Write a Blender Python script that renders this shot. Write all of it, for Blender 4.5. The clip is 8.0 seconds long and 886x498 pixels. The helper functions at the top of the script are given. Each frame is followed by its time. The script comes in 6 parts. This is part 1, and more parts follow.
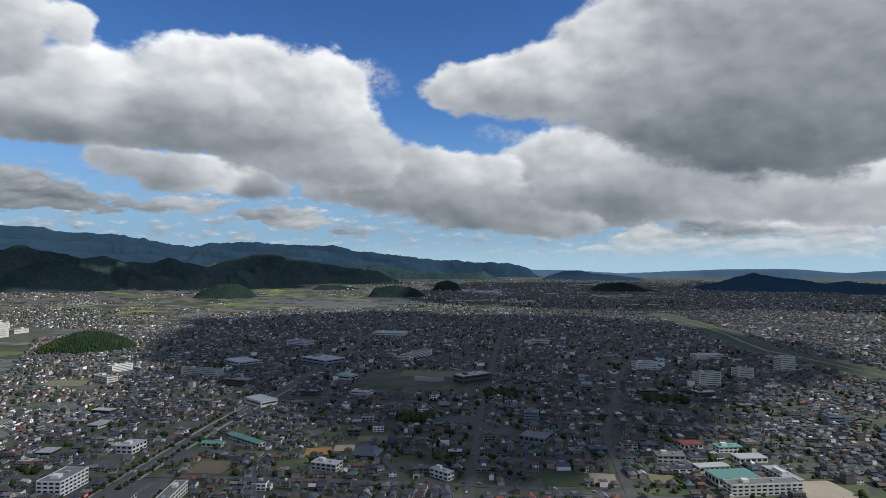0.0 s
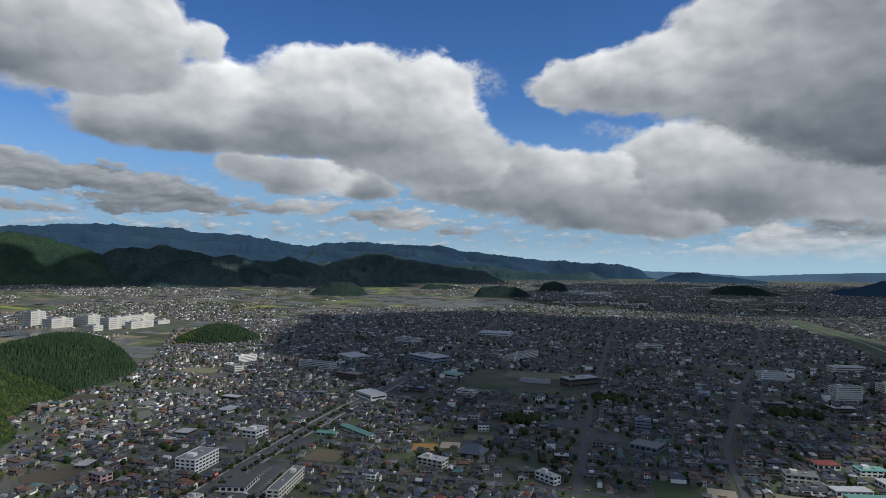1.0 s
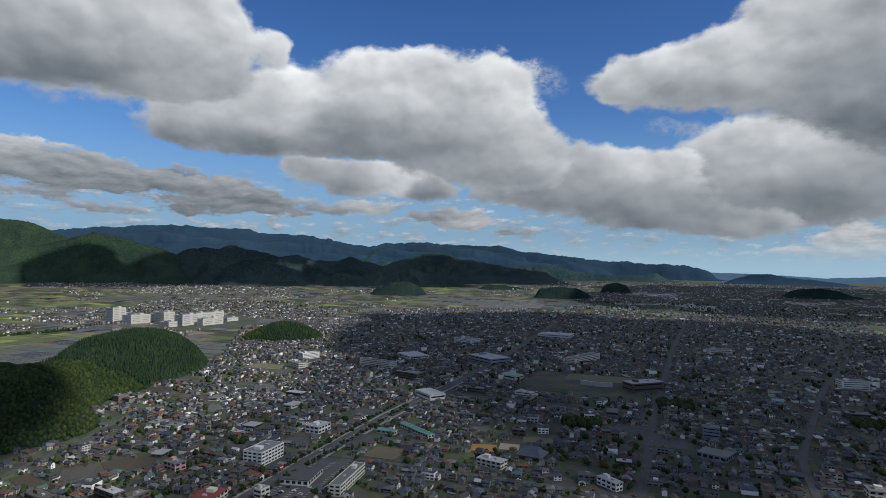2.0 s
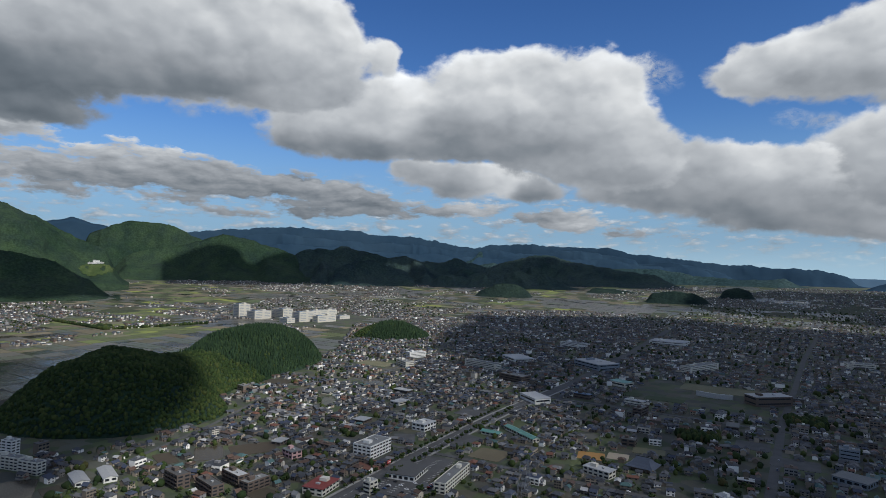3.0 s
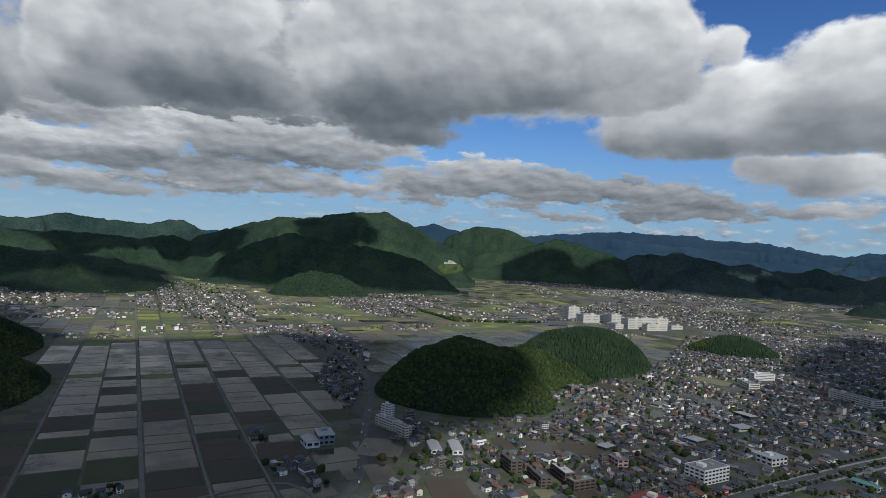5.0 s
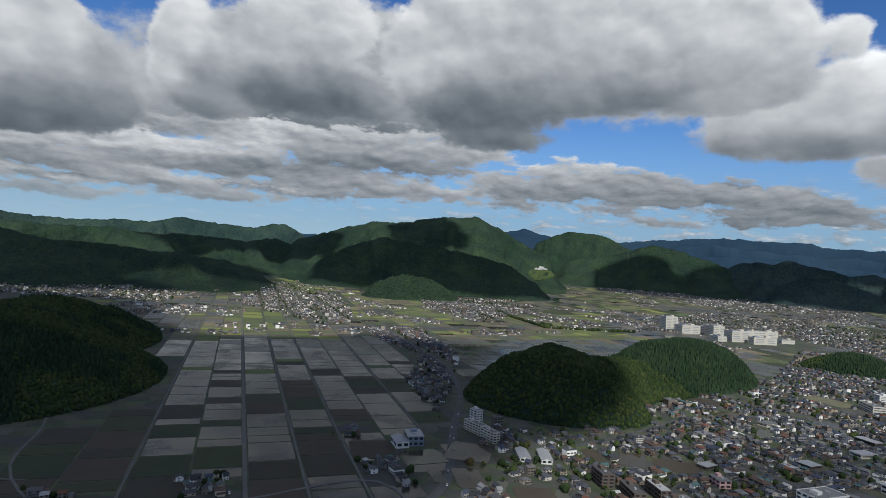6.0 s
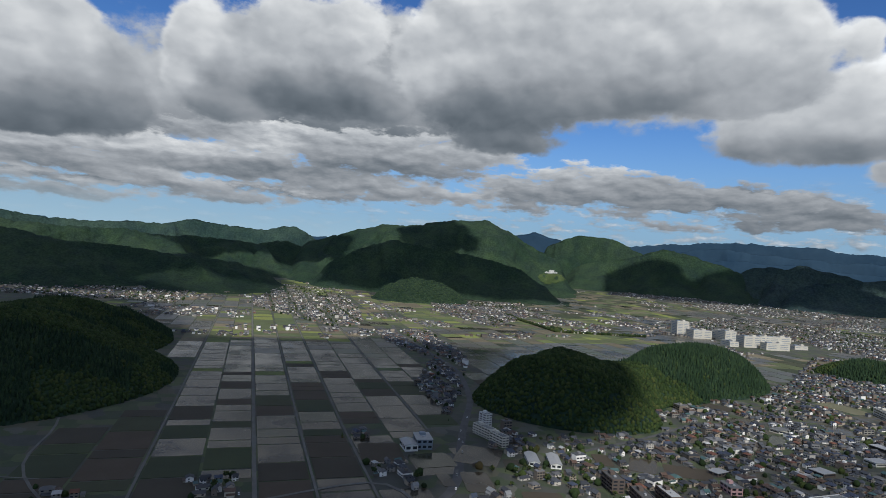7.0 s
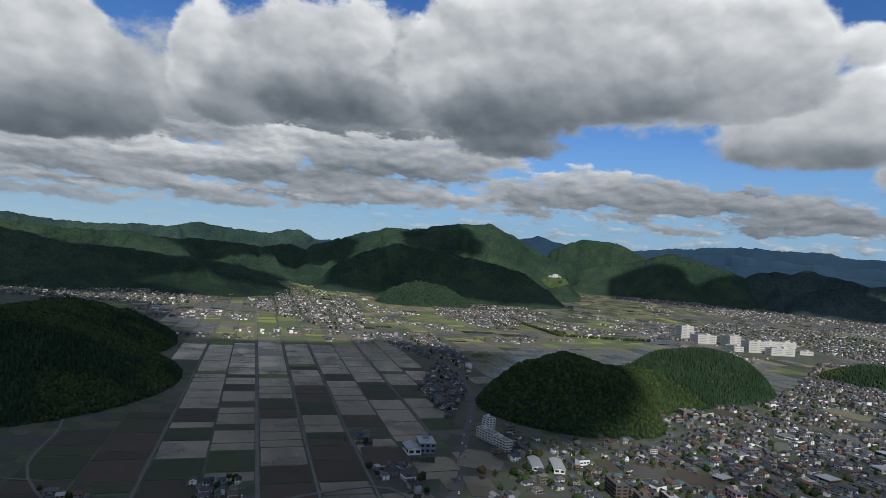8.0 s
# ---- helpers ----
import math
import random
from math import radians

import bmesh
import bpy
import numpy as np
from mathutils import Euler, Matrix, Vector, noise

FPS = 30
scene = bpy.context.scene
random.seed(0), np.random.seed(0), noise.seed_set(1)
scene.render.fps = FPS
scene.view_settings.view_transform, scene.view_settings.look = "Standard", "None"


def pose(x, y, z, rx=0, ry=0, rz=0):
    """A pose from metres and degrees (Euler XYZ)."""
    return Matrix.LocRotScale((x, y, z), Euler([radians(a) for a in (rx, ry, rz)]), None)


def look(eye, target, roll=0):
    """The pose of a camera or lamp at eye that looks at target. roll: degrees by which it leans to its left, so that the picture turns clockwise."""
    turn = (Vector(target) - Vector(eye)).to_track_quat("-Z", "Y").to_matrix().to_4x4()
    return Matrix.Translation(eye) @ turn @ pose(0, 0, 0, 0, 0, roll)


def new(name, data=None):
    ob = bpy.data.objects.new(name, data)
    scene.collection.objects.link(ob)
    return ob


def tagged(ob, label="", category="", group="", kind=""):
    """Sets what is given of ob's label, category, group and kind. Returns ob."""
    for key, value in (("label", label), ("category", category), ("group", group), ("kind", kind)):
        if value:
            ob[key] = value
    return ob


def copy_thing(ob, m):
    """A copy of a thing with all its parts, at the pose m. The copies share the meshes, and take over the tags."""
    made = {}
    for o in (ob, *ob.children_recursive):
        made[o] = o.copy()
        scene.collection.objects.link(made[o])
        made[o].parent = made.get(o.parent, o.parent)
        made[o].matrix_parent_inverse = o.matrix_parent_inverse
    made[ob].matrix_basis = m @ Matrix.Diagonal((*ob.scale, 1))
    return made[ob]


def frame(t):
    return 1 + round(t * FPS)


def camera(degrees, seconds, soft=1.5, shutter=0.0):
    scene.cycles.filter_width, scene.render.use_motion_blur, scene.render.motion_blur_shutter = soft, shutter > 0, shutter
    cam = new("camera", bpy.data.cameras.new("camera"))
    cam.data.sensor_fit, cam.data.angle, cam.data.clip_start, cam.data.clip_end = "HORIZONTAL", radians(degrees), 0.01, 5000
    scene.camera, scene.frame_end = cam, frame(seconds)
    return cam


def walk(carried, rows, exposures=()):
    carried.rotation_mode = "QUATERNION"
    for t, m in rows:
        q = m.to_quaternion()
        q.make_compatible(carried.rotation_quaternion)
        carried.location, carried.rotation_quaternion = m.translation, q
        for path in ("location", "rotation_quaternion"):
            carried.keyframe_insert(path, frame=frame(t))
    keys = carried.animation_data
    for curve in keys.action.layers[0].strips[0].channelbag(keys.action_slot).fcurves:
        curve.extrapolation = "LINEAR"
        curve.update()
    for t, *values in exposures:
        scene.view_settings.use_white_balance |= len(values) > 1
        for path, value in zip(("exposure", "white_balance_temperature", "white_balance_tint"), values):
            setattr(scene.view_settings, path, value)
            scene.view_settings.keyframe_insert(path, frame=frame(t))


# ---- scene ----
PATH = [(0.0, 0.0, 1.6, 0.0), (0.3, 2.42, 1.59, -0.15), (0.5, 4.34, 1.58, -0.24), (0.7, 6.62, 1.58, -0.33), (1.0, 10.22, 1.57, -0.47), (1.2, 12.28, 1.56, -0.53), (2.3, 17.79, 1.57, -0.78),
        (2.5, 19.82, 1.58, -0.88), (2.7, 22.13, 1.57, -0.98), (3.0, 26.08, 1.56, -1.2), (3.2, 28.97, 1.53, -1.33), (3.5, 33.35, 1.47, -1.59), (3.7, 35.48, 1.45, -1.7), (4.0, 37.51, 1.44, -1.85),
        (4.2, 40.82, 1.38, -1.98), (4.5, 46.26, 1.26, -2.31), (4.7, 50.48, 1.13, -2.55), (5.0, 57.22, 0.91, -2.86), (5.2, 61.25, 0.78, -3.1), (5.5, 64.2, 0.81, -3.35), (6.0, 65.95, 0.9, -3.6),
        (6.3, 66.3, 0.97, -3.7), (6.5, 66.46, 1.01, -3.76), (7.0, 66.9, 1.14, -3.9), (7.5, 67.13, 1.31, -4.03), (8.0, 67.27, 1.46, -4.12)]
EYE_Z = 200.0
cam = camera(73.7, 8.0, soft=0.75)
walk(cam, [(t, pose(0, 0, EYE_Z, 90 + p, r, y)) for t, y, p, r in PATH], [(t, e, 6050, 9) for t, e in ((0.0, 0.02), (0.5, -0.01), (1.0, -0.09), (2.5, -0.17), (3.0, -0.1), (3.5, -0.13), (4.0, -0.22), (4.5, -0.26), (5.0, -0.15), (6.5, -0.1), (8.0, -0.1))])

# ---------------------------------------------------------------- sky and sun
SKY_TINT = (0.62, 0.85, 1.12)
SUN_AZ, SUN_EL = -106.0, 42.0            # degrees, to the left of +y; above the horizon


def heading(az, r, z=0.0):
    """A place r metres from the middle of the plan, az degrees to the left of +y."""
    return Vector((-r * math.sin(radians(az)), r * math.cos(radians(az)), z))


sun_way = heading(SUN_AZ, math.cos(radians(SUN_EL)), math.sin(radians(SUN_EL)))
sun = new("sun", bpy.data.lights.new("sun", "SUN"))
sun.data.energy, sun.data.angle, sun.data.color = 4.1, radians(0.7), (1.0, 0.93, 0.82)
sun.matrix_world = look((0, 0, 3000), Vector((0, 0, 3000)) - sun_way)

# cloud banks: bearing, height, half width and half height in degrees, brightness
BACK_LEFT = [(101.5, 13.3, 9.8, 4.71, 0.66), (80.7, 17.7, 11.3, 5.34, 0.66), (62.2, 18.3, 13.9, 4.99, 0.66), (108.8, 9.1, 4.6, 3.99, 0.6), (44.2, 17.2, 8.4, 3.74, 0.66), (97.2, 10.4, 8.2, 1.65, 0.56), (75.5, 12.9, 12.2, 1.87, 0.56)]
LOW_ROWS = [(56.1, 8.1, 6.3, 1.17, 0.72), (49.8, 7.2, 6.0, 1.13, 0.6), (43.6, 6.9, 4.6, 1.0, 0.56), (39.1, 7.0, 3.8, 1.19, 0.56), (61.4, 6.8, 4.3, 1.08, 0.7), (92.5, 5.2, 11.2, 0.64, 0.6), (77.7, 5.8, 10.5, 0.75, 0.6), (100.8, 4.6, 4.6, 0.5, 0.6), (37.0, 4.9, 4.9, 0.61, 0.56), (32.7, 6.2, 2.2, 0.67, 0.56), (29.9, 5.2, 4.8, 0.75, 0.59), (23.4, 5.7, 2.2, 0.97, 0.74), (17.4, 5.0, 3.3, 0.76, 0.6), (13.6, 4.2, 2.2, 0.77, 0.74), (14.2, 4.2, 2.1, 0.74, 0.72), (7.8, 3.2, 3.2, 0.54, 0.6), (34.8, 6.3, 1.9, 0.98, 0.59)]
LEFT_ROWS = [(88.2, 10.5, 5.7, 0.89, 0.66), (63.8, 10.4, 3.3, 0.95, 0.7), (102.6, 7.8, 4.4, 0.79, 0.74), (95.0, 8.2, 4.7, 0.85, 0.78), (84.2, 10.0, 3.0, 1.22, 0.86), (90.4, 7.8, 4.2, 0.89, 0.74), (78.0, 10.2, 4.8, 1.16, 0.7), (69.3, 10.5, 5.5, 1.33, 0.7), (100.9, 6.2, 4.6, 0.63, 0.57), (94.8, 5.7, 5.2, 0.58, 0.68), (84.0, 7.3, 9.0, 0.72, 0.54), (72.5, 8.7, 6.5, 0.75, 0.54), (77.7, 6.6, 6.9, 0.64, 0.66), (70.1, 6.2, 6.0, 0.59, 0.62), (100.8, 3.8, 5.7, 0.54, 0.59), (87.8, 4.8, 5.7, 0.56, 0.6), (106.7, 6.2, 3.9, 1.05, 0.7)]
VALLEY_ROW = [(54.0, 9.1, 4.1, 0.98, 0.78), (54.7, 7.2, 5.2, 0.98, 0.6), (48.0, 7.9, 3.9, 1.24, 0.64), (43.5, 7.0, 6.9, 0.99, 0.6), (37.7, 6.4, 3.0, 0.93, 0.59), (59.6, 6.5, 3.9, 1.25, 0.6), (50.4, 5.4, 2.4, 0.47, 0.6), (45.7, 4.5, 3.1, 0.44, 0.6)]
RIGHT_ROWS = [(-28.9, 3.9, 2.5, 0.96, 0.86), (-18.3, 3.0, 2.7, 1.03, 0.8), (-34.0, 3.2, 3.8, 1.27, 0.8), (-24.9, 3.4, 4.1, 0.99, 0.6), (-21.7, 1.5, 11.7, 0.82, 0.76), (-34.4, 1.4, 5.6, 0.72, 0.8)]
RIGHT_BAND = [(-13.8, 11.3, 5.7, 1.81, 0.82), (-21.3, 10.1, 6.7, 1.99, 0.72), (-30.2, 8.0, 6.2, 1.87, 0.78), (-35.6, 7.1, 4.0, 1.54, 0.82), (-18.4, 7.0, 9.8, 2.06, 0.59), (-28.5, 5.2, 9.7, 1.68, 0.66), (-9.6, 8.1, 5.9, 3.19, 0.68), (-10.6, 4.6, 6.9, 1.61, 0.52), (-35.9, 4.7, 4.3, 1.33, 0.7)]
MIDDLE_BAND = [(3.5, 10.1, 3.8, 1.61, 0.74), (-3.6, 9.2, 4.6, 1.93, 0.82), (1.3, 6.8, 7.6, 1.95, 0.59), (-5.2, 4.6, 7.0, 1.63, 0.54), (8.9, 7.8, 4.8, 1.92, 0.6), (-11.7, 3.7, 3.7, 1.07, 0.62)]
SMALL = [(20.8, 8.4, 4.1, 1.51, 0.84), (25.1, 8.1, 3.8, 1.61, 0.6), (16.9, 7.1, 2.5, 1.08, 0.56), (28.9, 9.0, 3.2, 1.17, 0.66)]
RIGHT_BIG = [(-0.6, 16.6, 2.8, 1.63, 0.74), (-4.2, 17.4, 3.0, 1.52, 0.76), (-11.0, 18.1, 4.0, 2.37, 0.78), (-8.5, 15.9, 4.8, 2.03, 0.66), (-16.5, 20.6, 3.1, 2.35, 0.8), (-19.4, 17.2, 5.9, 4.54, 0.66), (-26.4, 16.8, 7.1, 5.92, 0.57), (-33.9, 15.2, 6.9, 6.42, 0.56), (-35.4, 19.5, 5.5, 4.04, 0.62), (-26.5, 21.7, 7.5, 3.46, 0.66), (-32.6, 10.6, 7.4, 2.03, 0.49), (-24.1, 12.6, 6.0, 1.83, 0.51)]
BIG_WHITE = [(36.9, 13.9, 5.0, 2.49, 0.78), (30.7, 14.9, 2.9, 3.05, 0.87), (22.6, 17.8, 4.1, 2.27, 0.88), (15.4, 17.1, 5.2, 2.53, 0.84), (10.5, 15.8, 2.7, 3.3, 0.82), (25.2, 13.6, 10.8, 1.88, 0.64), (36.3, 11.4, 5.6, 1.12, 0.52), (19.7, 11.5, 8.7, 1.38, 0.56), (10.4, 12.2, 3.2, 2.35, 0.76), (13.7, 9.8, 5.4, 2.14, 0.62), (7.8, 9.8, 3.2, 2.1, 0.7)]
LEFT_DARK = [(103.1, 14.6, 3.6, 2.5, 0.82), (100.6, 17.0, 2.3, 2.09, 0.76), (104.7, 16.7, 2.8, 1.59, 0.8), (100.3, 13.4, 2.3, 1.74, 0.7), (101.6, 10.4, 5.6, 1.49, 0.48), (104.1, 9.0, 4.2, 0.94, 0.46), (96.7, 13.9, 2.5, 2.24, 0.62), (96.0, 10.8, 2.1, 1.39, 0.52), (108.2, 13.3, 3.8, 4.31, 0.74)]
LEFT_MID = [(90.8, 18.4, 1.9, 3.17, 0.82), (91.5, 15.9, 1.8, 2.32, 0.8), (87.7, 16.1, 2.4, 2.85, 0.68), (83.0, 19.8, 4.1, 3.29, 0.76), (76.7, 20.6, 3.2, 3.11, 0.78), (83.1, 14.6, 5.6, 1.69, 0.48), (77.3, 14.6, 5.3, 1.73, 0.49), (88.4, 12.6, 2.9, 1.46, 0.56), (72.9, 14.5, 2.2, 1.54, 0.6)]
GREAT = [(70.0, 18.8, 3.0, 3.22, 0.76), (65.2, 22.1, 4.1, 3.11, 0.81), (57.1, 22.3, 6.9, 3.3, 0.76), (46.8, 21.7, 7.2, 3.4, 0.78), (40.3, 20.8, 3.5, 3.07, 0.82), (50.5, 18.1, 11.5, 1.74, 0.66), (52.4, 15.5, 8.7, 1.4, 0.52), (63.0, 14.4, 6.0, 1.87, 0.48), (61.7, 11.5, 4.9, 1.05, 0.48), (36.9, 20.2, 2.1, 2.57, 0.82), (32.1, 19.4, 1.2, 1.26, 0.8), (40.4, 15.8, 3.9, 1.74, 0.7), (40.5, 16.1, 3.9, 1.38, 0.62)]
WISPS = [(6.2, 17.2, 2.4, 1.7, 0.8), (8.4, 18.4, 1.8, 1.1, 0.84), (-4.4, 12.7, 2.0, 0.8, 0.76), (-7.2, 12.2, 1.4, 0.6, 0.72), (33.5, 19.6, 1.6, 1.3, 0.8)]
BANKS = [BACK_LEFT, LOW_ROWS, LEFT_ROWS, VALLEY_ROW, RIGHT_ROWS, RIGHT_BAND, MIDDLE_BAND, SMALL, RIGHT_BIG, BIG_WHITE, LEFT_DARK, LEFT_MID, GREAT]


class Graph:
    """Short hand for node trees."""

    def __init__(self, tree):
        self.tree = tree
        tree.nodes.clear()

    def node(self, kind, **ins):
        n = self.tree.nodes.new(kind)
        for k, v in ins.items():
            self.join(v, n.inputs[int(k[1:])] if k[0] == "i" and k[1:].isdigit() else n.inputs[k.replace("_", " ")])
        return n

    def put(self, kind, out=0, **ins):
        return self.node(kind, **ins).outputs[out]

    def join(self, v, socket):
        if isinstance(v, bpy.types.NodeSocket):
            self.tree.links.new(v, socket)
        elif isinstance(v, tuple) and len(v) == 3 and socket.type == "RGBA":
            socket.default_value = (*v, 1)
        else:
            socket.default_value = v

    def math(self, op, a, b=0.0, c=0.0):
        n = self.tree.nodes.new("ShaderNodeMath")
        n.operation = op
        for v, s in zip((a, b, c), n.inputs):
            self.join(v, s)
        return n.outputs[0]

    def vec(self, op, a, b=(0, 0, 0), out=0):
        n = self.tree.nodes.new("ShaderNodeVectorMath")
        n.operation = op
        self.join(a, n.inputs[0])
        self.join(b, n.inputs[1])
        return n.outputs[out]

    def times(self, v, f):
        n = self.tree.nodes.new("ShaderNodeVectorMath")
        n.operation = "SCALE"
        self.join(v, n.inputs[0])
        self.join(f, n.inputs[3])
        return n.outputs[0]

    def noise(self, v, scale, detail=4.0, rough=0.55, out=0, lac=2.0):
        return self.put("ShaderNodeTexNoise", out, Vector=v, Scale=scale, Detail=detail, Roughness=rough, Lacunarity=lac)

    def span(self, v, a, b, c=0.0, d=1.0, smooth=False):
        n = self.tree.nodes.new("ShaderNodeMapRange")
        n.interpolation_type = "SMOOTHSTEP" if smooth else "LINEAR"
        for w, s in zip((v, a, b, c, d), n.inputs):
            self.join(w, s)
        return n.outputs[0]

    def mix(self, f, a, b, kind="MIX"):
        n = self.tree.nodes.new("ShaderNodeMix")
        n.data_type, n.blend_type = "RGBA", kind
        self.join(f, n.inputs[0])
        self.join(a, n.inputs[6])
        self.join(b, n.inputs[7])
        return n.outputs[2]

    def ramp(self, f, stops, step=False):
        n = self.tree.nodes.new("ShaderNodeValToRGB")
        n.color_ramp.interpolation = "CONSTANT" if step else "LINEAR"
        while len(n.color_ramp.elements) < len(stops):
            n.color_ramp.elements.new(1.0)
        for e, (p, c) in zip(n.color_ramp.elements, stops):
            e.position, e.color = p, (*c, 1)
        self.join(f, n.inputs[0])
        return n.outputs[0]


def build_world():
    world = bpy.data.worlds.new("sky")
    scene.world = world
    world.use_nodes = True
    g = Graph(world.node_tree)
    way = g.put("ShaderNodeTexCoord", 0)
    x, y, z = g.node("ShaderNodeSeparateXYZ", i0=way).outputs
    air = g.tree.nodes.new("ShaderNodeTexSky")
    air.sky_type, air.sun_disc, air.sun_elevation, air.sun_rotation = "NISHITA", False, radians(SUN_EL), radians(-SUN_AZ)
    air.altitude, air.air_density, air.dust_density, air.ozone_density = 200.0, 1.0, 0.3, 3.0
    sky = g.vec("MULTIPLY", air.outputs[0], SKY_TINT)
    az = g.math("MULTIPLY", g.math("ARCTAN2", g.math("MULTIPLY", x, -1.0), y), 57.2958)
    el = g.math("MULTIPLY", g.math("ARCSINE", z), 57.2958)
    # the blue pales towards the horizon
    sky = g.mix(g.span(el, 15.0, 0.5, 0.0, 0.92, smooth=True), sky, (2.7, 4.1, 5.4))
    sky = g.vec("MULTIPLY", sky, g.mix(g.span(el, 9.0, 24.0), (1.0, 1.0, 1.0), (0.72, 0.8, 0.9)))
    plain = g.put("ShaderNodeCombineXYZ", 0, i0=az, i1=el, i2=0.0)
    stretched = g.vec("MULTIPLY", plain, (1.0, 1.45, 1.0))
    # slow billows push the banks a little about
    push = g.vec("SUBTRACT", g.noise(stretched, 0.3, 3.0, 0.5, out=1), (0.5, 0.5, 0.5))
    here = g.vec("ADD", plain, g.vec("MULTIPLY", push, (2.2, 1.5, 0.0)))
    curl = g.vec("SUBTRACT", g.noise(stretched, 0.55, 4.0, 0.55, out=1), (0.5, 0.5, 0.5))
    swirl = g.vec("ADD", stretched, g.times(curl, 2.6))

    def heaps(v, scale, detail):
        """Rounded heads, high in the middle of each."""
        n = g.tree.nodes.new("ShaderNodeTexVoronoi")
        n.voronoi_dimensions, n.feature = "2D", "SMOOTH_F1"
        n.normalize = True
        for key, value in (("Vector", v), ("Scale", scale), ("Detail", detail), ("Roughness", 0.5), ("Lacunarity", 2.3), ("Smoothness", 0.35)):
            g.join(value, n.inputs[key])
        return g.math("SUBTRACT", 0.5, n.outputs["Distance"])

    head = heaps(swirl, 0.24, 2.0)
    round_head = heaps(swirl, 0.24, 1.0)
    head_up = heaps(g.vec("ADD", swirl, (-0.5, 1.1, 0.0)), 0.24, 1.0)
    fine = g.noise(stretched, 0.9, 6.0, 0.6)
    soft = g.noise(stretched, 0.15, 3.0, 0.45)
    soft_up = g.noise(g.vec("ADD", stretched, (-0.8, 2.2, 0.0)), 0.15, 3.0, 0.45)
    rag = g.math("MULTIPLY_ADD", head, 0.62, g.math("MULTIPLY", g.math("SUBTRACT", fine, 0.5), 0.38))
    rag = g.math("ADD", rag, -0.06)
    # light from above on the heads
    glow = g.math("MULTIPLY_ADD", g.math("SUBTRACT", soft, soft_up), 0.46, g.math("MULTIPLY_ADD", g.math("SUBTRACT", round_head, head_up), 0.2, 1.02))
    low_plain = g.vec("MULTIPLY", g.vec("ADD", plain, g.vec("MULTIPLY", push, (1.2, 0.5, 0.0))), (0.66, 1.9, 1.0))
    low_puff = g.noise(low_plain, 0.55, 5.0, 0.6)
    rag_low = g.math("MULTIPLY", g.math("SUBTRACT", low_puff, 0.5), 3.4)
    low_up = g.noise(g.vec("ADD", low_plain, (-0.25, 0.8, 0.0)), 0.55, 3.0, 0.5)
    glow_low = g.math("MULTIPLY_ADD", g.math("SUBTRACT", low_puff, low_up), 0.5, 0.97)

    def bank(under, blobs, swell=1.0, rows=False, start=0.42, full=0.78, thin=1.0):
        """One cloud laid over what is behind it."""
        total, lit, share = 0.0, 0.0, 0.0
        for a, e, ra, re, b in blobs:
            d = g.vec("MULTIPLY", g.vec("SUBTRACT", here, (a, e, 0)), (0.92 / ra / swell, 0.92 / re / swell, 0))
            w = g.math("POWER", 0.33, g.vec("DOT_PRODUCT", d, d, out=1))
            total = g.math("ADD", w, total)
            w2 = g.math("POWER", w, 2.2)
            share = g.math("ADD", w2, share)
            # the top of each heap is lit, its foot in shade
            up = g.math("ADD", g.vec("DOT_PRODUCT", d, (-0.03, 0.075, 0.0), out=1), b)
            lit = g.math("MULTIPLY_ADD", w2, up, lit)
        near_it = g.math("MINIMUM", g.math("MULTIPLY", total, 2.2), 1.0)
        body = g.math("MULTIPLY_ADD", rag_low if rows else rag, near_it, total)
        dens = g.math("MULTIPLY", g.span(body, start, full, smooth=True), thin)
        bright = g.math("DIVIDE", g.math("ADD", lit, 0.0006), g.math("ADD", share, 0.001))
        bright = g.math("MULTIPLY", bright, glow_low if rows else glow)
        bright = g.math("ADD", bright, g.span(body, 1.0, 0.45, 0.0, 0.09))
        lum = g.math("POWER", g.math("MAXIMUM", bright, 0.05), 2.2)
        tone = g.ramp(bright, [(0.38, (0.8, 0.955, 1.09)), (0.6, (0.955, 0.99, 1.03)), (0.9, (1.0, 0.982, 0.945))])
        return g.mix(dens, under, g.times(tone, g.math("MULTIPLY", lum, 9.8)))

    # rows of small clouds towards the horizon
    low = g.vec("MULTIPLY", plain, (0.9, 2.6, 1.0))
    streak = g.noise(low, 0.5, 6.0, 0.6)
    streak_up = g.noise(g.vec("ADD", low, (-0.3, 1.0, 0.0)), 0.5, 3.0, 0.5)
    band = g.math("MULTIPLY", g.span(el, 9.0, 6.0), g.span(el, -0.5, 1.5))
    streak_dens = g.math("MULTIPLY", g.span(streak, 0.46, 0.66, smooth=True), g.math("MULTIPLY", band, g.span(az, 62.0, 78.0, 1.0, 0.25)))
    streak_bright = g.math("MULTIPLY_ADD", g.math("SUBTRACT", streak, streak_up), 0.7, 0.65)
    lum_low = g.math("POWER", g.math("MAXIMUM", streak_bright, 0.3), 2.2)
    tone_low = g.ramp(streak_bright, [(0.3, (0.74, 0.88, 1.03)), (0.75, (0.95, 0.98, 1.0))])
    out = g.mix(g.math("MULTIPLY", streak_dens, 0.8), sky, g.times(tone_low, g.math("MULTIPLY", lum_low, 10.0)))
    wispy = g.noise(g.vec("MULTIPLY", g.vec("ADD", plain, g.times(curl, 3.0)), (1.0, 1.3, 1.0)), 0.9, 6.0, 0.62)
    out = bank(out, WISPS, 1.1, False, 0.5, 1.3, g.span(wispy, 0.38, 0.66, 0.05, 0.75))
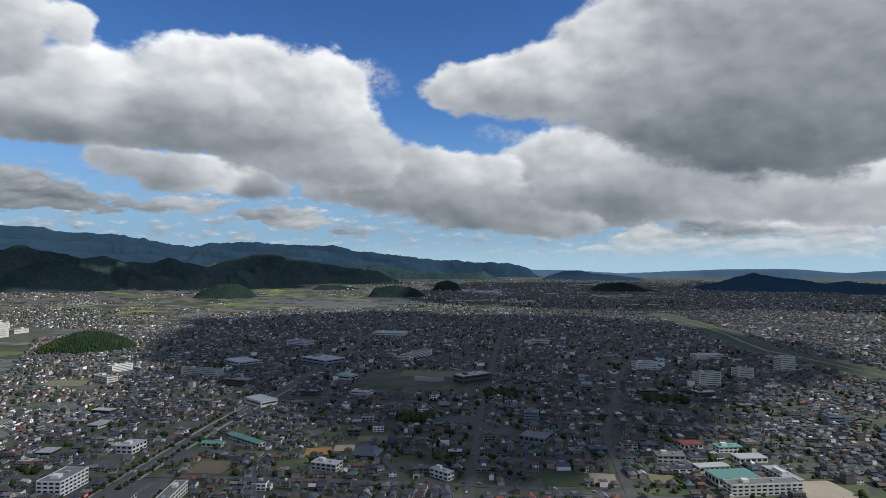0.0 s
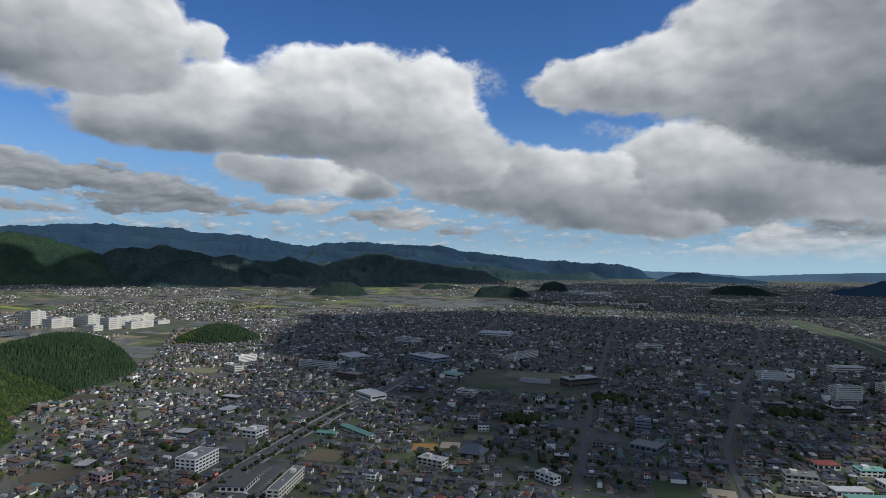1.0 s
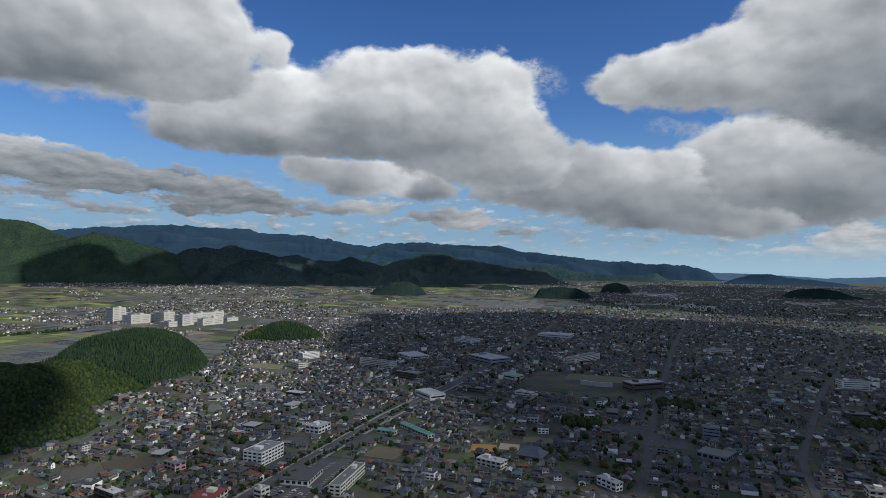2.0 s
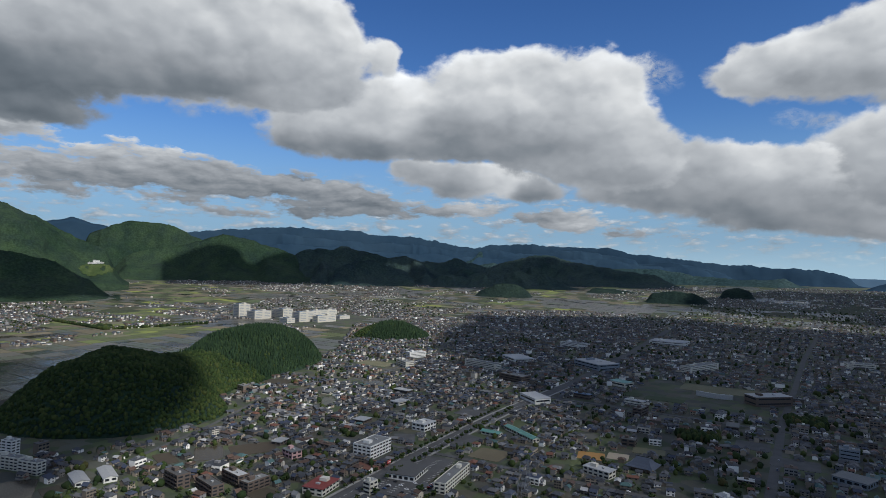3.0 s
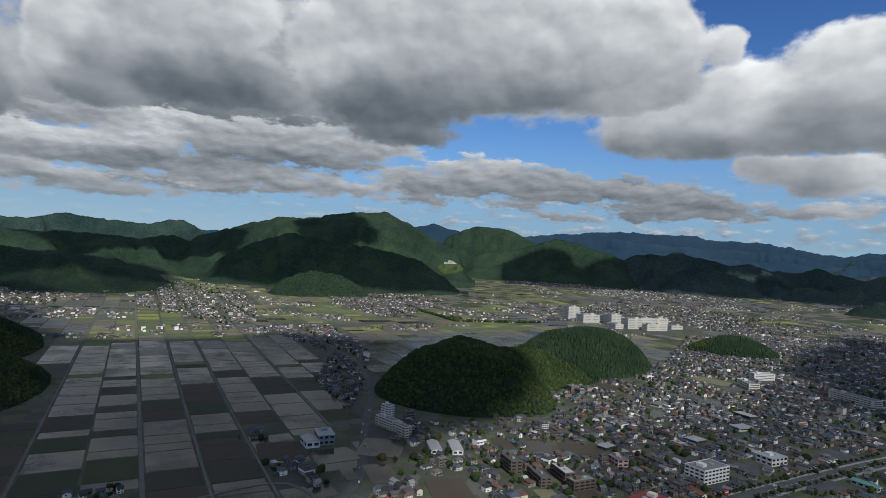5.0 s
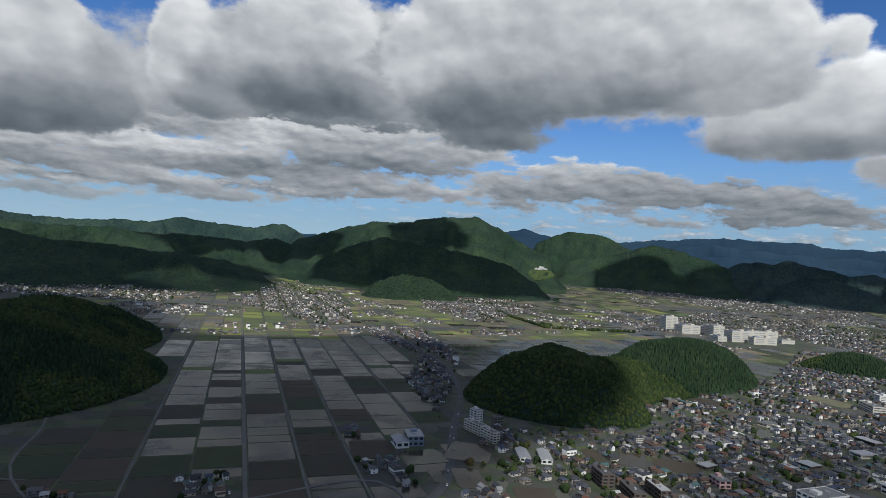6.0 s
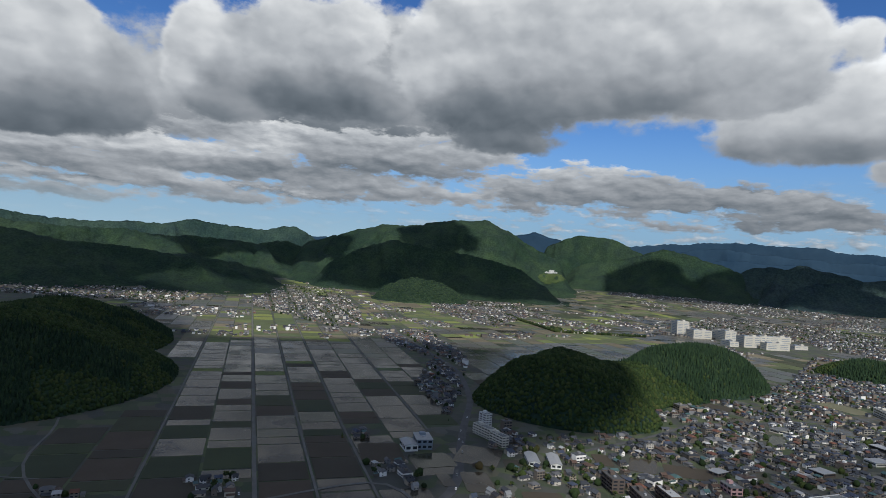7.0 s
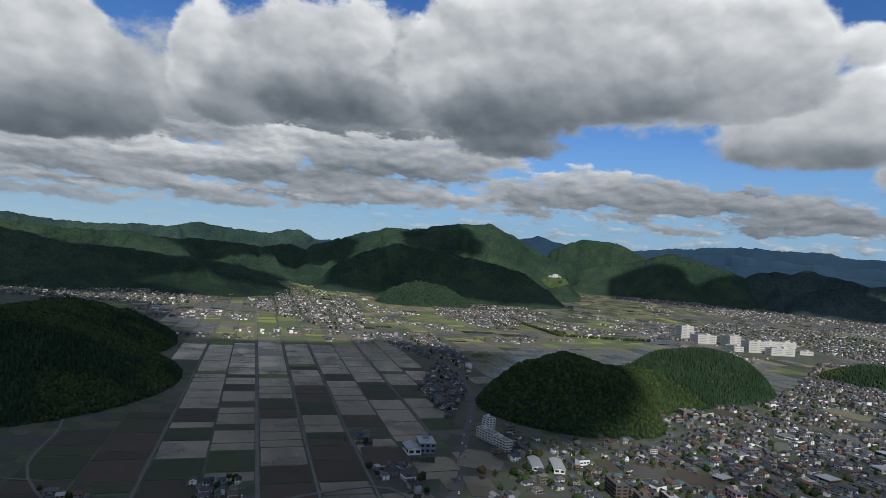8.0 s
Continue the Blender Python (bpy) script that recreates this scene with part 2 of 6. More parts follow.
    for blobs in BANKS:
        if any(blobs is b for b in (LOW_ROWS, VALLEY_ROW, RIGHT_ROWS)):
            out = bank(out, blobs, 1.14, True, 0.46, 1.05)
        elif blobs is LEFT_ROWS:
            out = bank(out, blobs, 1.2, True, 0.2, 0.85)
        else:
            out = bank(out, blobs, 1.14 if any(blobs is b for b in (LEFT_DARK, LEFT_MID, GREAT, BIG_WHITE, RIGHT_BIG)) else 1.0)
    # the same kind of cloud goes on behind and overhead
    over = g.math("MAXIMUM", z, 0.02)
    layer = g.put("ShaderNodeCombineXYZ", 0, i0=g.math("DIVIDE", x, over), i1=g.math("DIVIDE", y, over), i2=0.0)
    around = g.noise(layer, 0.9, 5.0, 0.55)
    high = g.span(el, 26.0, 34.0)
    side = g.span(g.math("ABSOLUTE", g.math("SUBTRACT", az, 33.0)), 76.0, 86.0)
    cover = g.math("MULTIPLY", g.span(around, 0.42, 0.6), g.math("MAXIMUM", high, side))
    out = g.mix(cover, out, g.times(g.ramp(around, [(0.45, (0.95, 0.96, 0.97)), (0.7, (0.66, 0.69, 0.72))]), 5.8))
    # pale air at the horizon
    out = g.mix(g.span(el, g.span(az, 50.0, 72.0, 3.2, 5.4), -0.5, 0.0, 0.9, smooth=True), out, (4.1, 5.7, 6.6))
    g.node("ShaderNodeOutputWorld", i0=g.put("ShaderNodeBackground", 0, Color=out, Strength=0.1))


build_world()


# ---------------------------------------------------------------- materials
def surface(name, colour, rough=0.8, bump=None, metal=0.0, spec=0.5):
    """A node material. colour: a function of the graph that gives a colour socket or a triple; bump: the same, a height and its metres."""
    m = bpy.data.materials.new(name)
    m.use_nodes = True
    g = Graph(m.node_tree)
    b = g.tree.nodes.new("ShaderNodeBsdfPrincipled")
    g.join(colour(g) if callable(colour) else colour, b.inputs["Base Color"])
    g.join(rough(g) if callable(rough) else rough, b.inputs["Roughness"])
    b.inputs["Metallic"].default_value = metal
    b.inputs["Specular IOR Level"].default_value = spec
    if bump:
        h, d = bump(g)
        n = g.put("ShaderNodeBump", 0, Height=h, Distance=d, Strength=1.0)
        g.join(n, b.inputs["Normal"])
    o = g.tree.nodes.new("ShaderNodeOutputMaterial")
    g.join(b.outputs[0], o.inputs[0])
    return m


def place(g):
    return g.put("ShaderNodeNewGeometry", 0)


def chance(g):
    """A number of its own for every object and every loose piece."""
    a = g.put("ShaderNodeObjectInfo", 5)
    b = g.put("ShaderNodeNewGeometry", 8)
    return g.math("FRACT", g.math("ADD", g.math("MULTIPLY", a, 7.31), b))


def ground_colour(g):
    """Lots of asphalt, gravel, soil and grass, each with its own wear."""
    p = place(g)
    n1 = g.noise(p, 0.004, 5, 0.6)
    n2 = g.noise(p, 0.05, 5, 0.65)
    n3 = g.noise(p, 0.35, 3, 0.6)
    base = g.ramp(n2, [(0.3, (0.026, 0.036, 0.02)), (0.46, (0.04, 0.047, 0.03)), (0.58, (0.066, 0.064, 0.052)), (0.7, (0.04, 0.06, 0.024))])
    green = g.ramp(n3, [(0.3, (0.03, 0.048, 0.02)), (0.7, (0.075, 0.095, 0.04))])
    c = g.mix(g.span(n1, 0.5, 0.6, 0.1, 0.75), base, green)
    lot = g.tree.nodes.new("ShaderNodeTexVoronoi")
    lot.voronoi_dimensions, lot.distance = "2D", "CHEBYCHEV"
    g.join(g.vec("ADD", p, g.times(g.noise(p, 0.05, 2, 0.5, out=1), 6.0)), lot.inputs["Vector"])
    g.join(0.055, lot.inputs["Scale"])
    tone = g.ramp(g.node("ShaderNodeSeparateColor", i0=lot.outputs["Color"]).outputs[0],
                  [(0.0, (0.05, 0.05, 0.05)), (0.25, (0.05, 0.075, 0.022)), (0.42, (0.1, 0.085, 0.06)), (0.55, (0.03, 0.05, 0.018)), (0.7, (0.085, 0.11, 0.035)), (0.86, (0.12, 0.113, 0.1)), (0.93, (0.07, 0.065, 0.06))], step=True)
    tone = g.mix(g.span(n3, 0.3, 0.7, 0.0, 0.5), tone, g.vec("MULTIPLY", tone, (0.6, 0.62, 0.6)))
    return g.mix(0.55, c, tone)


def forest_colour(tones):
    def colour(g):
        p = place(g)
        c = g.ramp(chance(g), tones)
        n = g.noise(p, 0.018, 3, 0.6)
        c = g.mix(g.span(n, 0.35, 0.65), c, g.vec("MULTIPLY", c, (0.62, 0.72, 0.7)))
        f = g.noise(p, 0.9, 3, 0.6)
        return g.mix(g.span(f, 0.3, 0.7), c, g.vec("MULTIPLY", c, (0.6, 0.65, 0.6)))
    return colour


def slope_colour(dark, light, scale):
    def colour(g):
        p = place(g)
        n = g.noise(p, scale, 6, 0.65)
        if scale < 0.005:
            return g.ramp(n, [(0.3, dark), (0.7, light)])
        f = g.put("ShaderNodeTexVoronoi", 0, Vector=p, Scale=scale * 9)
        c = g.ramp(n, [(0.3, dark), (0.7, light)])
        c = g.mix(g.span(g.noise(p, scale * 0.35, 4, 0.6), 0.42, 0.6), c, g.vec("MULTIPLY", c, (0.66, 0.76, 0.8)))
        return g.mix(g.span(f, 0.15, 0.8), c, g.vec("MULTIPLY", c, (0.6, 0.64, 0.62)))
    return colour


def canopy(g):
    """Tree tops on the wooded slopes."""
    p = place(g)
    return g.math("MULTIPLY_ADD", g.noise(p, 0.018, 3, 0.55), 2.2, g.noise(p, 0.09, 3, 0.65)), 7.0


MAT = {}
MAT["ground"] = surface("town_ground", ground_colour, 0.9)
# forest greens lean bluer with distance: haze put into the colour
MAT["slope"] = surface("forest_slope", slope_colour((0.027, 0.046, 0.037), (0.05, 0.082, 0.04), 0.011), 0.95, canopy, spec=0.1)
MAT["far_haze_slope"] = surface("hazed_far_wood", slope_colour((0.032, 0.055, 0.054), (0.055, 0.09, 0.066), 0.009), 0.95, canopy, spec=0.1)
MAT["foot_haze_slope"] = surface("hazed_foothills", slope_colour((0.034, 0.053, 0.062), (0.054, 0.083, 0.068), 0.01), 0.95, canopy, spec=0.1)
MAT["mid_haze_slope"] = surface("hazed_hills", slope_colour((0.034, 0.062, 0.07), (0.055, 0.088, 0.085), 0.006), 0.95, canopy, spec=0.1)
# air haze over the farthest ranges, put into their base colours
MAT["haze_blue_slope"] = surface("hazed_range", slope_colour((0.019, 0.04, 0.068), (0.031, 0.058, 0.09), 0.004), 1.0, spec=0.0)
MAT["haze_pale_slope"] = surface("hazy_range", slope_colour((0.07, 0.12, 0.18), (0.085, 0.14, 0.2), 0.002), 1.0, spec=0.0)
MAT["roof"] = surface("roof", lambda g: g.ramp(chance(g), [(0.0, (0.04, 0.043, 0.05)), (0.3, (0.065, 0.07, 0.08)), (0.5, (0.1, 0.1, 0.105)), (0.62, (0.045, 0.055, 0.085)), (0.74, (0.085, 0.055, 0.042)), (0.84, (0.15, 0.15, 0.155)), (0.9, (0.14, 0.065, 0.045)), (0.94, (0.06, 0.11, 0.11)), (0.98, (0.36, 0.36, 0.36))], step=True), 0.6, spec=0.25)
MAT["wall"] = surface("render_wall", lambda g: g.ramp(chance(g), [(0.0, (0.22, 0.205, 0.18)), (0.2, (0.46, 0.43, 0.38)), (0.3, (0.15, 0.125, 0.1)), (0.52, (0.3, 0.255, 0.2)), (0.66, (0.1, 0.085, 0.07)), (0.79, (0.76, 0.74, 0.7)), (0.92, (0.18, 0.18, 0.185))], step=True), 0.8)
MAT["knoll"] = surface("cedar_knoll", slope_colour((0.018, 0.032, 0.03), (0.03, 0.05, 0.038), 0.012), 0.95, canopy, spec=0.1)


# ---------------------------------------------------------------- geometry helpers
def mesh_ob(name, verts, faces, mats, face_mats=None, smooth=False):
    me = bpy.data.meshes.new(name)
    me.from_pydata([tuple(v) for v in verts] if not isinstance(verts, np.ndarray) else verts.tolist(), [], faces if isinstance(faces, list) else faces.tolist())
    for m in mats:
        me.materials.append(m)
    if face_mats is not None:
        me.polygons.foreach_set("material_index", np.asarray(face_mats, dtype=np.int32))
    if smooth:
        me.polygons.foreach_set("use_smooth", np.ones(len(me.polygons), dtype=bool))
    me.update()
    return new(name, me)


def rise(r):
    """The plain climbs gently towards the hills and the horizon."""
    return 110.0 * np.clip((np.asarray(r, dtype=float) - 2400) / 2450, 0, None) ** 1.1


def sheet_faces(n, m, closed=False):
    """Quads of a grid of n rows and m columns."""
    i, j = np.meshgrid(np.arange(n - 1), np.arange(m if closed else m - 1), indexing="ij")
    k = (j + 1) % m
    return np.stack([i * m + j, i * m + k, (i + 1) * m + k, (i + 1) * m + j], -1).reshape(-1, 4)


_perm = np.random.RandomState(7).permutation(512)


def lattice(ix, iy):
    return (_perm[(ix * 73 + _perm[iy & 511]) & 511] / 511.0)


def value_noise(x, y):
    x, y = np.asarray(x, float), np.asarray(y, float)
    ix, iy = np.floor(x).astype(int), np.floor(y).astype(int)
    fx, fy = x - ix, y - iy
    fx, fy = fx * fx * (3 - 2 * fx), fy * fy * (3 - 2 * fy)
    a, b = lattice(ix & 511, iy), lattice((ix + 1) & 511, iy)
    c, d = lattice(ix & 511, iy + 1), lattice((ix + 1) & 511, iy + 1)
    return (a * (1 - fx) + b * fx) * (1 - fy) + (c * (1 - fx) + d * fx) * fy


def fbm(x, y, octaves=5, gain=0.5):
    s, a, t = 0.0, 1.0, 0.0
    for o in range(octaves):
        s = s + a * value_noise(x * 2 ** o + 17.3 * o, y * 2 ** o - 9.1 * o)
        t += a
        a *= gain
    return s / t


def folds(x, y, octaves=4):
    """Sharp crests with hollows between them, 0 to 1."""
    s, a, t, last = 0.0, 1.0, 0.0, 1.0
    for o in range(octaves):
        n = (1 - np.abs(2 * value_noise(x * 2.1 ** o + 11.7 * o, y * 2.1 ** o - 5.3 * o) - 1)) ** 1.4 * last
        s, t = s + a * n, t + a
        last, a = np.clip(n * 1.4, 0.25, 1), a * 0.52
    return np.clip(s / t * 1.35, 0, 1)


# ---------------------------------------------------------------- ground
def build_ground():
    r = np.concatenate([[8.0], np.linspace(40, 2400, 60), np.linspace(2450, 4900, 60)])
    a = np.radians(np.arange(0, 360, 1.5))
    R, A = np.meshgrid(r, a, indexing="ij")
    v = np.stack([-R * np.sin(A), R * np.cos(A), rise(R)], -1).reshape(-1, 3)
    faces = sheet_faces(len(r), len(a), True).tolist() + [list(range(len(a)))]
    ob = mesh_ob("ground", v, faces, [MAT["ground"]], smooth=True)
    tagged(ob, "grey-brown town ground and wide flat valley plain", "ground", kind="structure")


build_ground()


# ---------------------------------------------------------------- hills and mountains
SLOPES = []


def ridge(name, crest, r_crest, r_front, r_back, mat, label, spur=0.35, rough=0.012, seed=0.0, step=0.12, rows=34, freq=0.6, slant=0.9):
    """A mountain side that rises from r_front to its crest line (bearing, height in degrees as seen from the middle) and falls behind it."""
    ca, ce = np.array(sorted(crest)).T
    az = np.arange(ca[0], ca[-1] + step, step)
    el = np.interp(az, ca, ce)
    k = np.hanning(7) / np.hanning(7).sum()
    el = np.convolve(np.pad(el, 3, mode="edge"), k, "valid")
    rc = np.interp(az, ca, np.linspace(*r_crest, len(ca))) if isinstance(r_crest, tuple) else np.full_like(az, r_crest)
    rf = np.interp(az, ca, np.linspace(*r_front, len(ca))) if isinstance(r_front, tuple) else np.full_like(az, r_front)
    wob = fbm(az * 0.6 * freq + seed, az * 0 + seed, 4) - 0.5
    rf = rf + wob * 0.7 * (rc - rf)
    el = el + (fbm(az * 1.3 + seed, az * 0 + 3.3, 5, 0.6) - 0.5) * min(0.5, rough * 36)
    top = EYE_Z + rc * np.tan(np.radians(el))
    wide = min(len(el) // 4 * 2 + 1, int(3.0 / step) // 2 * 2 + 1)
    k = np.hanning(wide + 2) / np.hanning(wide + 2).sum()
    broad = np.convolve(np.pad(top, (wide + 1) // 2, mode="edge"), k, "valid")
    s = np.concatenate([np.linspace(-0.04, 1, rows), 1 + np.linspace(0.08, 1, 10)])
    S, AZ = np.meshgrid(s, az, indexing="ij")
    F = np.clip(S, 0, 1)
    r = np.where(S <= 1, rf + (rc - rf) * S, rc + (S - 1) * (r_back - rc))
    # spurs run down the slope and branch
    X = np.mean(rc) * np.radians(AZ)
    long = 200.0 / freq
    lean = slant * 0.35 * np.sin(seed * 1.7 + AZ * 0.12)
    wx = (fbm(X / long * 0.8 + seed, r / long * 0.8, 3) - 0.5) * 1.1
    wy = (fbm(X / long * 0.8 + 31 + seed, r / long * 0.8 + 7, 3) - 0.5) * 1.1
    sp = folds(X / long + lean * (r - rf) / long + wx + seed * 3.7, r / long * 0.62 + wy, 5)
    f = 0.25 * F + 0.75 * F * F * (3 - 2 * F)
    ends = np.clip(np.minimum(az - az[0], az[-1] - az) / min(2.2, 0.12 * (az[-1] - az[0])), 0, 1)
    ends = ends * ends * (3 - 2 * ends)
    cut = spur * np.sin(np.pi * np.clip(F, 0, 1) ** 0.85) ** 0.8 * 1.35 * (1 - sp)
    base = rise(r) - 3
    # the jags of the crest fade out below it
    top = broad[None, :] + (top - broad)[None, :] * F ** 3
    top = rise(rc) + (top - rise(rc)) * ends
    z = base + np.maximum(top - base, 2.0) * f * np.clip(1 - cut, 0.12, None)
    z = np.where(S > 1, base + np.maximum(top - base, 2) * (1 - (S - 1)) ** 1.2, z)
    z = np.where(S < 0, base - 6, z)
    z += np.where((F > 0.06) & (S <= 1.0), (fbm(r * np.radians(AZ) / 22.0, r / 22.0, 3) - 0.5) * rough * 240, 0)
    a = np.radians(AZ)
    v = np.stack([-r * np.sin(a), r * np.cos(a), z], -1).reshape(-1, 3)
    ob = mesh_ob(name, v, sheet_faces(*S.shape), [mat], smooth=True)
    tagged(ob, label, "mountain", kind="structure")
    SLOPES.append((v.reshape(*S.shape, 3)[:rows], float(np.mean(rc)), mat, label))
    return ob


FAR = [(110, 1.2), (104, 1.6), (100, 1.3), (92, 1.2), (84, 1.6), (76, 1.5), (66, 1.5), (56, 2.0), (49.5, 2.4), (45.7, 2.9), (41, 3.24), (36.9, 3.15), (34, 3.1), (33.2, 2.72), (31.2, 2.82), (27.9, 2.53), (24.4, 1.8), (23, 1.72), (21.6, 2.0), (18.7, 2.24), (16.2, 2.0), (10.5, 1.9), (7.8, 1.3), (0.2, 0.56), (-3, 0.34), (-6.3, 0.18), (-8.5, -0.26), (-10, -0.8)]
ridge("mountain_range", FAR, 4890, 4760, 4985, MAT["haze_blue_slope"], "distant blue forested mountain range on the horizon", 0.12, 0.012, 3.0, slant=3.5, step=0.1, freq=0.8, rows=44)
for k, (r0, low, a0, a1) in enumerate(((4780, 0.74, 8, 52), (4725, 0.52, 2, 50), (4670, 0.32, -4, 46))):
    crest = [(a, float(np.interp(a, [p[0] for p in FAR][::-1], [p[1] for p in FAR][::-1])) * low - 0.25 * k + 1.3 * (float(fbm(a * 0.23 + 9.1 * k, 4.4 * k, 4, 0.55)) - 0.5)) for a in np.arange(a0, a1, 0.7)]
    ridge("mountain_range", [(a0 - 2, -1.2)] + crest + [(a1 + 2, -0.8)], r0, r0 - 150, r0 + 45, MAT["haze_blue_slope" if k < 2 else "mid_haze_slope"], "lower blue wooded ridge in front of the far range", 0.2, 0.008, 90.0 + 7 * k, step=0.1, freq=1.0)
ridge("mountain_range", [(2, -0.9), (-4, -0.5), (-8, -0.4), (-11.7, -0.45), (-16.8, -0.72), (-21.7, -0.5), (-25.8, -0.33), (-30.5, -0.27), (-34.4, -0.6), (-36.8, -0.43), (-42, -0.3), (-50, -0.5)], 4900, 4800, 4990, MAT["haze_pale_slope"], "faint blue mountain range beyond the plain", 0.2, 0.003, 8.0, freq=0.5)
ridge("mountain", [(-1.2, -0.79), (1.0, -0.14), (3.2, 0.33), (5.2, 0.75), (7.7, 0.41), (9.6, 0.79), (13.1, 0.32), (14.7, -0.76)], 4800, 4640, 4900, MAT["haze_blue_slope"], "low blue hills at the end of the range", 0.4, 0.006, 61.0)
ridge("mountain", [(17.2, -0.35), (18.3, 0.45), (19.8, 0.97), (21.7, 1.48), (24.1, 1.25), (25.5, 1.03), (27.9, 1.28), (31.1, 1.48), (34.1, 1.27), (35.8, 1.86), (36.9, 1.83), (38.3, 1.69)], 4780, 4560, 4880, MAT["mid_haze_slope"], "wooded middle ridge below the blue range", 0.75, 0.008, 62.0, slant=3.0)
ridge("mountain", [(3.8, -2.17), (4.9, -1.03), (6.6, -0.53), (9.3, -0.22), (12.0, 0.3), (14.7, 0.73), (16.0, 1.18), (17.2, 1.09), (19.3, 0.65), (21.7, -0.13), (23.6, 0.28), (25.0, 0.73), (26.1, 0.27), (28.1, 0.29), (29.6, 0.77), (31.1, 0.64), (33.1, 0.35), (34.2, 0.25), (35.8, 0.61), (36.9, 1.05), (37.9, 1.3), (39.4, 0.58)], 4450, (4130, 3860), 4600, MAT["foot_haze_slope"], "dark wooded foothill ridge in cloud shade", 0.7, 0.012, 63.0, freq=0.9)
ridge("mountain", [(28.3, -2.09), (29.4, -1.1), (30.4, -0.68), (31.7, 0.02), (32.7, 0.35), (33.7, 0.11), (34.4, -0.53), (35.7, -1.93)], 4080, 3860, 4250, MAT["foot_haze_slope"], "wooded spur with a sunlit flank", 0.45, 0.01, 64.0)
ridge("mountain", [(13.1, -2.04), (14.9, -1.3), (16.5, -0.62), (17.7, -0.75), (18.8, -0.35), (20.2, -0.76), (21.7, -0.5), (22.6, -0.65), (23.8, -1.1), (25.4, -0.89), (27.0, -1.12), (27.9, -2.0)], 3950, 3760, 4080, MAT["foot_haze_slope"], "low green wooded knolls under the ridge", 0.5, 0.01, 65.0, freq=1.6)
ridge("mountain", [(17.2, -2.88), (18.0, -2.26), (19.0, -1.67), (20.0, -1.6), (21.2, -1.85), (22.4, -2.4), (23.1, -2.9)], 3300, 3205, 3390, MAT["knoll"], "dark wooded knoll at the edge of the fields", 0.3, 0.01, 66.0)
ridge("mountain", [(6.8, -2.36), (8.5, -2.07), (9.8, -1.9), (11.5, -1.83), (12.5, -2.21)], 3720, 3620, 3800, MAT["knoll"], "low wooded rise at the edge of the fields", 0.3, 0.008, 67.0)
ridge("mountain", [(1.3, -3.15), (1.9, -2.73), (3.0, -2.09), (4.9, -1.92), (6.6, -2.16), (7.4, -2.99)], 3230, 3140, 3310, MAT["knoll"], "dark wooded knoll beside the fields", 0.3, 0.008, 68.0)
ridge("mountain", [(49.0, 1.1), (53.4, 1.76), (54.7, 2.44), (55.8, 2.73), (57.1, 2.93), (58.3, 3.33), (59.0, 3.1), (59.7, 3.02), (61.5, 2.4), (65.0, 1.2)], 4850, 4600, 4930, MAT["haze_blue_slope"], "sharp blue peak far behind the mountains", 0.5, 0.006, 69.0)
ridge("mountain", [(46.4, 0.59), (47.8, 1.59), (49.3, 2.23), (50.2, 2.75), (51.2, 3.11), (53.0, 3.17), (54.1, 3.29), (55.2, 2.91), (56.2, 2.42), (57.2, 1.84), (58.4, 0.26)], 4700, 4430, 4820, MAT["slope"], "rounded green wooded peak", 0.55, 0.01, 70.0)
ridge("mountain", [(37.8, -1.24), (39.2, 0.09), (40.8, 0.98), (42.1, 1.37), (43.4, 1.6), (44.6, 2.09), (46.4, 2.47), (48.3, 1.8), (49.7, 1.29), (51.1, 1.09), (52.9, 0.78), (54.2, 0.37), (55.3, -0.07), (56.1, -0.82)], 4420, (3800, 4150), 4600, MAT["slope"], "forested mountain with sunlit upper slopes", 0.65, 0.012, 71.0, 0.12, 44)
ridge("mountain", [(29.9, 0.02), (31.9, 0.76), (34.1, 1.17), (35.7, 1.66), (36.8, 1.11), (38.1, 1.35), (39.7, 1.03), (41.3, 0.32)], 4420, 4150, 4560, MAT["foot_haze_slope"], "wooded hill with a pale sunlit flank", 0.6, 0.01, 72.0)
ridge("mountain", [(28.5, -1.34), (29.9, -0.59), (31.6, -0.07), (33.2, 0.34), (34.6, 0.19), (36.2, -0.53), (37.5, -2.0)], 3980, 3780, 4120, MAT["foot_haze_slope"], "round dark wooded foothill", 0.5, 0.01, 73.0)
ridge("mountain", [(-40.0, -1.54), (-38.3, -1.31), (-36.8, -1.43), (-35.6, -1.36), (-34.2, -1.2), (-32.9, -1.5), (-31.5, -1.19), (-29.6, -1.01), (-28.3, -0.78), (-27.6, -0.61), (-26.5, -0.92), (-25.1, -1.44), (-23.7, -1.63), (-21.8, -2.13)], 3950, 3660, 4150, MAT["haze_blue_slope"], "dark blue wooded mountain above the plain", 0.5, 0.006, 74.0)
ridge("mountain", [(-19.3, -1.31), (-18.3, -1.11), (-16.3, -0.9), (-14.4, -0.75), (-13.1, -0.45), (-11.5, -0.53), (-10.4, -0.81), (-9.0, -1.37)], 4560, 4450, 4650, MAT["haze_blue_slope"], "low dark wooded hill on the far plain", 0.4, 0.006, 75.0)
ridge("mountain", [(-20.6, -2.36), (-18.8, -2.11), (-17.8, -1.7), (-16.3, -1.58), (-14.7, -1.73), (-13.6, -2.36)], 3640, 3550, 3730, MAT["knoll"], "low wooded rise on the far plain", 0.3, 0.006, 76.0)
ridge("mountain", [(-1.8, -2.06), (-1.2, -1.62), (-0.4, -1.45), (0.5, -1.59), (1.0, -2.01)], 3640, 3570, 3720, MAT["knoll"], "small dark wooded rise at the edge of the plain", 0.2, 0.006, 77.0)
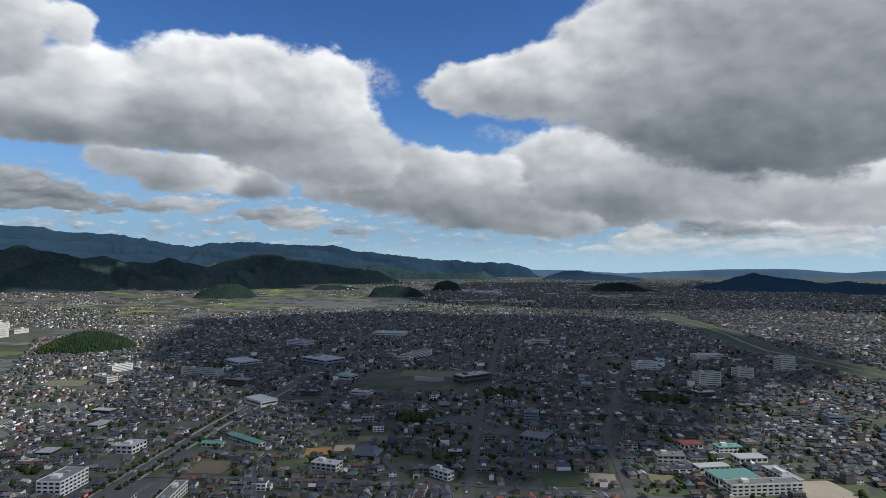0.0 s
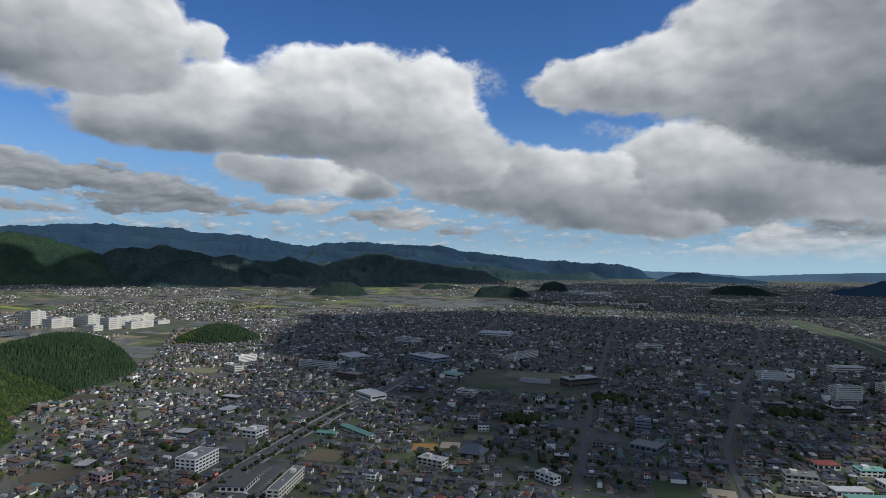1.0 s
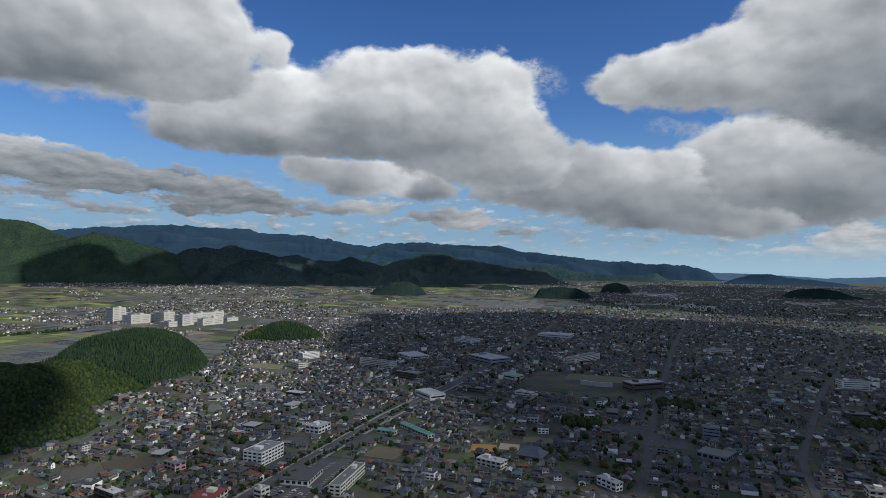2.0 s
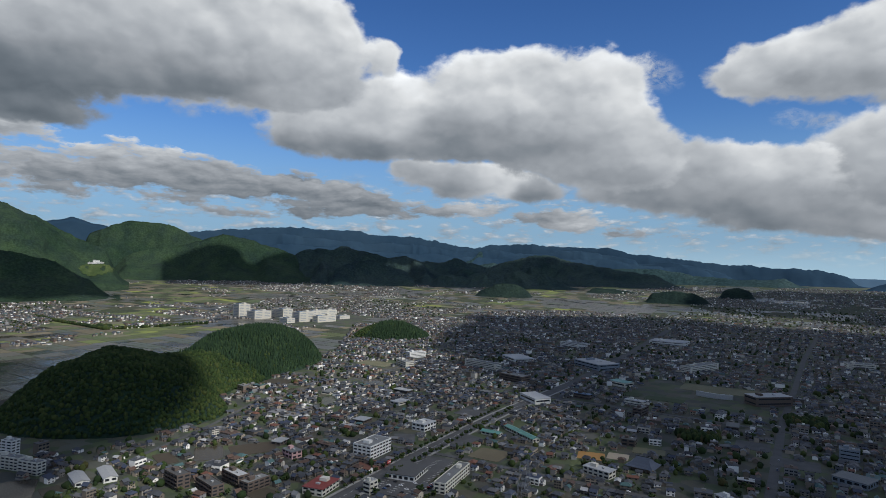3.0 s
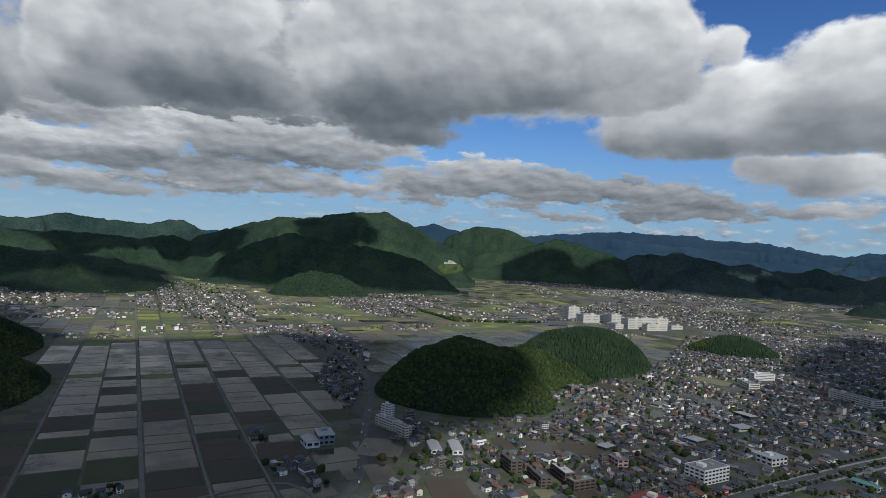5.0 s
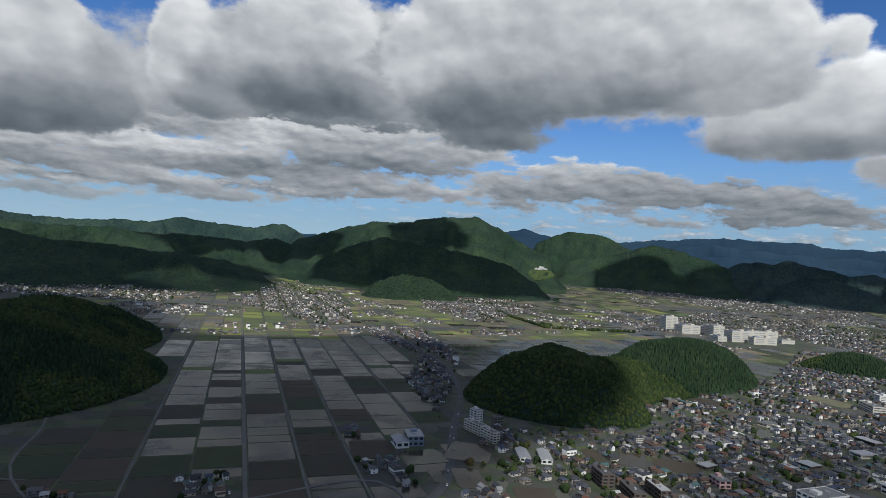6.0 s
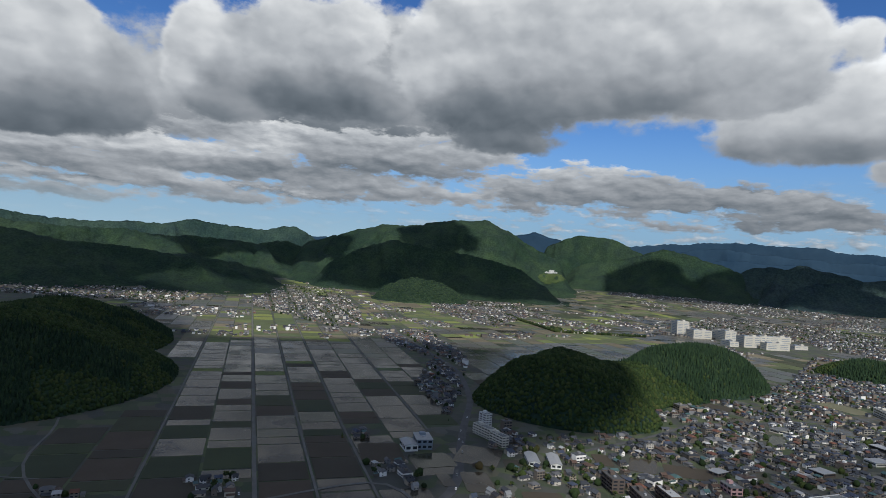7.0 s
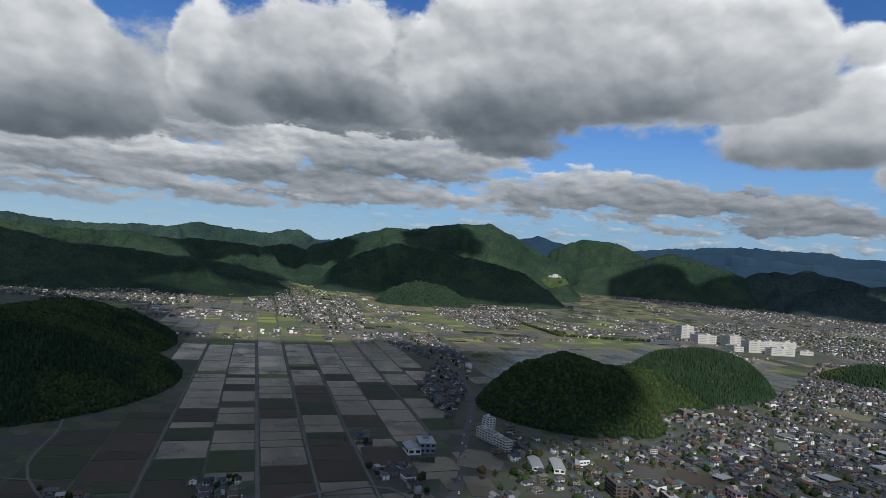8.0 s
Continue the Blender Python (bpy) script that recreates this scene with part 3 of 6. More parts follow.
ridge("mountain", [(54, -0.5), (55.6, 0.67), (57.8, 1.6), (60.5, 3.04), (62.8, 4.15), (65, 4.05), (67.2, 3.85), (69.9, 3.21), (72.6, 3.17), (75.3, 2.42), (79.4, 1.12), (82, 0.2)], (3900, 4100), (3250, 3350), 4500, MAT["slope"], "high green forested mountain with patches of sun", 0.6, 0.014, 4.0, rows=50)
ridge("mountain", [(54.6, -3.6), (55.2, -3.31), (57, -1.86), (59.8, -0.17), (63.7, 0.64), (68, 1.15), (72, 1.69), (75.1, 0.64), (77.7, -0.9), (79.2, -2.08), (80, -3.0)], (3150, 3350), (2780, 3050), 3700, MAT["slope"], "dark forested mountain rising straight from the paddies", 0.55, 0.016, 9.0, rows=50)
ridge("mountain", [(76, 0.6), (79, 1.2), (81, 2.3), (84, 1.8), (87.6, 1.9), (90, 2.2), (92.3, 1.65), (96, 1.5), (100, 1.3), (104.3, 1.65), (112, 1.9), (120, 1.4)], 4650, 4200, 4850, MAT["far_haze_slope"], "long line of forested mountains behind the valley", 0.6, 0.012, 21.0)
ridge("mountain", [(77, -0.6), (79.5, 0.2), (82, 0.9), (84.5, 0.4), (88, 0.7), (92, 0.6), (96, 0.9), (100, 0.7), (105, 1.2), (112, 1.2), (118, 0.6)], 4100, 3500, 4400, MAT["slope"], "wooded ridges folded behind the valley", 0.75, 0.014, 27.0, rows=46)
ridge("mountain", [(81.5, -3.2), (82.8, -2.57), (85.9, -1.46), (89.7, -0.96), (92, -0.87), (96, -0.53), (99.3, -0.45), (102, 0.01), (104.2, 0.48), (110, 1.0), (118, 0.4)], (3050, 3100), (2560, 2640), 3700, MAT["slope"], "forested foothill with a sunlit spur", 0.55, 0.016, 11.0, rows=50)
ridge("mountain", [(64, -3.55), (66, -2.6), (68, -1.9), (69.5, -1.75), (71, -2.2), (73.5, -3.4)], 2760, 2600, 2900, MAT["slope"], "light green wooded spur at the foot of the mountain", 0.3, 0.012, 41.0, rows=40)


MAT["meadow"] = surface("meadow", slope_colour((0.06, 0.09, 0.032), (0.11, 0.135, 0.05), 0.02), 0.95, spec=0.1)


def build_meadow():
    """Mown ground on the flank of the high mountain, under the lodge."""
    v = [q[0] for q in SLOPES if q[3].startswith("high green")][0]
    az = np.degrees(np.arctan2(-v[..., 0], v[..., 1]))
    el = np.degrees(np.arctan2(v[..., 2] - EYE_Z, np.hypot(v[..., 0], v[..., 1])))
    d = ((az - 56.5) / 1.15) ** 2 + ((el + 1.0) / 0.55) ** 2 + (fbm(az * 2, el * 3 + 9, 3) - 0.5) * 2.4
    f = sheet_faces(*az.shape)
    f = f[(d.reshape(-1)[f] < 1).all(1)]
    used, flat = np.unique(f, return_inverse=True)
    top = v.reshape(-1, 3)[used] + np.array([0, 0, 2.5])
    ob = mesh_ob("meadow", top, flat.reshape(-1, 4), [MAT["meadow"]], smooth=True)
    tagged(ob, "bright green clearing between the mountains", "meadow", kind="structure")


build_meadow()


def hill_height(x, y, lobes):
    z = np.zeros_like(x)
    for cx, cy, ax, ay, turn, h, p in lobes:
        c, s = math.cos(radians(turn)), math.sin(radians(turn))
        u, v = ((x - cx) * c + (y - cy) * s) / ax, (-(x - cx) * s + (y - cy) * c) / ay
        q = np.clip(1 - (u * u + v * v) ** p, 0, 1)
        z = np.maximum(z, 0) + h * q - np.minimum(np.maximum(z, 0), h * q) * 0.75
    return z


HILLS = {
    "dome": [(-712, 505, 136, 112, 30, 78, 1.15), (-775, 610, 110, 130, 20, 48, 1.0), (-845, 885, 122, 180, 15, 65, 1.5), (-790, 730, 95, 140, 10, 44, 1.0)],
    "low": [(-850, 1420, 108, 95, 0, 36, 1.0)],
    "dark": [(-1000, -266, 290, 262, 0, 94, 0.8), (-1350, -238, 315, 218, 0, 75, 0.9)],
}


def build_hill(key, label):
    lobes = HILLS[key]
    x0, x1 = min(l[0] - 1.3 * max(l[2], l[3]) for l in lobes), max(l[0] + 1.3 * max(l[2], l[3]) for l in lobes)
    y0, y1 = min(l[1] - 1.3 * max(l[2], l[3]) for l in lobes), max(l[1] + 1.3 * max(l[2], l[3]) for l in lobes)
    x, y = np.meshgrid(np.arange(x0, x1, 7), np.arange(y0, y1, 7), indexing="ij")
    z = hill_height(x, y, lobes)
    z = np.where(z > 0.5, z * (0.9 + 0.2 * fbm(x / 60, y / 60, 3)), -4)
    v = np.stack([x, y, z], -1).reshape(-1, 3)
    f = sheet_faces(*x.shape)
    keep = (z.reshape(-1)[f] > 0).any(1)
    ob = mesh_ob("hill", v, f[keep], [MAT["slope"]], smooth=True)
    tagged(ob, label, "hill", kind="structure")


build_hill("dome", "wooded hill with a round dome and a cedar ridge")
build_hill("low", "low cedar-covered knoll among the houses")
build_hill("dark", "dark wooded hill beside the paddies")


# ---------------------------------------------------------------- overhead clouds that shade the land
def cloud_stuff(g):
    return g.ramp(g.noise(place(g), 0.004, 4, 0.5), [(0.3, (0.75, 0.77, 0.8)), (0.7, (0.9, 0.9, 0.9))])



def cloud_material(name, clear):
    """White cloud that glows through from the sunlit side; clear: how much of the sun it lets pass."""
    m = bpy.data.materials.new(name)
    m.use_nodes = True
    g = Graph(m.node_tree)
    c = cloud_stuff(g)
    body = g.put("ShaderNodeMixShader", 0, i0=0.5, i1=g.put("ShaderNodeBsdfDiffuse", 0, Color=c), i2=g.put("ShaderNodeBsdfTranslucent", 0, Color=c))
    g.node("ShaderNodeOutputMaterial", i0=g.put("ShaderNodeMixShader", 0, i0=clear, i1=body, i2=g.put("ShaderNodeBsdfTransparent", 0)))
    return m


MAT["cloud"] = cloud_material("cloud", 0.05)
MAT["fringe"] = cloud_material("cloud_fringe", 0.35)
# lets extra sun through so shaded slopes pale as if hazed
MAT["hill_cloud"] = cloud_material("haze_lift_cloud", 0.27)
MAT["veil"] = cloud_material("thin_cloud", 0.68)
CLOUD_Z = 2900.0


def inside(x, y, poly):
    """Which of the points lie in the polygon."""
    hit = np.zeros(np.shape(x), bool)
    for (x0, y0), (x1, y1) in zip(poly, poly[1:] + poly[:1]):
        if y0 != y1:
            hit ^= ((y0 > y) != (y1 > y)) & (x < (x1 - x0) * (y - y0) / (y1 - y0) + x0)
    return hit


def edge_distance(x, y, poly):
    d = np.full(np.shape(x), 1e9)
    for (x0, y0), (x1, y1) in zip(poly, poly[1:] + poly[:1]):
        L = (x1 - x0) ** 2 + (y1 - y0) ** 2
        t = np.clip(((x - x0) * (x1 - x0) + (y - y0) * (y1 - y0)) / L, 0, 1)
        d = np.minimum(d, np.hypot(x - x0 - t * (x1 - x0), y - y0 - t * (y1 - y0)))
    return np.where(inside(x, y, poly), d, -d)


def build_cloud(shade, label, ragged=70.0, cell=28.0, mat="cloud"):
    """A cumulus high overhead whose shade on the plain has the given outline."""
    off = sun_way * (CLOUD_Z / sun_way.z)
    xs, ys = [p[0] for p in shade], [p[1] for p in shade]
    x, y = np.meshgrid(np.arange(min(xs) - 150, max(xs) + 150, cell), np.arange(min(ys) - 150, max(ys) + 150, cell), indexing="ij")
    d = edge_distance(x, y, shade) + (fbm(x / 210, y / 210, 5, 0.55) - 0.5) * ragged * 2.6
    up = CLOUD_Z + np.sqrt(np.clip(d, 0, None)) * 9 * (0.6 + 0.8 * fbm(x / 160, y / 160, 4))
    low = CLOUD_Z - np.sqrt(np.clip(d, 0, None)) * 1.2
    f = sheet_faces(*x.shape)
    f = f[(d.reshape(-1)[f] > 0).all(1)]
    n = x.size
    v = np.concatenate([np.stack([x, y, up], -1).reshape(-1, 3), np.stack([x, y, low - 2], -1).reshape(-1, 3)]) + np.array([off.x, off.y, 0.0])
    # a rim closes the body
    e = np.concatenate([f[:, [0, 1]], f[:, [1, 2]], f[:, [2, 3]], f[:, [3, 0]]])
    key = np.sort(e, 1) @ np.array([n, 1])
    _, first, count = np.unique(key, return_index=True, return_counts=True)
    rim = e[first[count == 1]]
    faces = np.concatenate([f, f[:, ::-1] + n, np.stack([rim[:, 1], rim[:, 0], rim[:, 0] + n, rim[:, 1] + n], 1)])
    used, flat = np.unique(faces, return_inverse=True)
    ob = mesh_ob("cloud", v[used], flat.reshape(-1, 4), [MAT[mat]], smooth=True)
    tagged(ob, label, "cloud", kind="structure")


TOWN_SHADE = [(-592, 1269), (-700, 1500), (-900, 2150), (-300, 2500), (500, 2350), (900, 1900), (914, 1239), (536, 917), (322, 728), (200, 640), (110, 540), (30, 530), (-60, 640), (-135, 760), (-265, 905), (-395, 1050)]
VEIL_SHADE = [(-592, 1269), (-395, 1050), (-265, 905), (-135, 760), (-60, 640), (30, 530), (60, 360), (-300, 360), (-410, 440), (-470, 540), (-470, 680), (-440, 820), (-520, 1000)]
DOME_SHADE = [(-120, -500), (-330, 60), (-440, 200), (-515, 330), (-560, 410), (-575, 490), (-630, 565), (-740, 650), (-880, 720), (-1080, 750), (-1400, 430), (-1350, 200), (-1390, 40), (-1800, -20), (-2150, -60), (-2500, -600), (-1500, -1000)]
FOOTHILL_SHADE = [(-3020, 2390), (-3600, 2740), (-3630, 2920), (-3560, 3060), (-3410, 3150), (-3150, 3160), (-3160, 3340), (-3130, 3520), (-2960, 3670), (-2760, 3780), (-2580, 3930), (-2180, 4170), (-1870, 4250), (-1640, 4300), (-1360, 4380), (-930, 4520), (-450, 4550), (-260, 4010), (-1120, 3980), (-1450, 3980), (-1670, 3860), (-1850, 3720), (-2110, 3730), (-2300, 3900), (-2520, 3730), (-2590, 3610), (-2280, 3180), (-2400, 3000), (-2730, 2630)]
PLAIN_SHADE = [(-150, 2900), (400, 2700), (900, 2500), (1500, 2300), (2300, 2300), (2600, 3100), (1700, 4000), (600, 4300), (-100, 4100)]
PEAK_SHADE = [(-2500, 1800), (-2560, 1400), (-2740, 1250), (-2850, 1020), (-2900, 800), (-3150, 650), (-3400, 700), (-3550, 1000), (-3650, 1350), (-3350, 1500), (-3100, 1900)]
SPUR_SHADE = [(-2480, -700), (-2500, -250), (-2560, 60), (-2720, -60), (-2850, -250), (-2950, 50), (-2850, 300), (-3050, 480), (-3500, 500), (-3900, 100), (-3600, -900)]
KNOLL_SHADE = [(-2300, 3130), (-1810, 3340), (-1450, 3450), (-860, 3680), (-1000, 4030), (-1760, 3940), (-2470, 3790), (-2620, 3630)]
RANGE_SHADE = [(-4140, 1370), (-4180, 1610), (-4130, 1760), (-3700, 1740), (-3510, 1740), (-3640, 1530), (-3680, 1220)]
FAR_SHADE = [(-3700, 900), (-3950, 600), (-4050, 0), (-4300, -200), (-4700, 0), (-4600, 700), (-4200, 1100)]
build_cloud(TOWN_SHADE, "broad grey-white cumulus cloud drifting over the town")
build_cloud(DOME_SHADE, "large grey cumulus cloud drifting over the paddies", 18)
build_cloud(FOOTHILL_SHADE, "long cumulus cloud bank above the foothills", 30, mat="hill_cloud")
build_cloud(PEAK_SHADE, "grey cumulus cloud above the mountain", 50, mat="hill_cloud")
build_cloud(SPUR_SHADE, "cumulus cloud above the wooded foothill", 50, mat="hill_cloud")
build_cloud(RANGE_SHADE, "small cumulus cloud above the peaks", 60, mat="hill_cloud")
build_cloud(FAR_SHADE, "small cumulus cloud above the far ridges", 60, mat="hill_cloud")
build_cloud(KNOLL_SHADE, "thin cloud fringe above the knolls", 90, mat="fringe")
build_cloud(VEIL_SHADE, "thin pale cloud fringe at the edge of the town shade", 40, mat="veil")
# no cloud known here: an unseen sheet added to dim the spur
build_cloud([(-2460, 330), (-2460, -520), (-3300, -640), (-3450, 480)], "unseen thin cloud added to dim the sunlit spur", 60, mat="veil")
build_cloud(PLAIN_SHADE, "broken cumulus cloud above the far plain", 170)


# ---------------------------------------------------------------- plan of the town and the fields
TURN = -5.1                                     # the street and paddy grid, degrees
GU = np.array([math.cos(radians(TURN)), math.sin(radians(TURN))])
GV = np.array([-GU[1], GU[0]])


def to_grid(x, y):
    return x * GU[0] + y * GU[1], x * GV[0] + y * GV[1]


def from_grid(u, v):
    return u * GU[0] + v * GV[0], u * GU[1] + v * GV[1]


def land(x, y):
    return rise(np.hypot(x, y))


ROADS = {                                       # width, then the line
    "boulevard": (17, [(-300, 330), (-298, 438), (-294, 569), (-284, 742), (-247, 1040), (-215, 1500), (-190, 2100)]),
    "high_street": (9, [(5, 350), (22, 517), (39, 682), (62, 917), (96, 1171), (150, 1600), (260, 2300)]),
    "valley_road": (9, [(-430, 180), (-464, 227), (-595, 290), (-680, 335), (-759, 383), (-864, 424), (-1000, 470), (-1500, 520), (-2200, 700), (-2900, 800)]),
    "hill_road": (5.5, [(-535, 395), (-560, 500), (-575, 560), (-610, 640), (-590, 800), (-577, 959), (-600, 1200), (-700, 1500), (-850, 1900)]),
    "cross_road": (8, [(-800, 1010), (-577, 960), (-280, 900), (50, 860), (400, 800), (900, 760)]),
    "station_road": (7, [(-420, 560), (-294, 569), (25, 545), (260, 500), (420, 480)]),
    "east_road": (8, [(150, 430), (190, 700), (330, 1100), (500, 1500), (700, 2200)]),
    "far_road": (9, [(-700, 1500), (-215, 1480), (150, 1430), (500, 1350), (1200, 1250)]),
    "garden_lane": (2.4, [(-520, -88), (-580, -118), (-640, -128), (-700, -112), (-760, -120)]),
    "garden_path_lane": (1.8, [(-600, -200), (-590, -150), (-580, -118), (-570, -100)]),
    "village_lane": (3.4, [(-420, 185), (-513, 184), (-500, 110), (-480, 40), (-470, -140)]),
}


def fan(u, v):
    """The paddy lines spread a little as they run up the valley."""
    return v + np.clip(v - 16, 0, 240) / 240 * np.clip(-u - 660, 0, None) * 0.04


for key, width, v, end in (("paddy_road", 3.8, 16.5, -2300), ("west_lane", 2.3, -78, -2300), ("middle_lane", 2.3, 115, -2300), ("east_lane", 2.3, 212, -2200), ("drain_lane", 2.4, 66, -1500)):
    ROADS[key] = (width, [tuple(float(q) for q in from_grid(u, fan(u, v))) for u in np.linspace(-470 if v < 200 else -660, end, 9)])
RIVER = [(880, 2350), (851, 2003), (828, 1753), (756, 1404), (785, 1240), (800, 1054), (900, 800), (1050, 500)]


def line_distance(x, y, line):
    d = np.full(np.shape(x), 1e9)
    for (x0, y0), (x1, y1) in zip(line, line[1:]):
        t = np.clip(((x - x0) * (x1 - x0) + (y - y0) * (y1 - y0)) / ((x1 - x0) ** 2 + (y1 - y0) ** 2), 0, 1)
        d = np.minimum(d, np.hypot(x - x0 - t * (x1 - x0), y - y0 - t * (y1 - y0)))
    return d


def strip(line, width, lift, step=25.0):
    """Vertices and faces of a band along a line, laid on the land."""
    pts = []
    for (x0, y0), (x1, y1) in zip(line, line[1:]):
        n = max(1, int(math.hypot(x1 - x0, y1 - y0) / step))
        pts += [(x0 + (x1 - x0) * i / n, y0 + (y1 - y0) * i / n) for i in range(n)]
    p = np.array(pts + [line[-1]], float)
    for _ in range(3):
        p[1:-1] = (p[:-2] + 2 * p[1:-1] + p[2:]) / 4
    t = np.gradient(p, axis=0)
    t /= np.linalg.norm(t, axis=1)[:, None]
    nrm = np.stack([-t[:, 1], t[:, 0]], 1)
    rows = []
    for k in (1, -1):
        q = p + nrm * k * width / 2
        z = land(q[:, 0], q[:, 1])
        rows += [np.column_stack([q, z + lift])]
    low = [np.column_stack([r[:, :2], r[:, 2] - 1.0]) for r in rows]
    v = np.concatenate([low[0], rows[0], rows[1], low[1]])
    return v, sheet_faces(4, len(p))


def asphalt(base):
    def colour(g):
        p = place(g)
        n, f = g.noise(p, 0.06, 5, 0.6), g.noise(p, 1.2, 3, 0.6)
        c = g.ramp(n, [(0.3, tuple(v * 0.75 for v in base)), (0.7, tuple(v * 1.3 for v in base))])
        return g.mix(g.span(f, 0.3, 0.7, 0.0, 0.4), c, tuple(v * 0.6 for v in base))
    return colour


def field_colour(stops):
    def colour(g):
        p = place(g)
        c = g.ramp(chance(g), stops, step=True)
        n, f = g.noise(p, 0.03, 4, 0.6), g.noise(p, 0.5, 3, 0.6)
        c = g.mix(g.span(n, 0.35, 0.65, 0.0, 0.5), c, g.vec("MULTIPLY", c, (0.7, 0.62, 0.55)))
        return g.mix(g.span(f, 0.3, 0.7, 0.0, 0.35), c, g.vec("MULTIPLY", c, (0.6, 0.65, 0.6)))
    return colour


def ripples(g):
    """Stubble and wind on shallow water."""
    p = place(g)
    return g.math("MULTIPLY_ADD", g.noise(p, 0.9, 3, 0.6), 0.6, g.noise(p, 0.12, 3, 0.6)), 0.05


MAT["road"] = surface("asphalt", asphalt((0.07, 0.07, 0.071)), 0.85)
MAT["lane"] = surface("farm_lane", asphalt((0.12, 0.117, 0.105)), 0.9)
MAT["bank"] = surface("river_bank", field_colour([(0.0, (0.04, 0.062, 0.022))]), 0.95)
MAT["river"] = surface("river_water", (0.05, 0.06, 0.055), 0.25, spec=0.25)
MAT["flooded"] = surface("flooded_paddy", field_colour([(0.0, (0.05, 0.044, 0.034)), (0.3, (0.036, 0.033, 0.026)), (0.6, (0.06, 0.051, 0.038)), (0.85, (0.045, 0.047, 0.028))]),
                         lambda g: g.span(g.noise(place(g), 0.018, 5, 0.6), 0.4, 0.62, 0.05, 0.3), ripples, spec=0.13)
# paler muddy copy of the flooded paddy: sky reflection put into its colour
MAT["sheen_mud"] = surface("sheen_paddy", field_colour([(0.0, (0.085, 0.083, 0.07)), (0.3, (0.065, 0.065, 0.055)), (0.55, (0.105, 0.098, 0.08)), (0.8, (0.075, 0.085, 0.05))]), 0.35, ripples, spec=0.3)
MAT["soil"] = surface("bare_paddy", field_colour([(0.0, (0.14, 0.12, 0.075)), (0.5, (0.11, 0.105, 0.07)), (0.8, (0.19, 0.16, 0.1))]), 0.9)
MAT["grass"] = surface("green_field", field_colour([(0.0, (0.14, 0.17, 0.05)), (0.3, (0.095, 0.115, 0.045)), (0.62, (0.22, 0.25, 0.055)), (0.74, (0.15, 0.145, 0.085)), (0.88, (0.09, 0.12, 0.05))]), 0.95)
MAT["garden_green"] = surface("vegetable_green", field_colour([(0.0, (0.042, 0.056, 0.02)), (0.4, (0.05, 0.056, 0.026)), (0.7, (0.036, 0.048, 0.02))]), 0.95)
MAT["garden_brown"] = surface("damp_earth", field_colour([(0.0, (0.06, 0.047, 0.031)), (0.5, (0.05, 0.042, 0.028)), (0.8, (0.072, 0.054, 0.036))]), 0.95)
MAT["sand"] = surface("sandy_yard", field_colour([(0.0, (0.36, 0.31, 0.24))]), 0.95)
MAT["ochre"] = surface("ochre_court", field_colour([(0.0, (0.36, 0.2, 0.06))]), 0.9)
MAT["paving"] = surface("brick_paving", field_colour([(0.0, (0.16, 0.075, 0.055))]), 0.9)

for i, (key, (width, line)) in enumerate(ROADS.items()):
    lane = "lane" in key or "paddy" in key
    v, f = strip(line, width, 0.2 + 0.03 * i)
    tagged(mesh_ob("road", v, f, [MAT["lane" if lane else "road"]]), "narrow pale concrete farm lane" if lane else "grey asphalt town road", "road", kind="structure")
v, f = strip(RIVER, 60, 0.3)
tagged(mesh_ob("river_bank", v, f, [MAT["bank"]]), "wide green grassy river bank", "river bank", kind="structure")
v, f = strip(RIVER, 5, 0.45)
tagged(mesh_ob("river", v, f, [MAT["river"]]), "pale winding river between green banks", "water", kind="structure")

# areas that carry houses: how full, then the outline
ZONES = [
    (0.93, [(-380, 400), (-720, 960), (-1130, 1650), (-940, 2000), (-960, 2290), (-750, 2560), (-217, 2650), (-77, 3300), (60, 3900), (780, 3750), (1380, 2800), (1900, 2100), (1400, 900), (700, 400)]),
    (0.85, [(-330, 130), (-447, 201), (-577, 300), (-640, 365), (-588, 410), (-630, 569), (-720, 720), (-775, 983), (-840, 1200), (-560, 1000), (-330, 420)]),
    (0.75, [(-2255, 194), (-3050, 431), (-2900, 693), (-2196, 600), (-1665, 476), (-1585, 375), (-1904, 268)]),
    (0.75, [(-2520, 1005), (-2494, 1497), (-2092, 1314), (-1650, 900), (-1988, 886)]),
    (0.97, [(-1535, 424), (-1567, 632), (-1119, 545), (-905, 444), (-700, 320), (-640, 300), (-760, 331), (-870, 338), (-1118, 468)]),
    (0.6, [(-2708, -669), (-2629, 2), (-2168, -13), (-2332, -574)]),
    (0.7, [(-2981, 2390), (-2507, 2474), (-1844, 2562), (-1536, 2638), (-2178, 3725), (-2669, 3085), (-3236, 2686)]),
    (0.68, [(-1750, 1650), (-1100, 1900), (-1000, 2300), (-1500, 2500), (-2000, 2200)]),
    (0.5, [(-750, 3300), (-77, 3000), (60, 4300), (-500, 4300)]),
    (0.6, [(780, 3750), (1380, 2800), (1900, 2100), (2900, 2400), (2600, 3700), (1500, 4300), (300, 4500), (60, 3900)]),
    (0.9, [(-555, -105), (-520, -105), (-500, -70), (-520, -60)]),
    (0.9, [(-545, 10), (-500, 10), (-500, 45), (-545, 50)]),
    (0.9, [(-555, 165), (-530, 165), (-470, 195), (-500, 215), (-550, 200)]),
    (0.8, [(-660, 160), (-625, 165), (-630, 205), (-665, 200)]),
]
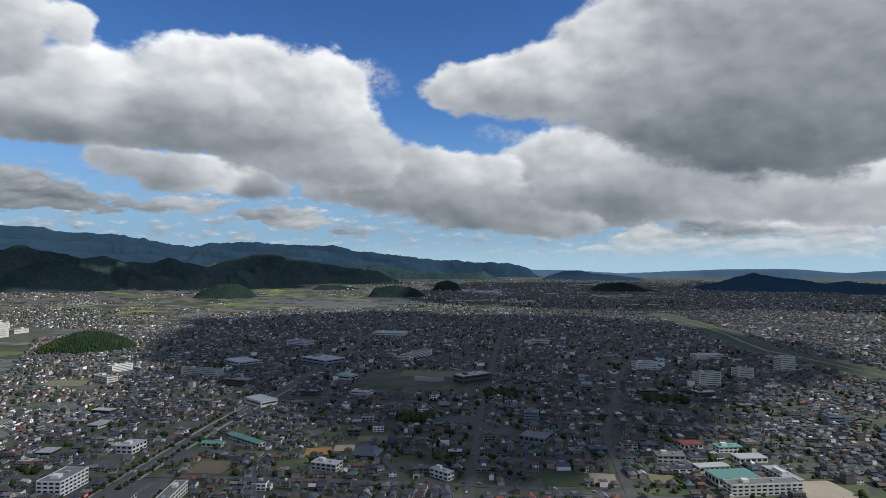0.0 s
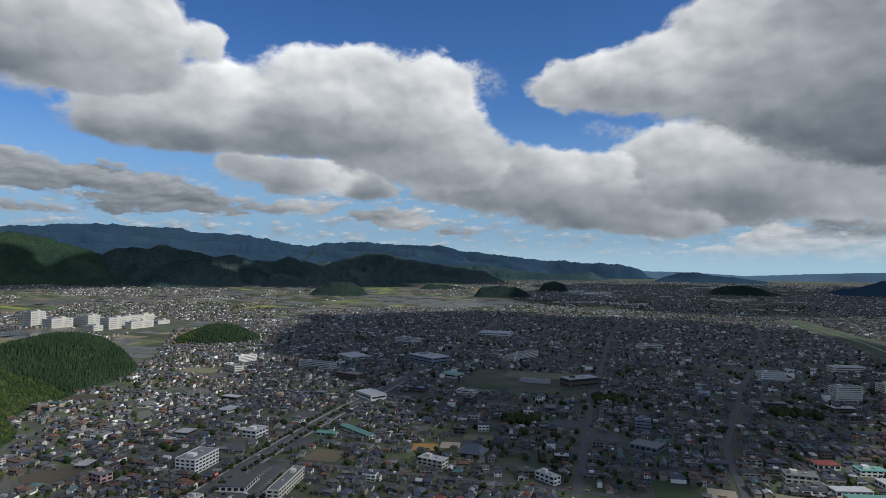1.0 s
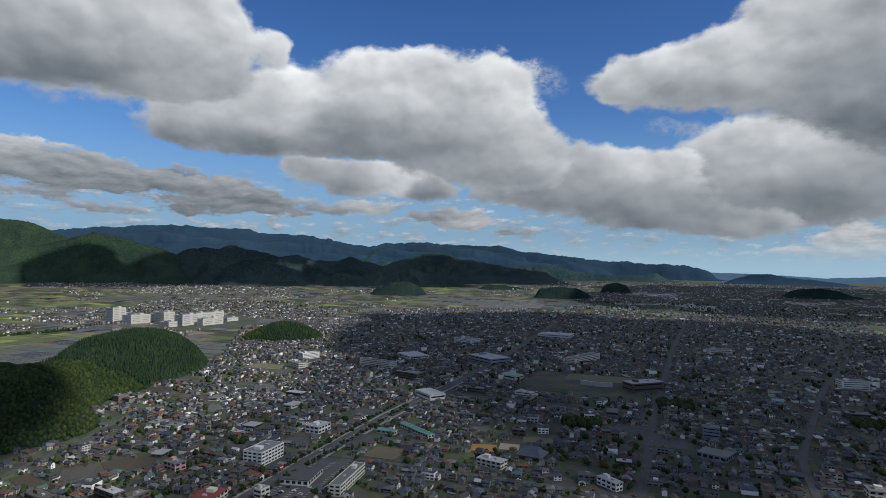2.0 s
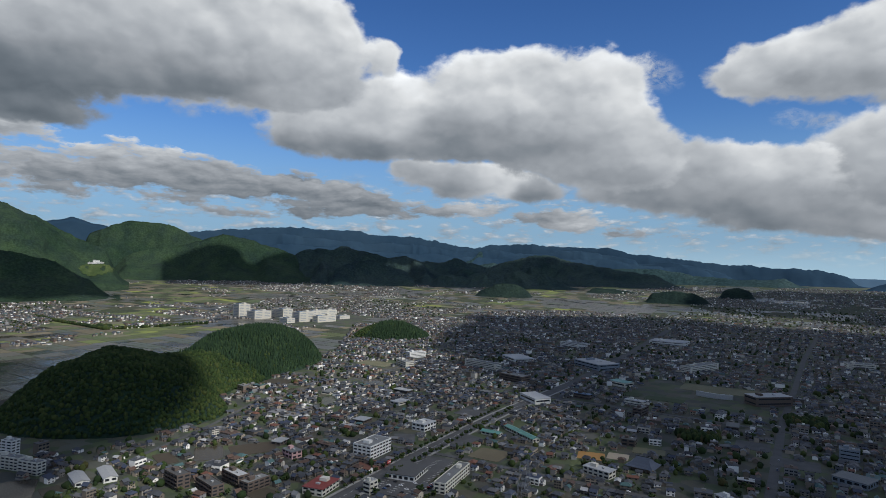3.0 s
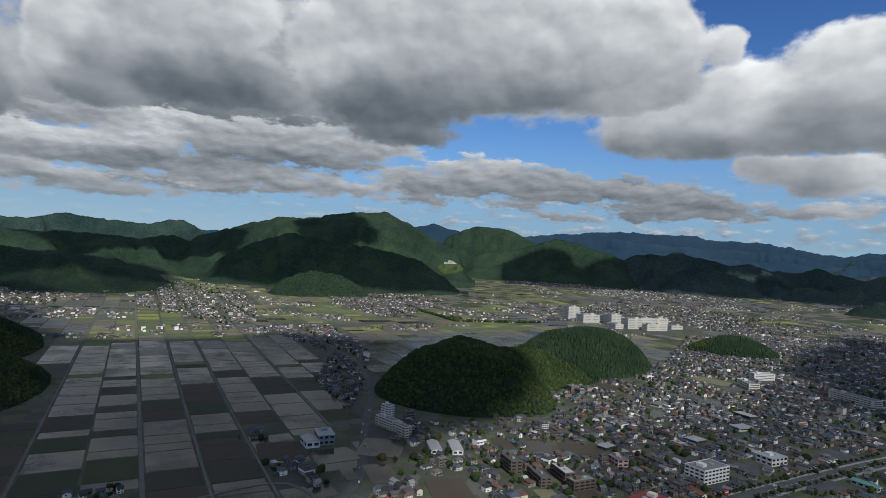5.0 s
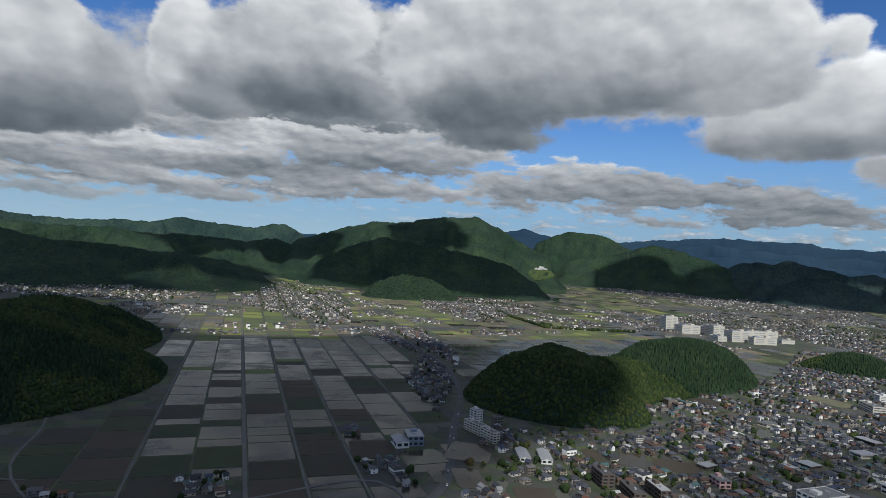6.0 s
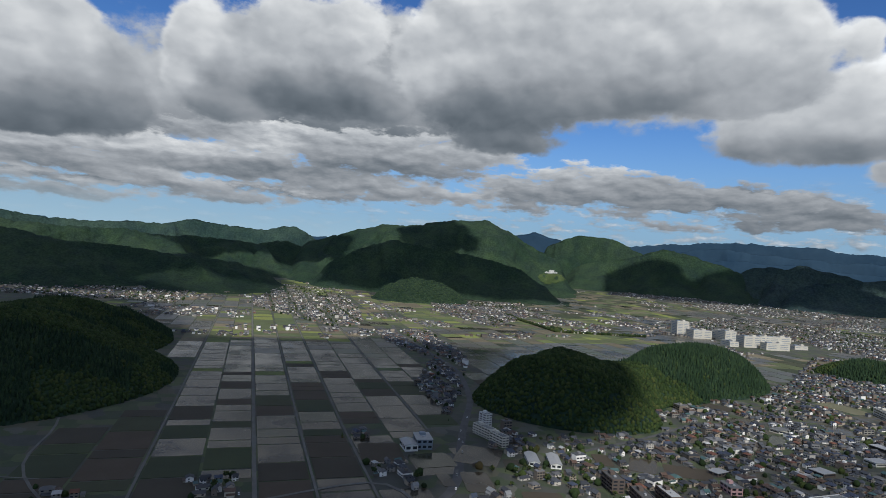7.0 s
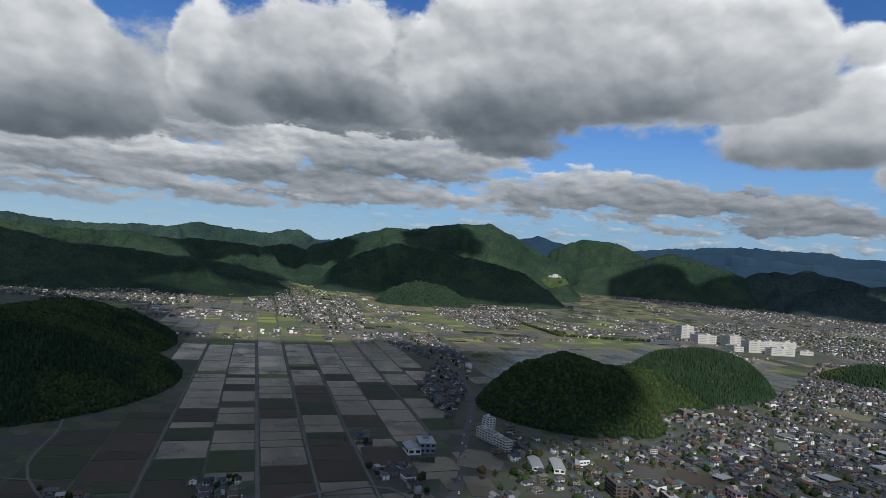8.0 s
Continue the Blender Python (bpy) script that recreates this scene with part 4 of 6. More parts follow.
# large buildings: middle, width, depth, height, turn, storeys, walls, roof
BIG = {
    "office_building": [(-339, 533, 37, 22, 13.5, 87, 4, "white", "grey_flat")],
    "supermarket": [(-276, 497, 34, 28, 5.5, -84, 1, "white", "dark_flat")],
    "apartment_building": [(-440, 373, 24, 12, 12.5, -14, 4, "brick", "dark_flat"), (-407, 379, 32, 11, 8.5, -18, 3, "brick", "dark_flat"), (-402, 404, 28, 11, 9.5, -15, 3, "brick", "pale_flat"),
                           (-377, 402, 24, 11, 8.5, 83, 3, "brick", "grey_flat"), (-406, 485, 18, 12, 7.5, -16, 2, "pink", "grey_flat"), (-580, 330, 24, 9, 11.5, 8, 4, "cream", "grey_flat"),
                           (-612, 328, 32, 9, 11.5, 10, 4, "cream", "grey_flat"), (-645, 346, 14, 9, 17, 10, 6, "white", "grey_flat"), (-1, 564, 23, 9, 7.5, -43, 2, "white", "pale_flat"),
                           (-283, 443, 10, 8, 10.5, 79, 3, "cream", "pale_flat"), (-230, 499, 60, 11, 9.5, -87, 3, "cream", "grey_flat")],
    "town_hall": [(272, 656, 22, 14, 5.5, 8, 1, "cream", "red_flat"), (-324, 427, 28, 20, 6.5, -84, 2, "cream", "red_flat")],
    "workshop": [(-337, 645, 24, 19, 8.5, 82, 2, "white", "pale_flat"), (-588, 226, 23, 14, 6.5, -5, 1, "white", "pale_flat"), (-592, 243, 26, 17, 10.6, -11, 2, "slate", "pale_flat"),
                 (-522, 337, 30, 11, 4.5, -22, 1, "white", "pale_flat"), (-512, 357, 33, 11, 4.5, -25, 1, "white", "pale_flat")],
    "school": [(282, 527, 66, 14, 9.5, 5, 3, "cream", "grey_flat"), (268, 553, 40, 24, 7.5, 5, 1, "cream", "teal_flat"), (262, 583, 32, 12, 5.5, 8, 1, "cream", "pale_flat"), (318, 560, 14, 40, 6, 5, 2, "cream", "pale_flat")],
    "public_building": [(307, 644, 26, 14, 6, 5, 2, "white", "teal_flat"), (314, 612, 30, 16, 5, 5, 1, "white", "pale_flat"), (-170, 1051, 34, 22, 8, -30, 1, "cream", "teal_flat"), (-264, 863, 46, 26, 8.2, -43, 1, "white", "pale_flat"), (-246, 1218, 80, 50, 12, -40, 2, "slate", "pale_flat"), (-415, 1226, 64, 45, 6, -45, 1, "white", "pale_flat"),
                        (-438, 1081, 78, 18, 13, -17, 4, "cream", "grey_flat"), (-341, 992, 52, 24, 11.5, -22, 3, "brick", "grey_flat"), (-613, 1128, 40, 16, 12, 60, 4, "white", "pale_flat"),
                        (-579, 1021, 46, 18, 11, -35, 3, "cream", "grey_flat"), (50, 1024, 60, 27, 14, 35, 2, "brick", "pale_flat"), (-57, 1286, 100, 22, 13, 62, 4, "cream", "grey_flat"),
                        (440, 992, 42, 18, 22, 15, 7, "cream", "grey_flat"), (530, 1052, 30, 20, 18, 12, 6, "cream", "grey_flat"), (646, 1124, 34, 18, 27, 20, 8, "cream", "grey_flat"),
                        (106, 685, 30, 24, 6, -29, 1, "slate", "grey_flat"), (390, 1150, 44, 20, 14, 10, 4, "white", "grey_flat"), (560, 1260, 60, 25, 12, 8, 3, "cream", "pale_flat"),
                        (-150, 1700, 90, 60, 10, -8, 2, "white", "pale_flat"), (-360, 1500, 60, 34, 11, -30, 3, "white", "grey_flat"), (240, 1500, 50, 30, 12, 5, 3, "cream", "grey_flat")],
    "market_shed": [(-255, 662, 24, 9, 4, -8, 1, "cream", "teal_flat"), (-237, 688, 26, 9, 4.5, -38, 1, "cream", "teal_flat"), (-212, 668, 32, 9, 4.5, -38, 1, "cream", "teal_flat")],
}
OPEN = [(-276, 500, 52, 110, 0), (-134, 642, 30, 26, 20), (330, 533, 50, 46, 5), (-150, 600, 30, 26, -5), (-310, 745, 60, 40, -5), (-45, 1040, 190, 190, -5), (-420, 290, 80, 50, -20), (-640, 1010, 80, 50, -5), (-540, 850, 60, 40, -30), (-230, 590, 40, 40, -5), (60, 720, 50, 40, -5), (20, 770, 40, 40, -5), (110, 560, 40, 46, -5), (-30, 600, 40, 26, -5),
        (-700, 860, 60, 40, 10), (-1000, 1560, 90, 120, -30), (-1060, 1780, 120, 60, -10),
        (-550, 290, 50, 62, 54), (-484, 256, 29, 50, 75), (-547, 236, 44, 42, 88), (-496, 229, 14, 34, 83), (-522, 313, 18, 24, 70), (-510, 417, 20, 38, 65), (-581, 193, 46, 60, 80), (-680, 767, 50, 50, 20), (-486, 450, 30, 48, 47),
        (-458, 484, 48, 38, 55), (-525, 703, 20, 60, 30), (-608, 734, 34, 34, 20), (-381, 364, 20, 21, 75), (-361, 395, 24, 24, 77), (-340, 602, 27, 27, 26), (-275, 626, 44, 26, 75), (-79, 627, 36, 32, -12), (-108, 654, 24, 24, 0), (-81, 689, 36, 24, 0), (89, 915, 50, 50, 0), (-36, 769, 50, 36, 0), (328, 876, 60, 40, 0), (150, 560, 26, 30, -10), (205, 560, 26, 26, -5)]
HOSPITAL = [(-1500, 1640), (-1180, 1420), (-1050, 1700), (-1400, 1980), (-1620, 1760)]


def in_box(x, y, cx, cy, w, d, turn, grow=0.0):
    c, s = math.cos(radians(turn)), math.sin(radians(turn))
    u, v = (x - cx) * c + (y - cy) * s, -(x - cx) * s + (y - cy) * c
    return (np.abs(u) < w / 2 + grow) & (np.abs(v) < d / 2 + grow)


def free_land(x, y, gap=4.6):
    ok = np.ones(len(x), bool)
    for width, line in ROADS.values():
        ok &= line_distance(x, y, line) > width / 2 + gap
    ok &= line_distance(x, y, RIVER) > 55
    for group in BIG.values():
        for b in group:
            ok &= ~in_box(x, y, b[0], b[1], b[2], b[3], b[5], gap + 2)
    for b in OPEN:
        ok &= ~in_box(x, y, *b, grow=2)
    ok &= ~inside(x, y, HOSPITAL)
    for lobes in HILLS.values():
        ok &= hill_height(x, y, lobes) < 0.2
    return ok


def town_blocks():
    """Shops, clinics and small offices scattered through the near town."""
    r7 = np.random.RandomState(77)
    x, y = r7.uniform(-620, 520, 900), r7.uniform(380, 1080, 900)
    r, a = np.hypot(x, y), np.degrees(np.arctan2(-x, y))
    ok = (r > 470) & (r < 1060) & (a > -36) & (a < 50) & free_land(x, y, 17)
    ok &= inside(x, y, ZONES[0][1]) | inside(x, y, ZONES[1][1])
    got = []
    for px, py in zip(x[ok], y[ok]):
        if all(math.hypot(px - b[0], py - b[1]) > 46 for b in got):
            st = int(r7.choice([1, 1, 2, 2, 2, 3]))
            got.append((float(px), float(py), r7.uniform(15, 30), r7.uniform(10, 17), 3.3 * st + r7.uniform(0.4, 1.6), TURN + r7.choice([0, 90]) + r7.normal(0, 9), st,
                        str(r7.choice(["cream", "stone", "brick", "brick", "slate"])), str(r7.choice(["grey_flat", "dark_flat", "pale_flat", "grey_flat", "blue_flat"], p=[0.34, 0.2, 0.2, 0.2, 0.06]))))
    return got[:20]


BIG["shop_building"] = town_blocks()
TEMPLE, MAST, STAND = (-79, 627), (-164, 496), (-25, 1028)


# ---------------------------------------------------------------- house lots
rng = np.random.RandomState(11)


def house_lots():
    """Lots along the streets of the grid: place, turn, kind of plot."""
    u, v = np.meshgrid(np.arange(-3300, 3300, 11.8), np.arange(-1200, 4600, 10.9), indexing="ij")
    iu, iv = np.meshgrid(np.arange(u.shape[0]), np.arange(u.shape[1]), indexing="ij")
    u = u + np.where(iu % 2 == 0, 1.1, -1.1) + rng.uniform(-1.9, 1.9, u.shape)
    v = v + np.where(iv % 5 == 0, 1.0, 0.0) + rng.uniform(-1.9, 1.9, v.shape)
    keep = rng.rand(*u.shape)
    street = (iv % 7 == 6)
    bend = (fbm(u / 400, v / 400, 3) - 0.5) * 60
    x, y = from_grid(u + bend, v + bend * 0.5)
    x, y, keep, street = x.ravel(), y.ravel(), keep.ravel(), street.ravel()
    full = np.zeros(len(x))
    for f, poly in ZONES:
        full = np.where(inside(x, y, poly), np.maximum(full, f), full)
    # hamlets among the fields of the valley
    hamlet = (fbm(x / 120 + 40, y / 120 + 5, 3) > 0.6) & (x < -1000) & (np.hypot(x, y) > 1350) & (np.hypot(x, y) < 4000)
    full = np.where(hamlet, np.maximum(full, 0.7), full)
    gaps = fbm(x / 70, y / 70, 3)
    full = full * np.clip(2.5 - 3.0 * gaps, np.where(np.hypot(x, y) < 950, 0.6, 0.15), 1.0)
    full = np.where(inside(x, y, ZONES[4][1]), 0.95, full)
    r = np.hypot(x, y)
    wide = np.clip((fbm(x / 330 + 3, y / 330, 3) - 0.36) * 7, 0.12, 1.0)
    full = np.where(r > 2250, full * (1 - np.clip((r - 2250) / 500, 0, 1) * (1 - wide)), full)
    ok = (keep < full) & ~street & (r < 4650) & (r > 430)
    ok &= (np.abs(np.degrees(np.arctan2(-x, y)) - 33) < 78)
    x, y = x[ok], y[ok]
    ok = free_land(x, y)
    return x[ok], y[ok]


LX, LY = house_lots()
LR = np.hypot(LX, LY)
LT = TURN + np.where(rng.rand(len(LX)) < 0.5, 0, 90) + rng.normal(0, 4, len(LX)) + (fbm(LX / 300, LY / 300, 2) - 0.5) * 40


# ---------------------------------------------------------------- houses
class Shell:
    """Collects verts and faces with a slot number."""

    def __init__(self):
        self.v, self.f, self.m = [], [], []

    def box(self, x0, y0, z0, x1, y1, z1, slot=0, bottom=False):
        n = len(self.v)
        self.v += [(x0, y0, z0), (x1, y0, z0), (x1, y1, z0), (x0, y1, z0), (x0, y0, z1), (x1, y0, z1), (x1, y1, z1), (x0, y1, z1)]
        q = [(0, 1, 5, 4), (1, 2, 6, 5), (2, 3, 7, 6), (3, 0, 4, 7), (4, 5, 6, 7)] + ([(3, 2, 1, 0)] if bottom else [])
        self.f += [tuple(n + i for i in k) for k in q]
        self.m += [slot] * len(q)

    def body(self, w, d, h, gable=0.0, slot=0):
        """Walls, drawn up into gables where there are any."""
        n, x, y = len(self.v), w / 2, d / 2
        self.v += [(-x, -y, 0), (x, -y, 0), (x, y, 0), (-x, y, 0), (-x, -y, h), (x, -y, h), (x, y, h), (-x, y, h)]
        q = [(0, 1, 5, 4), (2, 3, 7, 6)]
        if gable:
            self.v += [(-x, 0, h + gable), (x, 0, h + gable)]
            q += [(1, 2, 6, 9, 5), (3, 0, 4, 8, 7)]
        else:
            q += [(1, 2, 6, 5), (3, 0, 4, 7), (4, 5, 6, 7)]
        self.f += [tuple(n + i for i in k) for k in q]
        self.m += [slot] * len(q)

    def roof(self, w, d, z, rise_, over=0.6, thick=0.25, hip=0.0, slot=1, x0=0.0, y0=0.0):
        """A gable roof along x, hipped by hip metres at its ends, with thickness and overhang."""
        n, x, y = len(self.v), w / 2 + over, d / 2 + over
        e = z - rise_ * over / (d / 2)
        r = x - hip
        t = thick
        pts = [(-x, -y, e), (x, -y, e), (x, y, e), (-x, y, e), (-r, 0, z + rise_), (r, 0, z + rise_)]
        self.v += [(a + x0, b + y0, c + t) for a, b, c in pts] + [(a + x0, b + y0, c) for a, b, c in pts]
        q = [(0, 1, 5, 4), (2, 3, 4, 5), (6, 7, 1, 0), (8, 9, 3, 2), (6, 10, 11, 7), (8, 11, 10, 9)]
        q += [(1, 2, 5), (3, 0, 4), (7, 8, 2, 1), (9, 6, 0, 3)] if hip else [(1, 7, 11, 5), (2, 5, 11, 8), (0, 4, 10, 6), (3, 9, 10, 4)]
        self.f += [tuple(n + i for i in k) for k in q]
        self.m += [slot] * len(q)

    def ob(self, name, mats):
        return mesh_ob(name, self.v, self.f, mats, self.m)


def windows_of(w, d, h, storeys):
    """Middle, half width, height and wall of the windows and the door of a house."""
    out = []
    for s in range(storeys):
        z = 1.0 + s * 2.8
        for k in (-0.27, 0.27):
            out += [(k * w, -d / 2, z, 1.0, 1.4, 0), (k * w, d / 2, z, 0.8, 1.3, 0)]
        out += [(w / 2, -0.1 * d, z, 0.8, 1.2, 1)]
    return out


def pane(shell, x, y, z, hw, h, side, slot=2, solid=False):
    """A window a little proud of its wall."""
    if side == 0:
        s = 1 if y > 0 else -1
        q = [(x - hw * s, y + 0.06 * s, z), (x - hw * s, y + 0.06 * s, z + h), (x + hw * s, y + 0.06 * s, z + h), (x + hw * s, y + 0.06 * s, z)]
        lo, hi = (x - hw, min(y, y + 0.06 * s) - 0.05), (x + hw, max(y, y + 0.06 * s))
    else:
        s = 1 if x > 0 else -1
        q = [(x + 0.06 * s, y - hw * s, z), (x + 0.06 * s, y + hw * s, z), (x + 0.06 * s, y + hw * s, z + h), (x + 0.06 * s, y - hw * s, z + h)]
        lo, hi = (min(x, x + 0.06 * s) - 0.05, y - hw), (max(x, x + 0.06 * s), y + hw)
    if solid:
        shell.box(*lo, z, *hi, z + h, slot, True)
    else:
        n = len(shell.v)
        shell.v += q
        shell.f.append((n, n + 1, n + 2, n + 3))
        shell.m.append(slot)


def merged(name, protos, which, x, y, z, turn, sx, sy, sz, mats, smooth=False):
    """Many copies of a few shells, joined into one mesh."""
    V, L, S, M, nv = [], [], [], [], 0
    for k, p in enumerate(protos):
        i = np.where(which == k)[0]
        if not len(i):
            continue
        pv = np.array(p.v)
        a = np.radians(turn[i])
        c, s = np.cos(a)[:, None], np.sin(a)[:, None]
        px, py, pz = pv[None, :, 0] * sx[i, None], pv[None, :, 1] * sy[i, None], pv[None, :, 2] * sz[i, None]
        V.append(np.stack([px * c - py * s + x[i, None], px * s + py * c + y[i, None], pz + z[i, None]], -1).reshape(-1, 3))
        loops = np.concatenate([np.array(f) for f in p.f])
        L.append((loops[None, :] + (nv + np.arange(len(i)) * len(pv))[:, None]).ravel())
        S.append(np.tile([len(f) for f in p.f], len(i)))
        M.append(np.tile(p.m, len(i)))
        nv += len(i) * len(pv)
    V, L, S, M = np.concatenate(V), np.concatenate(L), np.concatenate(S), np.concatenate(M)
    me = bpy.data.meshes.new(name)
    me.vertices.add(len(V))
    me.vertices.foreach_set("co", V.ravel())
    me.loops.add(len(L))
    me.loops.foreach_set("vertex_index", L.astype(np.int32))
    me.polygons.add(len(S))
    me.polygons.foreach_set("loop_start", (np.cumsum(S) - S).astype(np.int32))
    me.polygons.foreach_set("material_index", M.astype(np.int32))
    for m in mats:
        me.materials.append(m)
    me.polygons.foreach_set("use_smooth", np.full(len(S), smooth, dtype=bool))
    me.update(calc_edges=True)
    return new(name, me)


MAT["glass"] = surface("window_glass", (0.02, 0.024, 0.03), 0.15)


HOUSE = 0.78                                    # how large the houses are built


def far_shells(detail):
    out = []
    if detail == 0:
        for w, d, h, g in ((9.5, 7.5, 5.6, 1.9), (8.5, 8, 5.4, 1.7), (12, 7.5, 3.4, 2.0), (8, 6.5, 5.8, 1.5), (11, 9, 5.4, 2.2), (7, 6, 5.5, 2.4)):
            s = Shell()
            s.body(w, d, h, g)
            x, y, e = w / 2 + 0.5, d / 2 + 0.6, h - g * 0.6 / (d / 2) + 0.2
            s.v += [(-x, -y, e), (x, -y, e), (x, 0, h + g + 0.2), (-x, 0, h + g + 0.2), (x, y, e), (-x, y, e)]
            s.f += [(10, 11, 12, 13), (13, 12, 14, 15)]
            s.m += [1, 1]
            out.append(s)
        for w, d, h in ((13, 10, 7.5), (10, 8, 9.5), (18, 11, 6), (16, 13, 4.5)):
            s = Shell()
            s.body(w, d, h)
            s.box(-w / 2 - 0.1, -d / 2 - 0.1, h - 0.1, w / 2 + 0.1, d / 2 + 0.1, h + 0.3, 1)
            out.append(s)
        return out
    for w, d, h, g, hip, low in ((9.5, 7.5, 5.6, 1.9, 0, True), (8.5, 8, 5.6, 1.7, 3.2, False), (12, 7.5, 3.4, 2.0, 0, False), (8, 6.5, 5.8, 1.5, 0, False), (11, 9, 5.4, 2.2, 3.6, True), (7, 6, 5.5, 2.4, 0, False)):
        s = Shell()
        s.body(w, d, h, 0 if hip else g)
        s.roof(w, d, h, g, hip=hip)
        if low:
            s.box(-w * 0.3, -d / 2 - 2.6, 0, w * 0.5, -d / 2, 2.7)
            s.box(-w * 0.35, -d / 2 - 3.1, 2.7, w * 0.55, -d / 2 - 0.05, 3.05, 1)
        if detail > 1:
            for q in windows_of(w, d, h, 2 if h > 4 else 1):
                pane(s, *q)
        out.append(s)
    for w, d, h in ((13, 10, 7.5), (10, 8, 9.5), (18, 11, 6), (16, 13, 4.5)):
        s = Shell()
        s.body(w, d, h)
        s.box(-w / 2 - 0.12, -d / 2 - 0.12, h - 0.1, w / 2 + 0.12, d / 2 + 0.12, h + 0.3, 1)
        s.box(-w * 0.1, -d * 0.1, h + 0.3, w * 0.15, d * 0.2, h + 2.0)
        if detail > 1:
            for st in range(int(h / 3)):
                for k in (-0.33, 0, 0.33):
                    pane(s, k * w, -d / 2, 1 + st * 3, w * 0.12, 1.4, 0)
                    pane(s, k * w, d / 2, 1 + st * 3, w * 0.12, 1.4, 0)
        out.append(s)
    return out


def build_far_houses(sel, detail, name, label):
    x, y, t, r = LX[sel], LY[sel], LT[sel], LR[sel]
    n = len(x)
    flat = rng.rand(n) < np.where((x > 150) & (y > 850) & (y < 1700), 0.24, 0.12)
    which = np.where(flat, 6 + rng.randint(0, 4, n), rng.randint(0, 6, n))
    k = np.where(r > 2600, 0.85, 1.0) * np.where(flat, rng.uniform(0.6, 1.1, n), HOUSE)
    ob = merged(name, far_shells(detail), which, x, y, land(x, y) - 0.3, t, k * rng.uniform(0.8, 1.15, n), k * rng.uniform(0.82, 1.12, n), k * rng.uniform(0.88, 1.1, n),
                [MAT["wall"], MAT["roof"], MAT["glass"]])
    tagged(ob, label, "houses", kind="stuff")


NEAR_R = float(np.sort(LR)[299])
build_far_houses((LR >= NEAR_R) & (LR < 1050), 2, "houses", "crowded low town houses with grey, blue and brown roofs")
build_far_houses((LR >= 1050) & (LR < 1500), 1, "town_houses", "crowded town houses with dark roofs seen from afar")
build_far_houses(LR >= 1500, 0, "distant_houses", "dense distant houses with dark roofs and pale walls")


def build_sheds():
    """Garages, sheds and lean-tos beside the houses."""
    pick = np.where((rng.rand(len(LX)) < 0.55) & (LR < 1500))[0]
    a = np.radians(LT[pick] + rng.choice([0, 90, 180, 270], len(pick)) + rng.normal(0, 8, len(pick)))
    x, y = LX[pick] + 5.6 * np.cos(a), LY[pick] + 5.6 * np.sin(a)
    s = Shell()
    s.body(3.2, 4.6, 2.3)
    s.box(-1.8, -2.5, 2.25, 1.8, 2.5, 2.42, 1)
    t = Shell()
    t.body(2.6, 2.6, 2.2, 0.7)
    t.roof(2.6, 2.6, 2.2, 0.7, 0.25, 0.1)
    n = len(pick)
    ob = merged("sheds", [s, t], rng.randint(0, 2, n), x, y, np.zeros(n) - 0.1, LT[pick], rng.uniform(0.8, 1.3, n), rng.uniform(0.8, 1.4, n), rng.uniform(0.85, 1.1, n), [MAT["wall"], MAT["roof"]])
    tagged(ob, "small sheds and garages beside the houses", "sheds", kind="stuff")


build_sheds()


